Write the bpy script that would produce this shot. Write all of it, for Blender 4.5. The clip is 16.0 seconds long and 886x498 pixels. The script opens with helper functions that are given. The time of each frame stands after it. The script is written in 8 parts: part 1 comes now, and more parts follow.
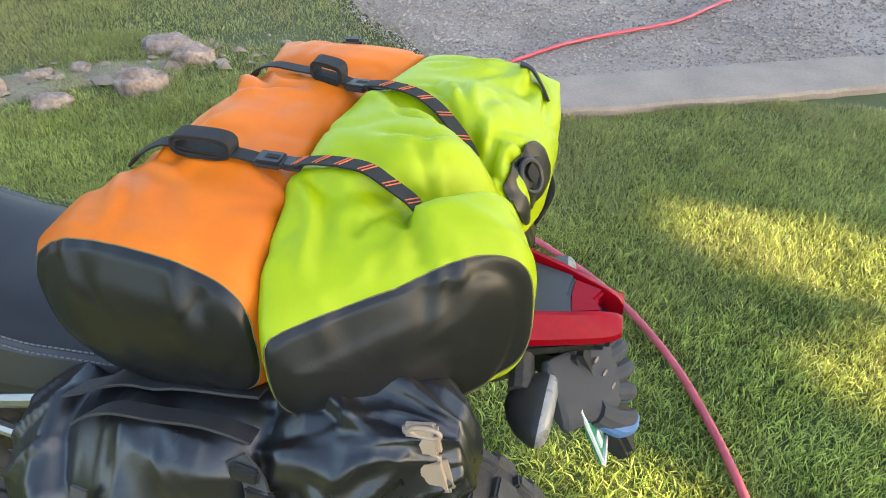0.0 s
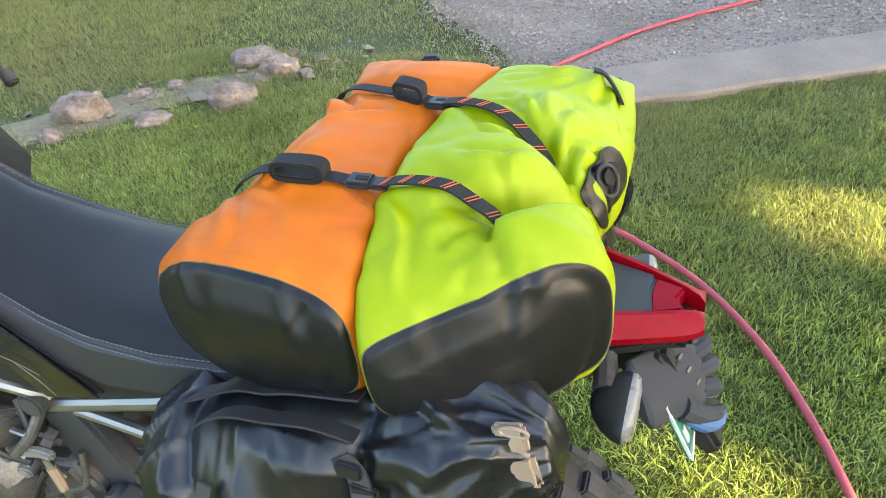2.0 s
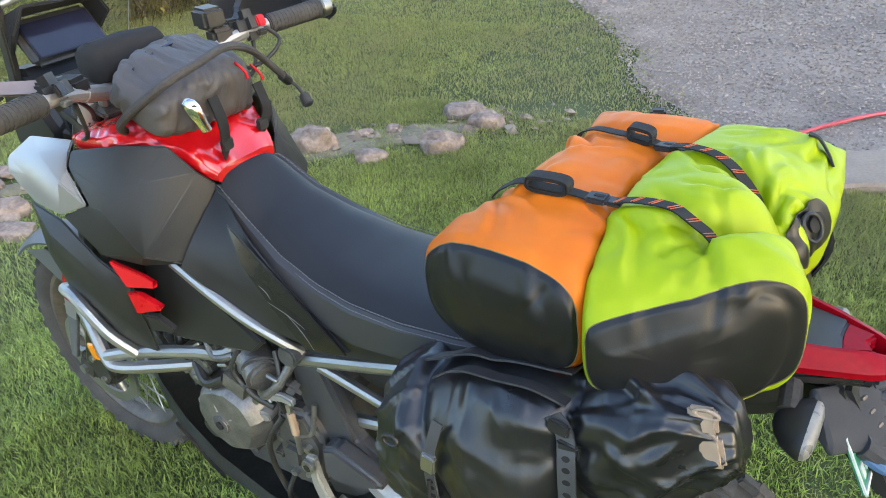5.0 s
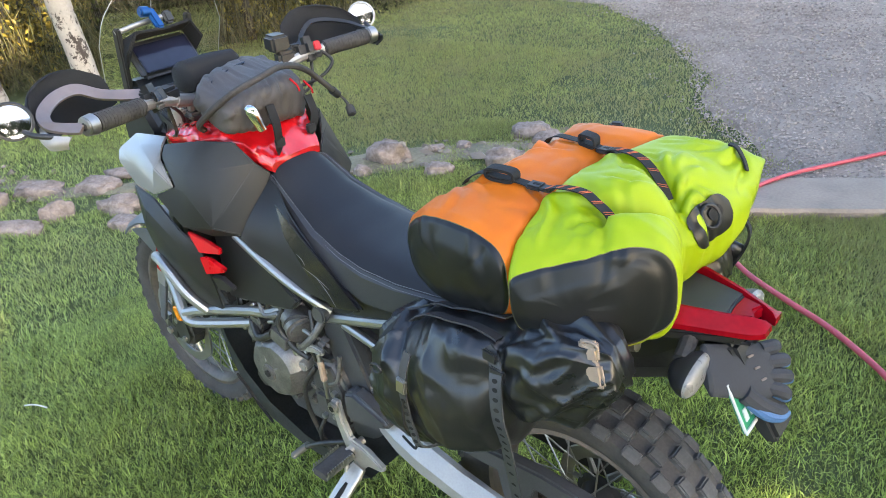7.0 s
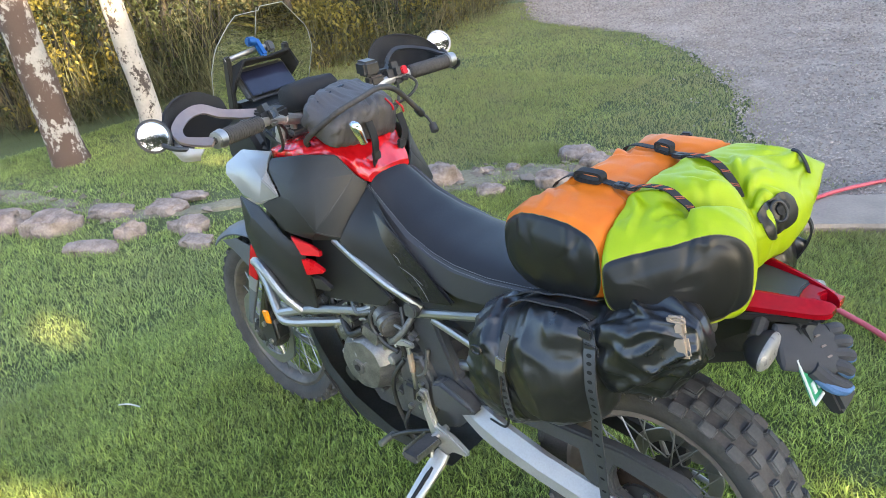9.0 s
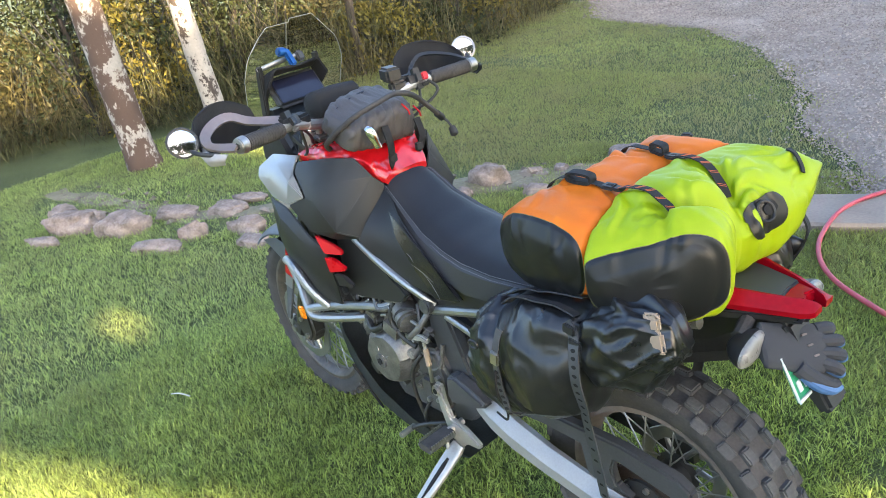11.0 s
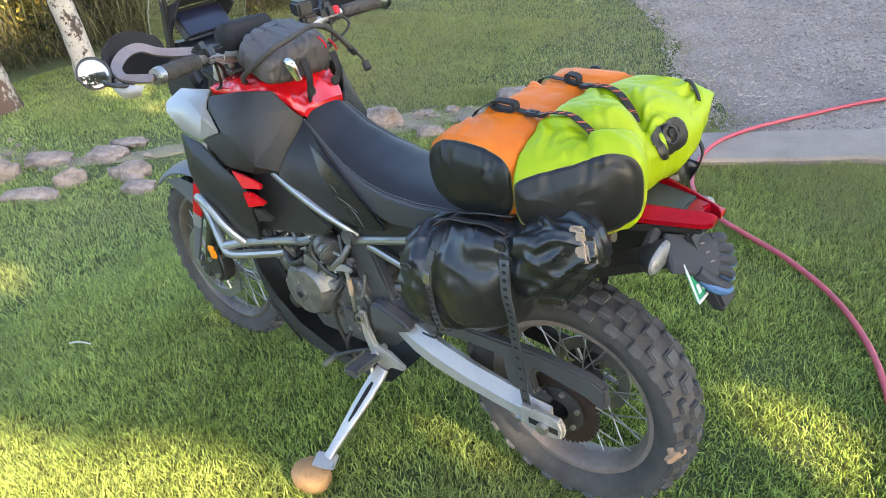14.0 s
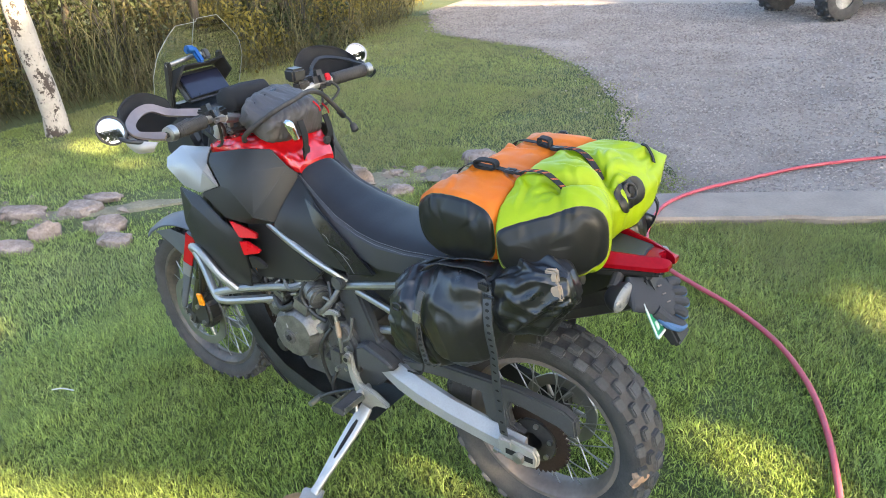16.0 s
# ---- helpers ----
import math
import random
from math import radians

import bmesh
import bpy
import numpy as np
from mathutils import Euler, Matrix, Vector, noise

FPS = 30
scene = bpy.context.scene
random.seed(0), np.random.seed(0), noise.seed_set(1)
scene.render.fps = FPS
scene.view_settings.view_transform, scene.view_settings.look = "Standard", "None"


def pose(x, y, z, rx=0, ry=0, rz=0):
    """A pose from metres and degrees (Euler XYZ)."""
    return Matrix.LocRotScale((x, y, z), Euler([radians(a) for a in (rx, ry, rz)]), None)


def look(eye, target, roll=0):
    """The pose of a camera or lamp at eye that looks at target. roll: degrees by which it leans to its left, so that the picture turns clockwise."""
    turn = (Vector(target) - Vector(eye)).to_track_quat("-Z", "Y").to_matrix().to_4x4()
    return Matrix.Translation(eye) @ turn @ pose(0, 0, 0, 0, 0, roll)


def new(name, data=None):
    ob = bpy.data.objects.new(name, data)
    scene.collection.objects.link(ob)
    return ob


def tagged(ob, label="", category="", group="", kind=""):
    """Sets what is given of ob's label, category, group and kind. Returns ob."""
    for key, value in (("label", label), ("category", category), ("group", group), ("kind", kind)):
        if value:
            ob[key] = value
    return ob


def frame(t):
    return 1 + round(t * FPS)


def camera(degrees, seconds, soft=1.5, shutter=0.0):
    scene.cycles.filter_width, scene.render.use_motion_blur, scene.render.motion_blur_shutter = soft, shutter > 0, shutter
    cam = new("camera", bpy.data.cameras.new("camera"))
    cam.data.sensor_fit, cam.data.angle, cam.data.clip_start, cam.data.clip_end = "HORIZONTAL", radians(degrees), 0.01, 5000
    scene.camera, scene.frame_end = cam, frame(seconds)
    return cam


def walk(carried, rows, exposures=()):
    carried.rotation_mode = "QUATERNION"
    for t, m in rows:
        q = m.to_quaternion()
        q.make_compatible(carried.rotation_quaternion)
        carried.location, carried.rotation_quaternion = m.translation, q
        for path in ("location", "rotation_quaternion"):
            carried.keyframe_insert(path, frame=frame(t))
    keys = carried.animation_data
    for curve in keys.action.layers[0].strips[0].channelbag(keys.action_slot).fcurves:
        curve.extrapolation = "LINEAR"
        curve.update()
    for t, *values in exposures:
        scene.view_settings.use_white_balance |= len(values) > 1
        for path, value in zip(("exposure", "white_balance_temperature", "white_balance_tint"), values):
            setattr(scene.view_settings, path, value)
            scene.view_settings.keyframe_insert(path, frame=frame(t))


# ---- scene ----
cam = camera(61.8, 16.0, soft=0.9)
PATH = [
    (0, (0.264, -0.686, 1.452), (-0.102, 0.894, 0.281), 0.8),
    (0.5, (0.291, -0.697, 1.468), (-0.076, 0.865, 0.274), -0.8),
    (1, (0.294, -0.7, 1.47), (-0.124, 0.849, 0.275), -2.4),
    (1.5, (0.295, -0.702, 1.471), (-0.199, 0.824, 0.276), -4.3),
    (2, (0.275, -0.709, 1.494), (-0.31, 0.796, 0.314), -6.3),
    (2.5, (0.265, -0.711, 1.502), (-0.416, 0.783, 0.36), -8.2),
    (3, (0.244, -0.729, 1.54), (-0.523, 0.766, 0.455), -9.1),
    (3.5, (0.232, -0.785, 1.561), (-0.601, 0.713, 0.532), -8.8),
    (4, (0.082, -0.911, 1.573), (-0.789, 0.59, 0.579), -7.1),
    (4.5, (0.073, -1.0, 1.57), (-0.848, 0.484, 0.595), -5.4),
    (5, (0.287, -0.927, 1.54), (-0.723, 0.482, 0.544), -6.0),
    (5.2, (0.339, -0.904, 1.533), (-0.743, 0.439, 0.519), -8.0),
    (7.3, (0.664, -1.069, 1.601), (-0.59, 0.201, 0.699), -7.0),
    (7.5, (0.679, -1.062, 1.591), (-0.595, 0.195, 0.7), -7.2),
    (8, (0.709, -1.077, 1.604), (-0.588, 0.172, 0.733), -7.9),
    (8.5, (0.699, -1.141, 1.613), (-0.599, 0.122, 0.764), -8.0),
    (9, (0.666, -1.293, 1.632), (-0.639, -0.031, 0.793), -8.1),
    (9.2, (0.653, -1.285, 1.623), (-0.658, -0.028, 0.784), -7.5),
    (11.3, (0.84, -1.222, 1.639), (-0.613, -0.109, 0.835), -11.0),
    (11.5, (0.84, -1.216, 1.637), (-0.613, -0.096, 0.84), -11.3),
    (12, (0.826, -1.175, 1.643), (-0.57, 0.002, 0.827), -10.9),
    (12.5, (0.798, -1.159, 1.616), (-0.53, 0.061, 0.751), -9.8),
    (13, (0.801, -1.178, 1.598), (-0.472, 0.062, 0.681), -9.0),
    (13.5, (0.825, -1.215, 1.619), (-0.399, 0.046, 0.663), -8.3),
    (14, (0.809, -1.385, 1.641), (-0.364, -0.092, 0.666), -7.6),
    (14.5, (0.824, -1.518, 1.659), (-0.303, -0.186, 0.68), -6.8),
    (15, (0.873, -1.546, 1.667), (-0.219, -0.169, 0.714), -5.9),
    (15.5, (0.868, -1.569, 1.674), (-0.206, -0.15, 0.76), -5.1),
    (16, (0.871, -1.579, 1.703), (-0.243, -0.148, 0.86), -5.4),
]
walk(cam, [(t, look(eye, target, roll)) for t, eye, target, roll in PATH], exposures=[(0.0, 2.70, 6850, 9), (2.5, 2.78, 6750, 9), (3.6, 2.69, 6650, 9), (9.0, 2.60, 6100, 10), (16.0, 2.60, 6150, 10)])
# ---- world, sun ----
SUN_ELEV, SUN_AZ = radians(27.0), math.atan2(-0.20, 0.98)
SUN_WAY = Vector((math.cos(SUN_ELEV) * math.cos(SUN_AZ), math.cos(SUN_ELEV) * math.sin(SUN_AZ), math.sin(SUN_ELEV)))
world = bpy.data.worlds.new("world")
scene.world = world
world.use_nodes = True
wn = world.node_tree.nodes
sky = wn.new("ShaderNodeTexSky")
sky.sky_type = "NISHITA"
sky.sun_disc = False
sky.sun_elevation = SUN_ELEV
sky.sun_rotation = math.pi / 2 - SUN_AZ
sky.air_density, sky.dust_density, sky.ozone_density = 1.0, 2.0, 1.0
world.node_tree.links.new(sky.outputs["Color"], wn["Background"].inputs["Color"])
wn["Background"].inputs["Strength"].default_value = 0.13
sun = new("sun", bpy.data.lights.new("sun", "SUN"))
sun.data.energy, sun.data.angle, sun.data.color = 5.0, radians(0.55), (1.0, 0.76, 0.44)
sun.matrix_world = look(SUN_WAY * 30, (0, 0, 0))

# ---- materials ----
def mat(name, colour, rough=0.5, metal=0.0, vary=0.15, scale=8.0, bump=0.1, fine=60.0, tint=None, coat=0.0, spec=0.5, depth=0.002):
    """Two scales of variation: broad stains or wear, and fine grain that also lifts the surface."""
    m = bpy.data.materials.new(name)
    m.use_nodes = True
    nt = m.node_tree
    b = nt.nodes["Principled BSDF"]
    b.inputs["Metallic"].default_value = metal
    b.inputs["Coat Weight"].default_value = coat
    b.inputs["Specular IOR Level"].default_value = spec
    co = nt.nodes.new("ShaderNodeTexCoord")
    broad = nt.nodes.new("ShaderNodeTexNoise")
    broad.inputs["Scale"].default_value, broad.inputs["Detail"].default_value = scale, 6
    grain = nt.nodes.new("ShaderNodeTexNoise")
    grain.inputs["Scale"].default_value, grain.inputs["Detail"].default_value = fine, 4
    for n in (broad, grain):
        nt.links.new(co.outputs["Object"], n.inputs["Vector"])
    mix = nt.nodes.new("ShaderNodeMix")
    mix.data_type = "RGBA"
    dark = [c * (1 - vary) for c in colour]
    lite = tint or [min(1, c * (1 + vary)) for c in colour]
    mix.inputs[6].default_value, mix.inputs[7].default_value = (*dark, 1), (*lite, 1)
    ramp = nt.nodes.new("ShaderNodeMapRange")
    ramp.inputs[1].default_value, ramp.inputs[2].default_value = 0.3, 0.7
    add = nt.nodes.new("ShaderNodeMath")
    add.operation = "MULTIPLY_ADD"
    add.inputs[1].default_value = 0.35
    nt.links.new(grain.outputs["Fac"], add.inputs[0])
    sc = nt.nodes.new("ShaderNodeMath")
    sc.operation = "MULTIPLY"
    sc.inputs[1].default_value = 0.65
    nt.links.new(broad.outputs["Fac"], sc.inputs[0])
    nt.links.new(sc.outputs[0], add.inputs[2])
    nt.links.new(add.outputs[0], ramp.inputs[0])
    nt.links.new(ramp.outputs[0], mix.inputs[0])
    nt.links.new(mix.outputs[2], b.inputs["Base Color"])
    rr = nt.nodes.new("ShaderNodeMapRange")
    rr.inputs[3].default_value, rr.inputs[4].default_value = max(0.02, rough - 0.12), min(1.0, rough + 0.12)
    nt.links.new(broad.outputs["Fac"], rr.inputs[0])
    nt.links.new(rr.outputs[0], b.inputs["Roughness"])
    if bump:
        bp = nt.nodes.new("ShaderNodeBump")
        bp.inputs["Strength"].default_value, bp.inputs["Distance"].default_value = bump, depth
        nt.links.new(grain.outputs["Fac"], bp.inputs["Height"])
        nt.links.new(bp.outputs[0], b.inputs["Normal"])
    return m


def per_piece(m, low, high, chan="Random"):
    """Vary brightness per joined island (Random Per Island) or per object."""
    nt = m.node_tree
    b = nt.nodes["Principled BSDF"]
    src = b.inputs["Base Color"].links[0].from_socket
    if chan == "island":
        g = nt.nodes.new("ShaderNodeNewGeometry")
        out = g.outputs["Random Per Island"]
    else:
        g = nt.nodes.new("ShaderNodeObjectInfo")
        out = g.outputs["Random"]
    rg = nt.nodes.new("ShaderNodeMapRange")
    rg.inputs[3].default_value, rg.inputs[4].default_value = low, high
    nt.links.new(out, rg.inputs[0])
    mul = nt.nodes.new("ShaderNodeMix")
    mul.data_type, mul.blend_type = "RGBA", "MULTIPLY"
    mul.inputs[0].default_value = 1.0
    nt.links.new(src, mul.inputs[6])
    nt.links.new(rg.outputs[0], mul.inputs[7])
    nt.links.new(mul.outputs[2], b.inputs["Base Color"])
    return m


M_MIRROR = mat("convex_mirror_glass", (0.66, 0.67, 0.66), 0.10, 1.0, vary=0.1, bump=0.0)
M_MUD = mat("dried_mud", (0.30, 0.19, 0.12), 0.9, vary=0.25, scale=40, bump=0.5, fine=150)
M_GUARDBLK = mat("dusty_black_guard", (0.045, 0.046, 0.049), 0.5, vary=0.3, scale=9, bump=0.15, fine=200)
M_SWING = mat("satin_alloy", (0.35, 0.345, 0.335), 0.48, 0.45, vary=0.15, scale=10, bump=0.1, fine=200)
M_RUBBER = mat("tyre_rubber", (0.044, 0.042, 0.041), 0.8, vary=0.35, scale=14, bump=0.3, fine=180, tint=(0.080, 0.074, 0.068), spec=0.3)
M_KNOB = per_piece(mat("tyre_knob_rubber", (0.042, 0.042, 0.042), 0.75, vary=0.35, scale=30, bump=0.4, fine=160, tint=(0.080, 0.078, 0.075)), 0.8, 1.2)
M_SKID = mat("scuffed_grey_skid_plastic", (0.045, 0.049, 0.047), 0.5, vary=0.35, scale=12, bump=0.3, fine=160, tint=(0.085, 0.09, 0.086))
M_GUARD = mat("pale_grey_guard", (0.36, 0.34, 0.33), 0.4, 0.2, vary=0.12, scale=9, bump=0.05)
M_RIM = mat("dusty_black_rim", (0.06, 0.058, 0.058), 0.45, 0.3, vary=0.3, scale=10, tint=(0.16, 0.13, 0.10))
M_RIMDUST = mat("dusty_alloy_rim", (0.17, 0.14, 0.12), 0.6, 0.3, vary=0.3, scale=9)
M_STEEL = mat("brushed_steel", (0.36, 0.355, 0.34), 0.46, 1.0, vary=0.12, scale=20, bump=0.08, fine=240)
M_ALU = mat("cast_aluminium", (0.40, 0.39, 0.37), 0.45, 0.6, vary=0.15, scale=12, bump=0.15, fine=200)
M_ENGINE = mat("grey_engine_casting", (0.155, 0.150, 0.140), 0.40, 0.55, vary=0.5, scale=26, bump=0.3, fine=220)
M_ENGDARK = mat("dark_engine_casting", (0.095, 0.093, 0.090), 0.55, 0.4, vary=0.4, scale=18, bump=0.3, fine=200)
M_CHROME = mat("chrome", (0.85, 0.85, 0.86), 0.08, 1.0, vary=0.05, bump=0.0)
M_PLASTIC = mat("matte_black_plastic", (0.019, 0.0195, 0.021), 0.46, vary=0.25, scale=6, bump=0.25, fine=420, depth=0.0008, tint=(0.025, 0.025, 0.026), spec=0.38)
M_GLOSSBLK = mat("gloss_black_plastic", (0.010, 0.010, 0.011), 0.12, vary=0.3, scale=7, bump=0.02, fine=80, tint=(0.03, 0.028, 0.026))
M_DARK = mat("dark_chassis_paint", (0.015, 0.015, 0.0155), 0.45, vary=0.4, scale=14, bump=0.15, fine=120, tint=(0.038, 0.036, 0.033))
M_RED = mat("red_fairing_paint", (0.44, 0.004, 0.010), 0.25, vary=0.08, scale=5, bump=0.0, coat=0.15, spec=0.35)
M_REDCOVER = mat("red_vinyl_cover", (0.52, 0.006, 0.010), 0.18, vary=0.15, scale=14, bump=0.1, fine=60, coat=0.6, spec=0.5)
M_GUARDBAR = mat("brownish_anodised_alloy", (0.26, 0.20, 0.175), 0.38, 0.6, vary=0.15, scale=12, bump=0.05)
M_REDLENS = mat("red_tail_lens", (0.25, 0.002, 0.008), 0.22, vary=0.2, scale=9, bump=0.05, fine=90, coat=0.0, spec=0.14)
M_SILVER = mat("silver_fairing_paint", (0.235, 0.233, 0.228), 0.33, 0.25, vary=0.07, scale=5, bump=0.04, fine=300, coat=0.3)
M_FENDER = mat("grey_fender_plastic", (0.085, 0.09, 0.10), 0.45, vary=0.2, scale=8, bump=0.1, fine=250)
M_SEAT = mat("black_seat_vinyl", (0.013, 0.013, 0.0150), 0.52, vary=0.25, scale=7, bump=0.45, fine=700, depth=0.0006, tint=(0.020, 0.0195, 0.0205), spec=0.36)
M_SEATSIDE = mat("grey_seat_vinyl", (0.037, 0.037, 0.040), 0.52, vary=0.2, scale=7, bump=0.4, fine=700, depth=0.0006)
M_THREAD = mat("grey_thread", (0.13, 0.13, 0.135), 0.8, vary=0.15, scale=40)
M_ORANGE = mat("orange_coated_fabric", (0.58, 0.125, 0.006), 0.5, vary=0.16, scale=11, bump=0.25, fine=900, depth=0.0004, tint=(0.65, 0.165, 0.010), spec=0.25)
M_YELLOW = mat("fluorescent_yellow_coated_fabric", (0.280, 0.372, 0.002), 0.46, vary=0.08, scale=5, bump=0.25, fine=900, depth=0.0004, spec=0.28)
M_PATCH = mat("black_rubberised_patch", (0.009, 0.0094, 0.0098), 0.36, vary=0.25, scale=7, bump=0.2, fine=500, depth=0.0006, tint=(0.013, 0.0134, 0.0134), spec=0.36)
M_SEAMTAPE = mat("pale_frayed_seam", (0.13, 0.11, 0.05), 0.7, vary=0.4, scale=60, bump=0.3, fine=400)
M_FADEDWEB = mat("faded_black_webbing", (0.022, 0.022, 0.024), 0.75, vary=0.3, scale=40, bump=0.6, fine=800, depth=0.0008)
M_DRYBAG = mat("glossy_black_tarpaulin", (0.011, 0.0115, 0.013), 0.31, vary=0.3, scale=9, bump=0.12, fine=160, tint=(0.016, 0.0165, 0.018), spec=0.6)
M_WEB = mat("black_webbing", (0.007, 0.007, 0.007), 0.8, vary=0.3, scale=60, bump=0.6, fine=900, depth=0.0008)
M_WEBORANGE = mat("orange_tracer_thread", (0.52, 0.12, 0.04), 0.7, vary=0.15, scale=60)
M_STRAP = mat("grey_rubber_strap", (0.045, 0.047, 0.052), 0.42, vary=0.2, scale=20, bump=0.1, fine=200)
M_HOLE = mat("shadowed_hole", (0.006, 0.006, 0.006), 0.9, bump=0)
M_BEIGE = mat("tan_buckle_plastic", (0.32, 0.24, 0.17), 0.45, vary=0.15, scale=20, bump=0.1)
M_GREYBAG = mat("grey_nylon", (0.068, 0.059, 0.055), 0.62, vary=0.3, scale=22, bump=0.5, fine=900, depth=0.0008, tint=(0.082, 0.073, 0.069))
M_FOAM = mat("black_neoprene", (0.010, 0.010, 0.011), 0.85, vary=0.3, scale=20, bump=0.5, fine=600)
M_SCREEN = mat("dark_display_glass", (0.012, 0.014, 0.030), 0.10, vary=0.2, bump=0)
M_BLUE = mat("blue_anodised", (0.012, 0.075, 0.24), 0.3, 0.4, vary=0.12)
M_GLOVE = mat("grey_knit_glove", (0.030, 0.032, 0.038), 0.85, vary=0.2, scale=20, bump=0.7, fine=700, depth=0.001)
M_GLOVEBLUE = mat("blue_rubber_glove_palm", (0.05, 0.12, 0.26), 0.6, vary=0.2, scale=30, bump=0.4, fine=400)
M_AMBER = mat("amber_reflector", (0.95, 0.30, 0.01), 0.15, vary=0.1, bump=0.05, coat=1.0)
M_LENS = mat("clear_indicator_lens", (0.20, 0.195, 0.185), 0.3, 0.1, vary=0.15, scale=60, bump=0.5, fine=160)
M_PLATEGREEN = mat("green_plate", (0.02, 0.22, 0.10), 0.35, vary=0.1, bump=0)
M_WHITE = mat("white_plate_print", (0.55, 0.56, 0.55), 0.4, vary=0.06, bump=0)
M_RUST = mat("rusty_steel", (0.040, 0.026, 0.020), 0.6, 0.6, vary=0.4, scale=25, bump=0.3, fine=200)
M_GOLD = mat("olive_fork_tube", (0.10, 0.095, 0.06), 0.3, 0.7, vary=0.2)
M_HOSE = mat("red_rubber_hose", (0.42, 0.040, 0.060), 0.5, vary=0.2, scale=14, bump=0.2, fine=120, tint=(0.46, 0.085, 0.10))
M_TAN = mat("tan_stone_puck", (0.30, 0.17, 0.07), 0.7, vary=0.3, scale=14, bump=0.3, fine=120)
M_CONCRETE = mat("pale_concrete", (0.245, 0.198, 0.155), 0.9, vary=0.24, scale=5.0, bump=0.35, fine=70, depth=0.004)
M_ROCK = mat("pinkish_sandstone", (0.185, 0.130, 0.100), 0.9, vary=0.45, scale=12, bump=0.9, fine=55, depth=0.010, tint=(0.36, 0.285, 0.235))
M_GRAVEL = per_piece(mat("grey_gravel", (0.335, 0.268, 0.215), 0.9, vary=0.25, scale=2.5, bump=0.3, fine=90, tint=(0.39, 0.33, 0.285)), 0.6, 1.22, "island")


def ground_mat():
    m = mat("lawn_soil_and_thatch", (0.050, 0.072, 0.016), 0.95, vary=0.4, scale=1.4, bump=0.8, fine=110, depth=0.012, tint=(0.110, 0.130, 0.042))
    return m


def blade_mat(name, base, tip, low=0.45, high=1.65):
    m = mat(name, base, 0.55, vary=0.35, scale=1.1, bump=0, fine=14, tint=tip)
    b = m.node_tree.nodes["Principled BSDF"]
    per_piece(m, low, high, "island")
    tr = m.node_tree.nodes.new("ShaderNodeBsdfTranslucent")
    mx = m.node_tree.nodes.new("ShaderNodeMixShader")
    mx.inputs[0].default_value = 0.45
    m.node_tree.links.new(b.inputs["Base Color"].links[0].from_socket, tr.inputs["Color"])
    m.node_tree.links.new(b.outputs[0], mx.inputs[1])
    m.node_tree.links.new(tr.outputs[0], mx.inputs[2])
    m.node_tree.links.new(mx.outputs[0], m.node_tree.nodes["Material Output"].inputs["Surface"])
    return m


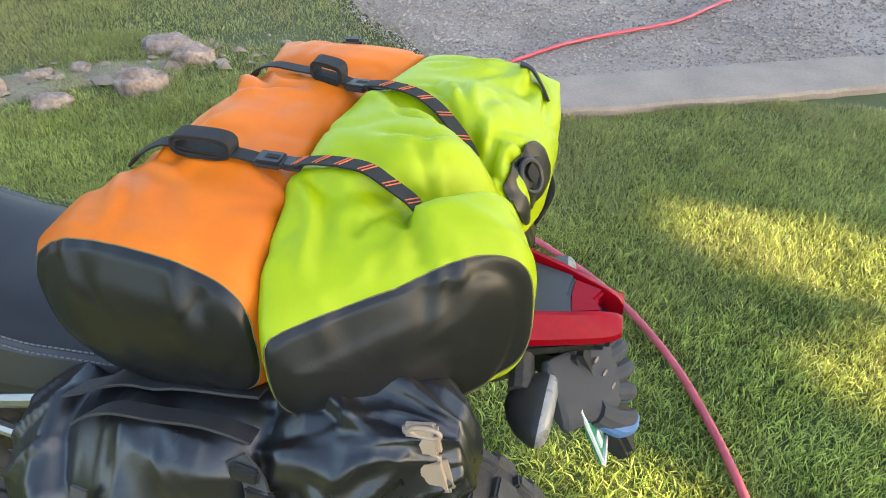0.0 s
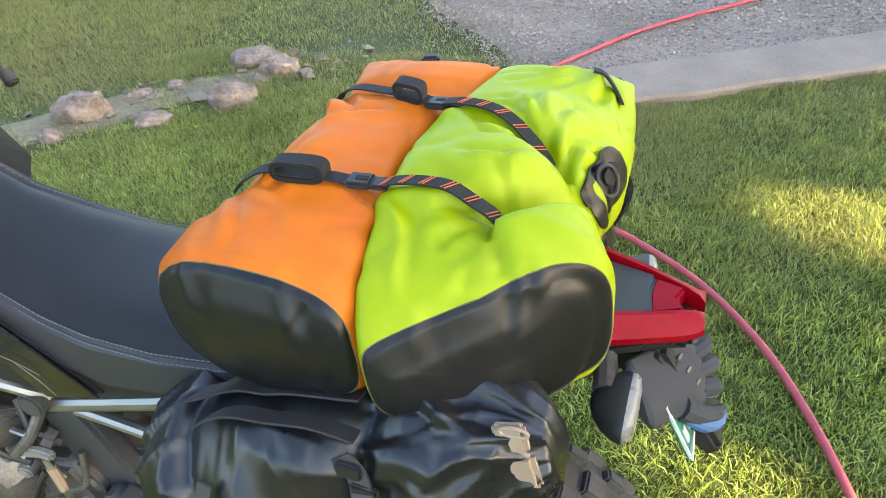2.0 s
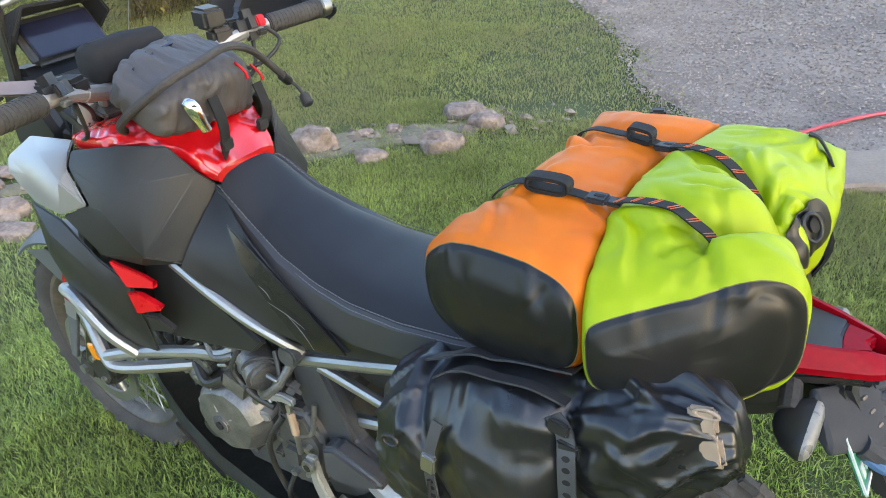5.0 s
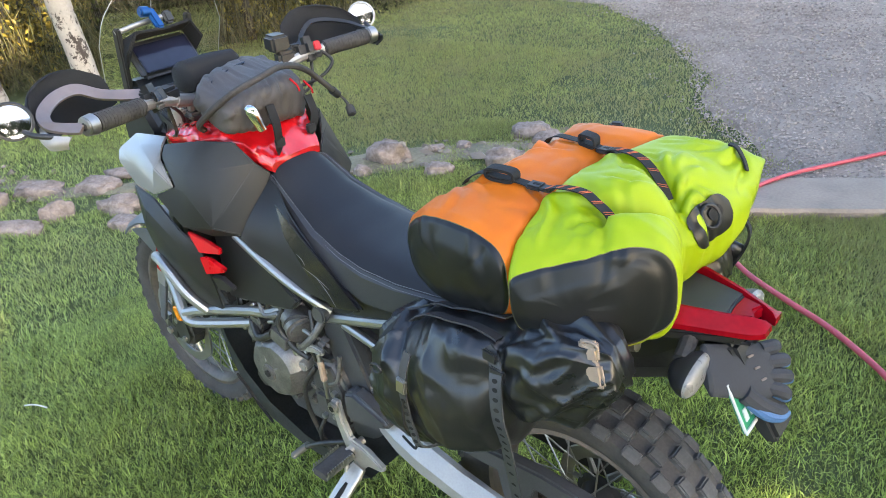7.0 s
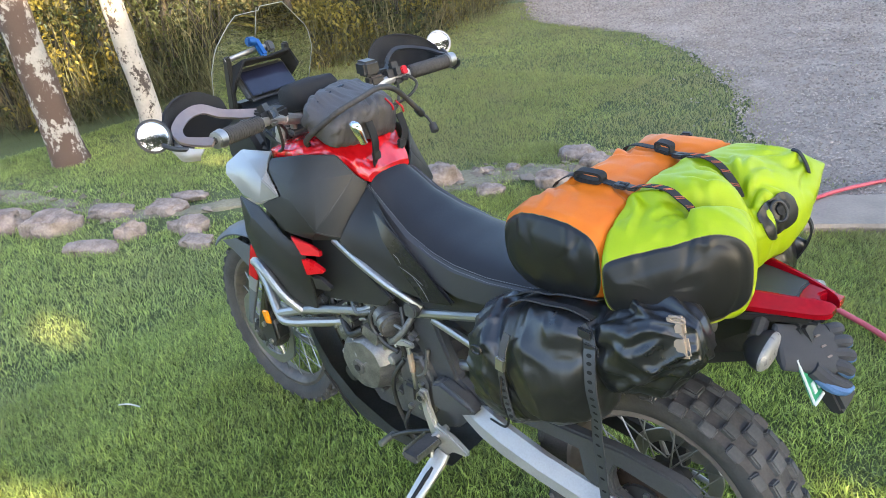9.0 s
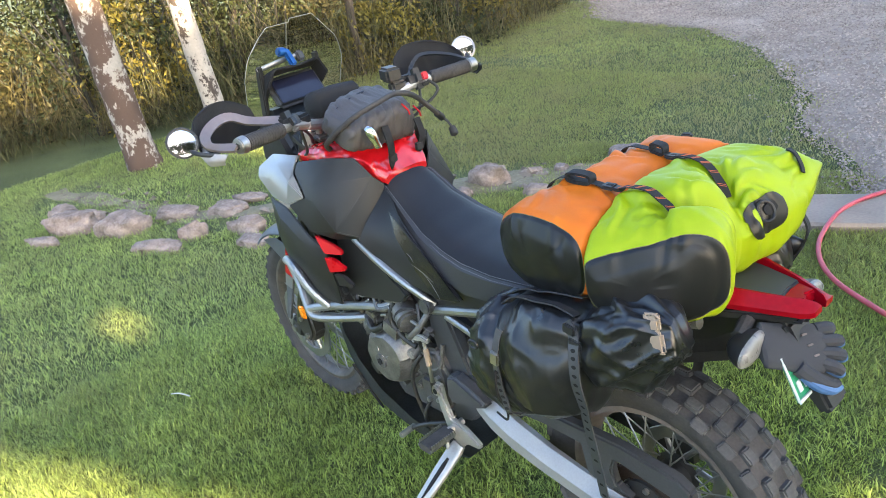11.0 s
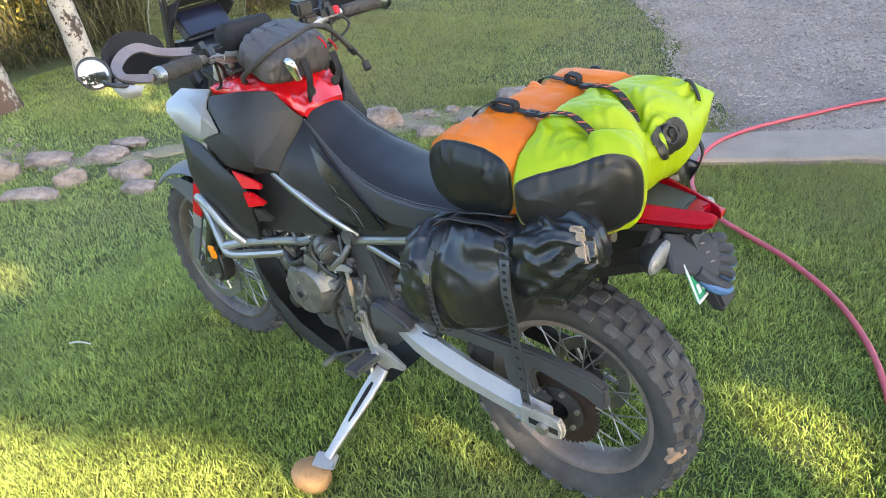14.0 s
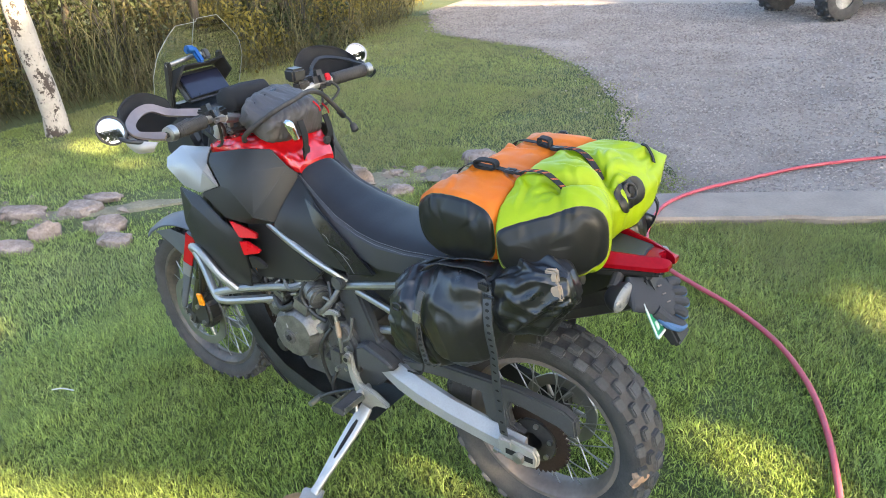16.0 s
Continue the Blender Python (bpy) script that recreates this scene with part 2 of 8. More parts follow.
M_GROUND = ground_mat()
def lawn_mat():
    """Blades with broad patches of olive and of dry straw, and a painted sky sheen far left."""
    m = blade_mat("lawn_grass", (0.212, 0.300, 0.050), (0.345, 0.405, 0.105), 0.22, 2.2)
    nt = m.node_tree
    b = nt.nodes["Principled BSDF"]
    src = b.inputs["Base Color"].links[0].from_socket
    tr = [n for n in nt.nodes if n.type == "BSDF_TRANSLUCENT"][0]
    co = nt.nodes.new("ShaderNodeTexCoord")
    nz = nt.nodes.new("ShaderNodeTexNoise")
    nz.inputs["Scale"].default_value, nz.inputs["Detail"].default_value, nz.inputs["Roughness"].default_value = 0.75, 7, 0.62
    nt.links.new(co.outputs["Object"], nz.inputs["Vector"])
    rp = nt.nodes.new("ShaderNodeMapRange")
    rp.inputs[1].default_value, rp.inputs[2].default_value = 0.46, 0.72
    rp.inputs[4].default_value = 0.6
    nt.links.new(nz.outputs["Fac"], rp.inputs[0])
    # the lawn gets drier towards the drive and the thicket
    sep = nt.nodes.new("ShaderNodeSeparateXYZ")
    nt.links.new(co.outputs["Object"], sep.inputs[0])
    dry = nt.nodes.new("ShaderNodeMapRange")
    dry.inputs[1].default_value, dry.inputs[2].default_value = 0.9, 2.8
    dry.inputs[4].default_value = 0.62
    nt.links.new(sep.outputs["Y"], dry.inputs[0])
    both = nt.nodes.new("ShaderNodeMath")
    both.use_clamp = True
    nt.links.new(rp.outputs[0], both.inputs[0])
    nt.links.new(dry.outputs[0], both.inputs[1])
    mx = nt.nodes.new("ShaderNodeMix")
    mx.data_type = "RGBA"
    mx.inputs[7].default_value = (0.300, 0.280, 0.120, 1)
    nt.links.new(both.outputs[0], mx.inputs[0])
    nt.links.new(src, mx.inputs[6])
    # grazing sky sheen put into the blade colour, paler towards -x
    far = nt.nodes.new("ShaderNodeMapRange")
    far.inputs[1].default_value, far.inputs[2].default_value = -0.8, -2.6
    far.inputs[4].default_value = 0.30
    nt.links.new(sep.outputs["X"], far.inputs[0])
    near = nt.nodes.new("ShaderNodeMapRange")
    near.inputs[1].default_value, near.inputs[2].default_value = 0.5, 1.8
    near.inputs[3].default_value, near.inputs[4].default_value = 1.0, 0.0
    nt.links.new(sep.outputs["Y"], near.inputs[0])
    sheen_mask = nt.nodes.new("ShaderNodeMath")
    sheen_mask.operation = "MULTIPLY"
    nt.links.new(far.outputs[0], sheen_mask.inputs[0])
    nt.links.new(near.outputs[0], sheen_mask.inputs[1])
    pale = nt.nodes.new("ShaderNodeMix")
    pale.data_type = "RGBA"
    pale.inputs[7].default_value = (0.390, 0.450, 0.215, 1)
    nt.links.new(sheen_mask.outputs[0], pale.inputs[0])
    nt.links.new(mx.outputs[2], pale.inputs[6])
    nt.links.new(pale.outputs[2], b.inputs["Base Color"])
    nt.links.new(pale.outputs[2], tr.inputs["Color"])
    return m


M_GRASS = lawn_mat()
M_DRYGRASS = blade_mat("tall_dry_grass", (0.25, 0.195, 0.10), (0.10, 0.115, 0.045), 0.3, 1.6)
M_DIRT = mat("worn_path_dirt", (0.150, 0.140, 0.075), 0.95, vary=0.4, scale=4.0, bump=0.9, fine=45, depth=0.012, tint=(0.27, 0.235, 0.155))
M_TWIGBARK = mat("brown_twig_bark", (0.055, 0.042, 0.030), 0.85, vary=0.35, scale=9, bump=0.4, fine=50)
M_LEAF = blade_mat("shrub_leaves", (0.040, 0.055, 0.018), (0.085, 0.095, 0.032), 0.25, 1.6)
M_OLIVELEAF = blade_mat("olive_leaves", (0.085, 0.080, 0.028), (0.15, 0.125, 0.045), 0.35, 1.6)
M_YLEAF = blade_mat("yellowing_leaves", (0.16, 0.15, 0.03), (0.28, 0.22, 0.04))


def glass_mat(name, tint=(1, 1, 1)):
    m = bpy.data.materials.new(name)
    m.use_nodes = True
    b = m.node_tree.nodes["Principled BSDF"]
    b.inputs["Base Color"].default_value = (*tint, 1)
    b.inputs["Roughness"].default_value = 0.02
    b.inputs["Transmission Weight"].default_value = 1.0
    b.inputs["IOR"].default_value = 1.12
    return m


M_CLEAR = glass_mat("clear_polycarbonate", (0.99, 0.99, 0.98))
M_EDGE = mat("frosted_polycarbonate_edge", (0.30, 0.31, 0.28), 0.3, bump=0)

# ---- mesh helpers ----
def part(name, bm, material, parent=None, label="", smooth=True, angle=35):
    """Link a bmesh as one mesh object, under a thing or a part."""
    me = bpy.data.meshes.new(name)
    bmesh.ops.recalc_face_normals(bm, faces=bm.faces)
    if smooth:
        lim = radians(angle)
        for f in bm.faces:
            f.smooth = True
        for e in bm.edges:
            if len(e.link_faces) == 2 and e.calc_face_angle(0) > lim:
                e.smooth = False
    bm.to_mesh(me)
    bm.free()
    for one in (material if isinstance(material, (list, tuple)) else [material]):
        me.materials.append(one)
    ob = new(name, me)
    if parent:
        ob.parent = parent
    if label:
        ob["label"] = label
    return ob


def thing(name, loc, label, category, group="", kind=""):
    return tagged(new(name), label, category, group, kind) if loc is None else place(tagged(new(name), label, category, group, kind), loc)


def place(ob, loc):
    ob.location = loc
    return ob


def curve_pts(pts, steps=6):
    """Catmull-Rom through the points."""
    p = [Vector(q) for q in pts]
    if len(p) < 3:
        return [p[0].lerp(p[-1], k / steps) for k in range(steps + 1)]
    out = []
    for i in range(len(p) - 1):
        a, b, c, d = p[max(i - 1, 0)], p[i], p[i + 1], p[min(i + 2, len(p) - 1)]
        for k in range(steps):
            t = k / steps
            out.append(0.5 * ((2 * b) + (c - a) * t + (2 * a - 5 * b + 4 * c - d) * t * t + (3 * b - a - 3 * c + d) * t ** 3))
    return out + [p[-1]]


def skin(bm, rings, cap=True, closed=True):
    """Skin rings of points (all of one length) in order."""
    rows = [[bm.verts.new(v) for v in r] for r in rings]
    n = len(rows[0])
    for a, b in zip(rows, rows[1:]):
        for k in range(n if closed else n - 1):
            bm.faces.new((a[k], a[(k + 1) % n], b[(k + 1) % n], b[k]))
    if cap:
        for r in (rows[0], rows[-1]):
            bm.faces.new(r)
    return rows


def tube(bm, pts, r, n=10, steps=6, flat=None, cap=True):
    """A tube along the points; r a number or a list per point; flat: (half width, half thickness, up) for a strap."""
    path = curve_pts(pts, steps) if steps > 1 else [Vector(p) for p in pts]
    count = len(path)
    rr = r if isinstance(r, (list, tuple)) else [r] * 2
    ref, rings = None, []
    for i, p in enumerate(path):
        d = (path[min(i + 1, count - 1)] - path[max(i - 1, 0)]).normalized()
        if flat:
            side = d.cross(Vector(flat[2])).normalized()
            up = side.cross(d)
            w, h = flat[0], flat[1]
            ring = [p + side * w + up * h, p - side * w + up * h, p - side * w - up * h, p + side * w - up * h]
        else:
            if ref is None:
                ref = d.orthogonal().normalized()
            ref = (ref - d * ref.dot(d)).normalized()
            side = d.cross(ref)
            f = i / max(1, count - 1) * (len(rr) - 1)
            k = min(int(f), len(rr) - 2)
            rad = rr[k] + (rr[k + 1] - rr[k]) * (f - k)
            ring = [p + (ref * math.cos(a) + side * math.sin(a)) * rad for a in (2 * math.pi * q / n for q in range(n))]
        rings.append(ring)
    skin(bm, rings, cap)
    return bm


def tubes(*runs):
    bm = bmesh.new()
    for pts, r in runs:
        tube(bm, pts, r)
    return bm


def prism(profile, y0, y1, bevel=0.004, seg=2, axis="y", bm=None):
    """A flat profile (x, z) drawn out between y0 and y1, with its edges rounded."""
    own = bm is None
    b2 = bmesh.new()
    def at(u, v, w):
        return {"y": (u, w, v), "x": (w, u, v), "z": (u, v, w)}[axis]
    lo = [b2.verts.new(at(u, v, y0)) for u, v in profile]
    hi = [b2.verts.new(at(u, v, y1)) for u, v in profile]
    n = len(profile)
    b2.faces.new(lo)
    b2.faces.new(hi[::-1])
    for k in range(n):
        b2.faces.new((lo[k], hi[k], hi[(k + 1) % n], lo[(k + 1) % n]))
    bmesh.ops.recalc_face_normals(b2, faces=b2.faces)
    if bevel:
        bmesh.ops.bevel(b2, geom=list(b2.edges), offset=bevel, segments=seg, affect="EDGES", clamp_overlap=True)
    if own:
        return b2
    join(bm, b2)
    return bm


def join(bm, other):
    me = bpy.data.meshes.new("tmp")
    other.to_mesh(me)
    other.free()
    bm.from_mesh(me)
    bpy.data.meshes.remove(me)
    return bm


def box(centre, size, turn=(0, 0, 0), bevel=0.005, seg=2, bm=None):
    b2 = bmesh.new()
    bmesh.ops.create_cube(b2, size=1.0)
    bmesh.ops.scale(b2, vec=size, verts=b2.verts)
    if bevel:
        bmesh.ops.bevel(b2, geom=list(b2.edges), offset=min(bevel, min(size) * 0.45), segments=seg, affect="EDGES")
    bmesh.ops.transform(b2, matrix=pose(*centre, *turn), verts=b2.verts)
    if bm is None:
        return b2
    return join(bm, b2)


def rod(a, b, r, r2=None, n=14, bm=None, bevel=0.0):
    """A cylinder or cone frustum from a to b."""
    a, b = Vector(a), Vector(b)
    own = bmesh.new()
    bmesh.ops.create_cone(own, cap_ends=True, segments=n, radius1=r, radius2=r if r2 is None else r2, depth=(b - a).length)
    if bevel:
        rim = [e for e in own.edges if abs(abs(e.verts[0].co.z) - (b - a).length / 2) < 1e-6 and abs(e.verts[0].co.z - e.verts[1].co.z) < 1e-6]
        bmesh.ops.bevel(own, geom=rim, offset=bevel, segments=2, affect="EDGES")
    m = Matrix.Translation((a + b) / 2) @ (b - a).to_track_quat("Z", "Y").to_matrix().to_4x4()
    bmesh.ops.transform(own, matrix=m, verts=own.verts)
    return own if bm is None else join(bm, own)


def lathe(profile, centre, n=48, a0=0.0, a1=2 * math.pi, closed_profile=True, bm=None):
    """Profile (radius, y) turned round the y axis through centre."""
    bm = bm or bmesh.new()
    full = abs(a1 - a0 - 2 * math.pi) < 1e-6
    cx, cy, cz = centre
    rows = []
    for k in range(n if full else n + 1):
        a = a0 + (a1 - a0) * k / n
        rows.append([bm.verts.new((cx + r * math.cos(a), cy + y, cz + r * math.sin(a))) for r, y in profile])
    m = len(profile)
    for k in range(n):
        a, b = rows[k], rows[(k + 1) % len(rows)]
        for q in range(m if closed_profile else m - 1):
            bm.faces.new((a[q], a[(q + 1) % m], b[(q + 1) % m], b[q]))
    if not full and closed_profile:
        bm.faces.new(rows[0])
        bm.faces.new(rows[-1][::-1])
    return bm


def shell(verts, faces, thick=0.006, bevel=0.003):
    """A panel from corners and faces, given thickness and softened edges."""
    bm = bmesh.new()
    vs = [bm.verts.new(v) for v in verts]
    for f in faces:
        bm.faces.new([vs[k] for k in f])
    bmesh.ops.recalc_face_normals(bm, faces=bm.faces)
    out = sum((f.normal.y * f.calc_area() for f in bm.faces), 0.0)
    mid = sum((v.co.y for v in bm.verts), 0.0) / len(vs)
    if out * (1 if mid > 0 else -1) < 0:
        bmesh.ops.reverse_faces(bm, faces=bm.faces)
    bmesh.ops.solidify(bm, geom=list(bm.faces), thickness=thick)
    if bevel:
        sharp = [e for e in bm.edges if len(e.link_faces) == 2 and e.calc_face_angle(0) > 0.12]
        bmesh.ops.bevel(bm, geom=sharp, offset=bevel, segments=2, affect="EDGES", clamp_overlap=True)
    return bm


def mirrored(verts):
    return [(x, -y, z) for x, y, z in verts]


def oval(c, ax, bx, n=40, power=2.0):
    """Ring round c with half axes ax and bx (vectors); power above 2 squares it."""
    ring = []
    for k in range(n):
        a = 2 * math.pi * k / n
        ca, sa = math.cos(a), math.sin(a)
        u = math.copysign(abs(ca) ** (2 / power), ca)
        v = math.copysign(abs(sa) ** (2 / power), sa)
        ring.append(Vector(c) + Vector(ax) * u + Vector(bx) * v)
    return ring


def wrinkle(bm, amount, size, stretch=(1, 1, 1), seed=0.0):
    bm.normal_update()
    for v in bm.verts:
        q = Vector((v.co.x * stretch[0], v.co.y * stretch[1], v.co.z * stretch[2])) / size + Vector((seed, seed, seed))
        v.co += v.normal * amount * (noise.noise(q) + 0.5 * noise.noise(q * 2.3))


def lerp_table(table, x):
    """Row of numbers at x from rows (x, ...), smooth."""
    if x <= table[0][0]:
        return list(table[0][1:])
    for a, b in zip(table, table[1:]):
        if x <= b[0]:
            t = (x - a[0]) / (b[0] - a[0])
            return [p + (q - p) * t for p, q in zip(a[1:], b[1:])]
    return list(table[-1][1:])



def panel_grid(rows, thick=0.005, n=6):
    """A smoothly curved moulded panel through a grid of points, with thickness and turned-in rims."""
    fine = [curve_pts(r, n) for r in rows]
    cols = [curve_pts([r[k] for r in fine], n) for k in range(len(fine[0]))]
    bm = bmesh.new()
    skin(bm, cols, cap=False, closed=False)
    bmesh.ops.recalc_face_normals(bm, faces=bm.faces)
    bmesh.ops.solidify(bm, geom=list(bm.faces), thickness=thick)
    return bm


def pinned(bm_points, p):
    """The point p moved onto the surface near it; bm_points: arrays of places and normals."""
    co, no = bm_points
    k = int(((co - np.array(p)) ** 2).sum(1).argmin())
    v, m = Vector(co[k]), Vector(no[k])
    q = Vector(p)
    return q - m * (q - v).dot(m), m
# ---- the ground and what grows on it ----
SOIL = -0.045


def gravel_edge(y):
    """x of the boundary between lawn and gravel drive, at y beyond the kerb."""
    return lerp_table([(2.6, -0.60), (2.95, -0.84), (3.5, -1.30), (4.3, -1.68), (5.1, -2.2), (6.1, -3.15), (6.7, -3.9), (7.4, -5.9), (9.5, -7.6), (14.0, -9.0), (60.0, -30.0)], y)[0]


def kerb_y(x):
    """y of the near edge of the concrete strip."""
    return 2.38 + 0.46 * x


def on_gravel(x, y):
    return y > kerb_y(x) + 0.2 and x > gravel_edge(y) + 0.10 * noise.noise(Vector((x * 2.0, y * 2.0, 0.0)))


def path_track(x, y):
    """How far (0 to 1) the lawn is worn to thin grass and rubble along the row of stones."""
    cy = lerp_table([(-6.5, 0.15), (-4.9, 0.45), (-4.0, 0.75), (-3.0, 1.65), (-2.2, 2.35), (-1.7, 2.75), (-1.0, 3.1)], x)[0]
    if x > -1.1 or x < -7:
        return 0.0
    return max(0.0, 1.0 - abs(y - cy) / 0.55) * min(1.0, max(0.0, (x + 7) / 1.5)) * min(1.0, max(0.0, (-1.1 - x) / 0.5))


def ground_z(x, y):
    lump = 0.03 * noise.noise(Vector((x * 0.9, y * 0.9, 3.0))) if abs(x) < 12 and abs(y) < 12 else 0.0
    return SOIL + lump + 0.02 * path_track(x, y)


def sheet():
    bm = bmesh.new()
    xs = [-400, -120, -40, -18] + [-12 + 0.25 * k for k in range(81)] + [14, 40, 120, 400]
    ys = [-400, -120, -40, -12] + [-6 + 0.25 * k for k in range(73)] + [18, 40, 120, 400]
    rows = [[bm.verts.new((x, y, ground_z(x, y))) for x in xs] for y in ys]
    for a, b in zip(rows, rows[1:]):
        for k in range(len(xs) - 1):
            bm.faces.new((a[k], a[k + 1], b[k + 1], b[k]))
    ob = part("ground", bm, M_GROUND)
    return tagged(ob, "green lawn soil with thatch, worn thin beside the stones", "ground", kind="structure")


sheet()


def worn_path():
    """Bare trodden dirt along the stones, with a ragged edge that dips under the turf."""
    bm = bmesh.new()
    rows = []
    for i in range(121):
        x = -6.4 + 4.55 * i / 120
        cy = lerp_table([(-6.5, 0.15), (-4.9, 0.45), (-4.0, 0.75), (-3.0, 1.65), (-2.2, 2.35), (-1.7, 2.75), (-1.0, 3.1)], x)[0]
        row = []
        for j in range(17):
            t = (j - 8) / 8
            wide = (0.26 if x > -3.2 else 0.12) + 0.20 * noise.noise(Vector((x * 2.2, 3.0 if t < 0 else 9.0, 0)))
            y = cy + t * wide
            up = 0.014 - 0.035 * max(0.0, abs(t) - 0.72) / 0.28 + 0.012 * noise.noise(Vector((x * 6, y * 6, 1.0)))
            row.append(bm.verts.new((x, y, ground_z(x, y) + up)))
        rows.append(row)
    for a, b in zip(rows, rows[1:]):
        for k in range(16):
            bm.faces.new((a[k], a[k + 1], b[k + 1], b[k]))
    tagged(part("path", bm, M_DIRT), "bare trodden dirt path with thin grass", "path", kind="structure")


worn_path()


def gravel_bed():
    """The drive: a sheet just above the soil that follows its edge."""
    bm = bmesh.new()
    ys = [2.2 + 0.15 * k for k in range(60)] + [12, 14, 20, 40, 100]
    rows = []
    for y in ys:
        x0 = gravel_edge(max(y, 2.6)) + 0.15 * noise.noise(Vector((0, y * 1.7, 5.0)))
        xs = [x0 + (14 - x0) * (k / 24) ** 1.6 for k in range(25)]
        rows.append([bm.verts.new((x, max(y, kerb_y(x) + 0.3), -0.016 - 0.05 * max(0.0, 1 - (x - x0) / 0.30) + 0.012 * noise.noise(Vector((x * 1.5, y * 1.5, 9.0))))) for x in xs])
    for a, b in zip(rows, rows[1:]):
        for k in range(24):
            f = (a[k], a[k + 1], b[k + 1], b[k])
            if (f[0].co - f[3].co).length + (f[1].co - f[2].co).length > 1e-4:
                bm.faces.new(f)
    bmesh.ops.remove_doubles(bm, verts=bm.verts, dist=1e-5)
    m = mat("gravel_fines", (0.27, 0.215, 0.170), 0.95, vary=0.3, scale=1.6, bump=0.9, fine=75, depth=0.010, tint=(0.37, 0.305, 0.245))
    tagged(part("road", bm, m), "grey gravel drive of crushed stone", "gravel drive", kind="structure")


gravel_bed()


def scatter_mesh(name, verts, faces, material, label, category):
    me = bpy.data.meshes.new(name)
    me.from_pydata(verts, [], faces)
    me.materials.append(material)
    return tagged(new(name, me), label, category, kind="stuff")


def gravel_stones():
    rng = np.random.default_rng(4)
    verts, faces = [], []
    base = np.array([(1, 0, 0), (-1, 0, 0), (0, 1, 0), (0, -1, 0), (0, 0, 1), (0, 0, -1)], float)
    tri = [(0, 2, 4), (2, 1, 4), (1, 3, 4), (3, 0, 4), (2, 0, 5), (1, 2, 5), (3, 1, 5), (0, 3, 5)]
    for _ in range(150000):
        y = 2.3 + 8.0 * rng.random() ** 1.9
        x = rng.uniform(-7.5, 4.0)
        if not on_gravel(x, y):
            if not y > kerb_y(x) + 0.2 or rng.random() > 0.16 * math.exp(-max(0.0, gravel_edge(y) - x) / 0.12):
                continue
        s = rng.uniform(0.0038, 0.0092) * (1 + 0.14 * (y - 2.3))
        t = rng.uniform(0, 6.28)
        p = base * (s * rng.uniform(0.7, 1.4), s * rng.uniform(0.7, 1.3), s * rng.uniform(0.5, 0.9))
        p += rng.normal(0, s * 0.16, p.shape)
        c, d = math.cos(t), math.sin(t)
        k = len(verts)
        verts += [(x + q[0] * c - q[1] * d, y + q[0] * d + q[1] * c, -0.010 + q[2] * 0.9) for q in p]
        faces += [(a + k, b + k, e + k) for a, b, e in tri]
    scatter_mesh("gravel", verts, faces, M_GRAVEL, "loose grey and tan crushed stone on the drive", "gravel")


gravel_stones()


def kerb():
    """Concrete edging strip: four long slabs end to end, slightly uneven."""
    strip = tagged(new("pavement"), "weathered pale concrete edging strip between lawn and gravel", "kerb", kind="structure")
    ends = [-0.93, 3.4, 7.0]
    for n, (a, b) in enumerate(zip(ends, ends[1:])):
        bm = bmesh.new()
        nx = 60
        rows = []
        for i in range(nx + 1):
            x = a + 0.004 + (b - a - 0.008) * i / nx
            y0 = kerb_y(x)
            w = 0.36 if x > -0.6 else 0.36 - 0.3 * (-0.6 - x)
            wob = 0.022 * noise.noise(Vector((x * 4, 1.0, n))) + 0.01 * noise.noise(Vector((x * 15, 1.0, n)))
            top = 0.012 + 0.004 * noise.noise(Vector((x * 3, 7.0, n)))
            prof = [(y0 + wob, -0.10), (y0 + wob, top - 0.014), (y0 + wob + 0.012, top), (y0 + w * 0.5, top + 0.004), (y0 + w - 0.012, top), (y0 + w, top - 0.014), (y0 + w, -0.10)]
            rows.append([(x - 0.4 * (y - y0), y, z) for y, z in prof])
        skin(bm, rows)
        part("slab", bm, M_CONCRETE, strip)


kerb()


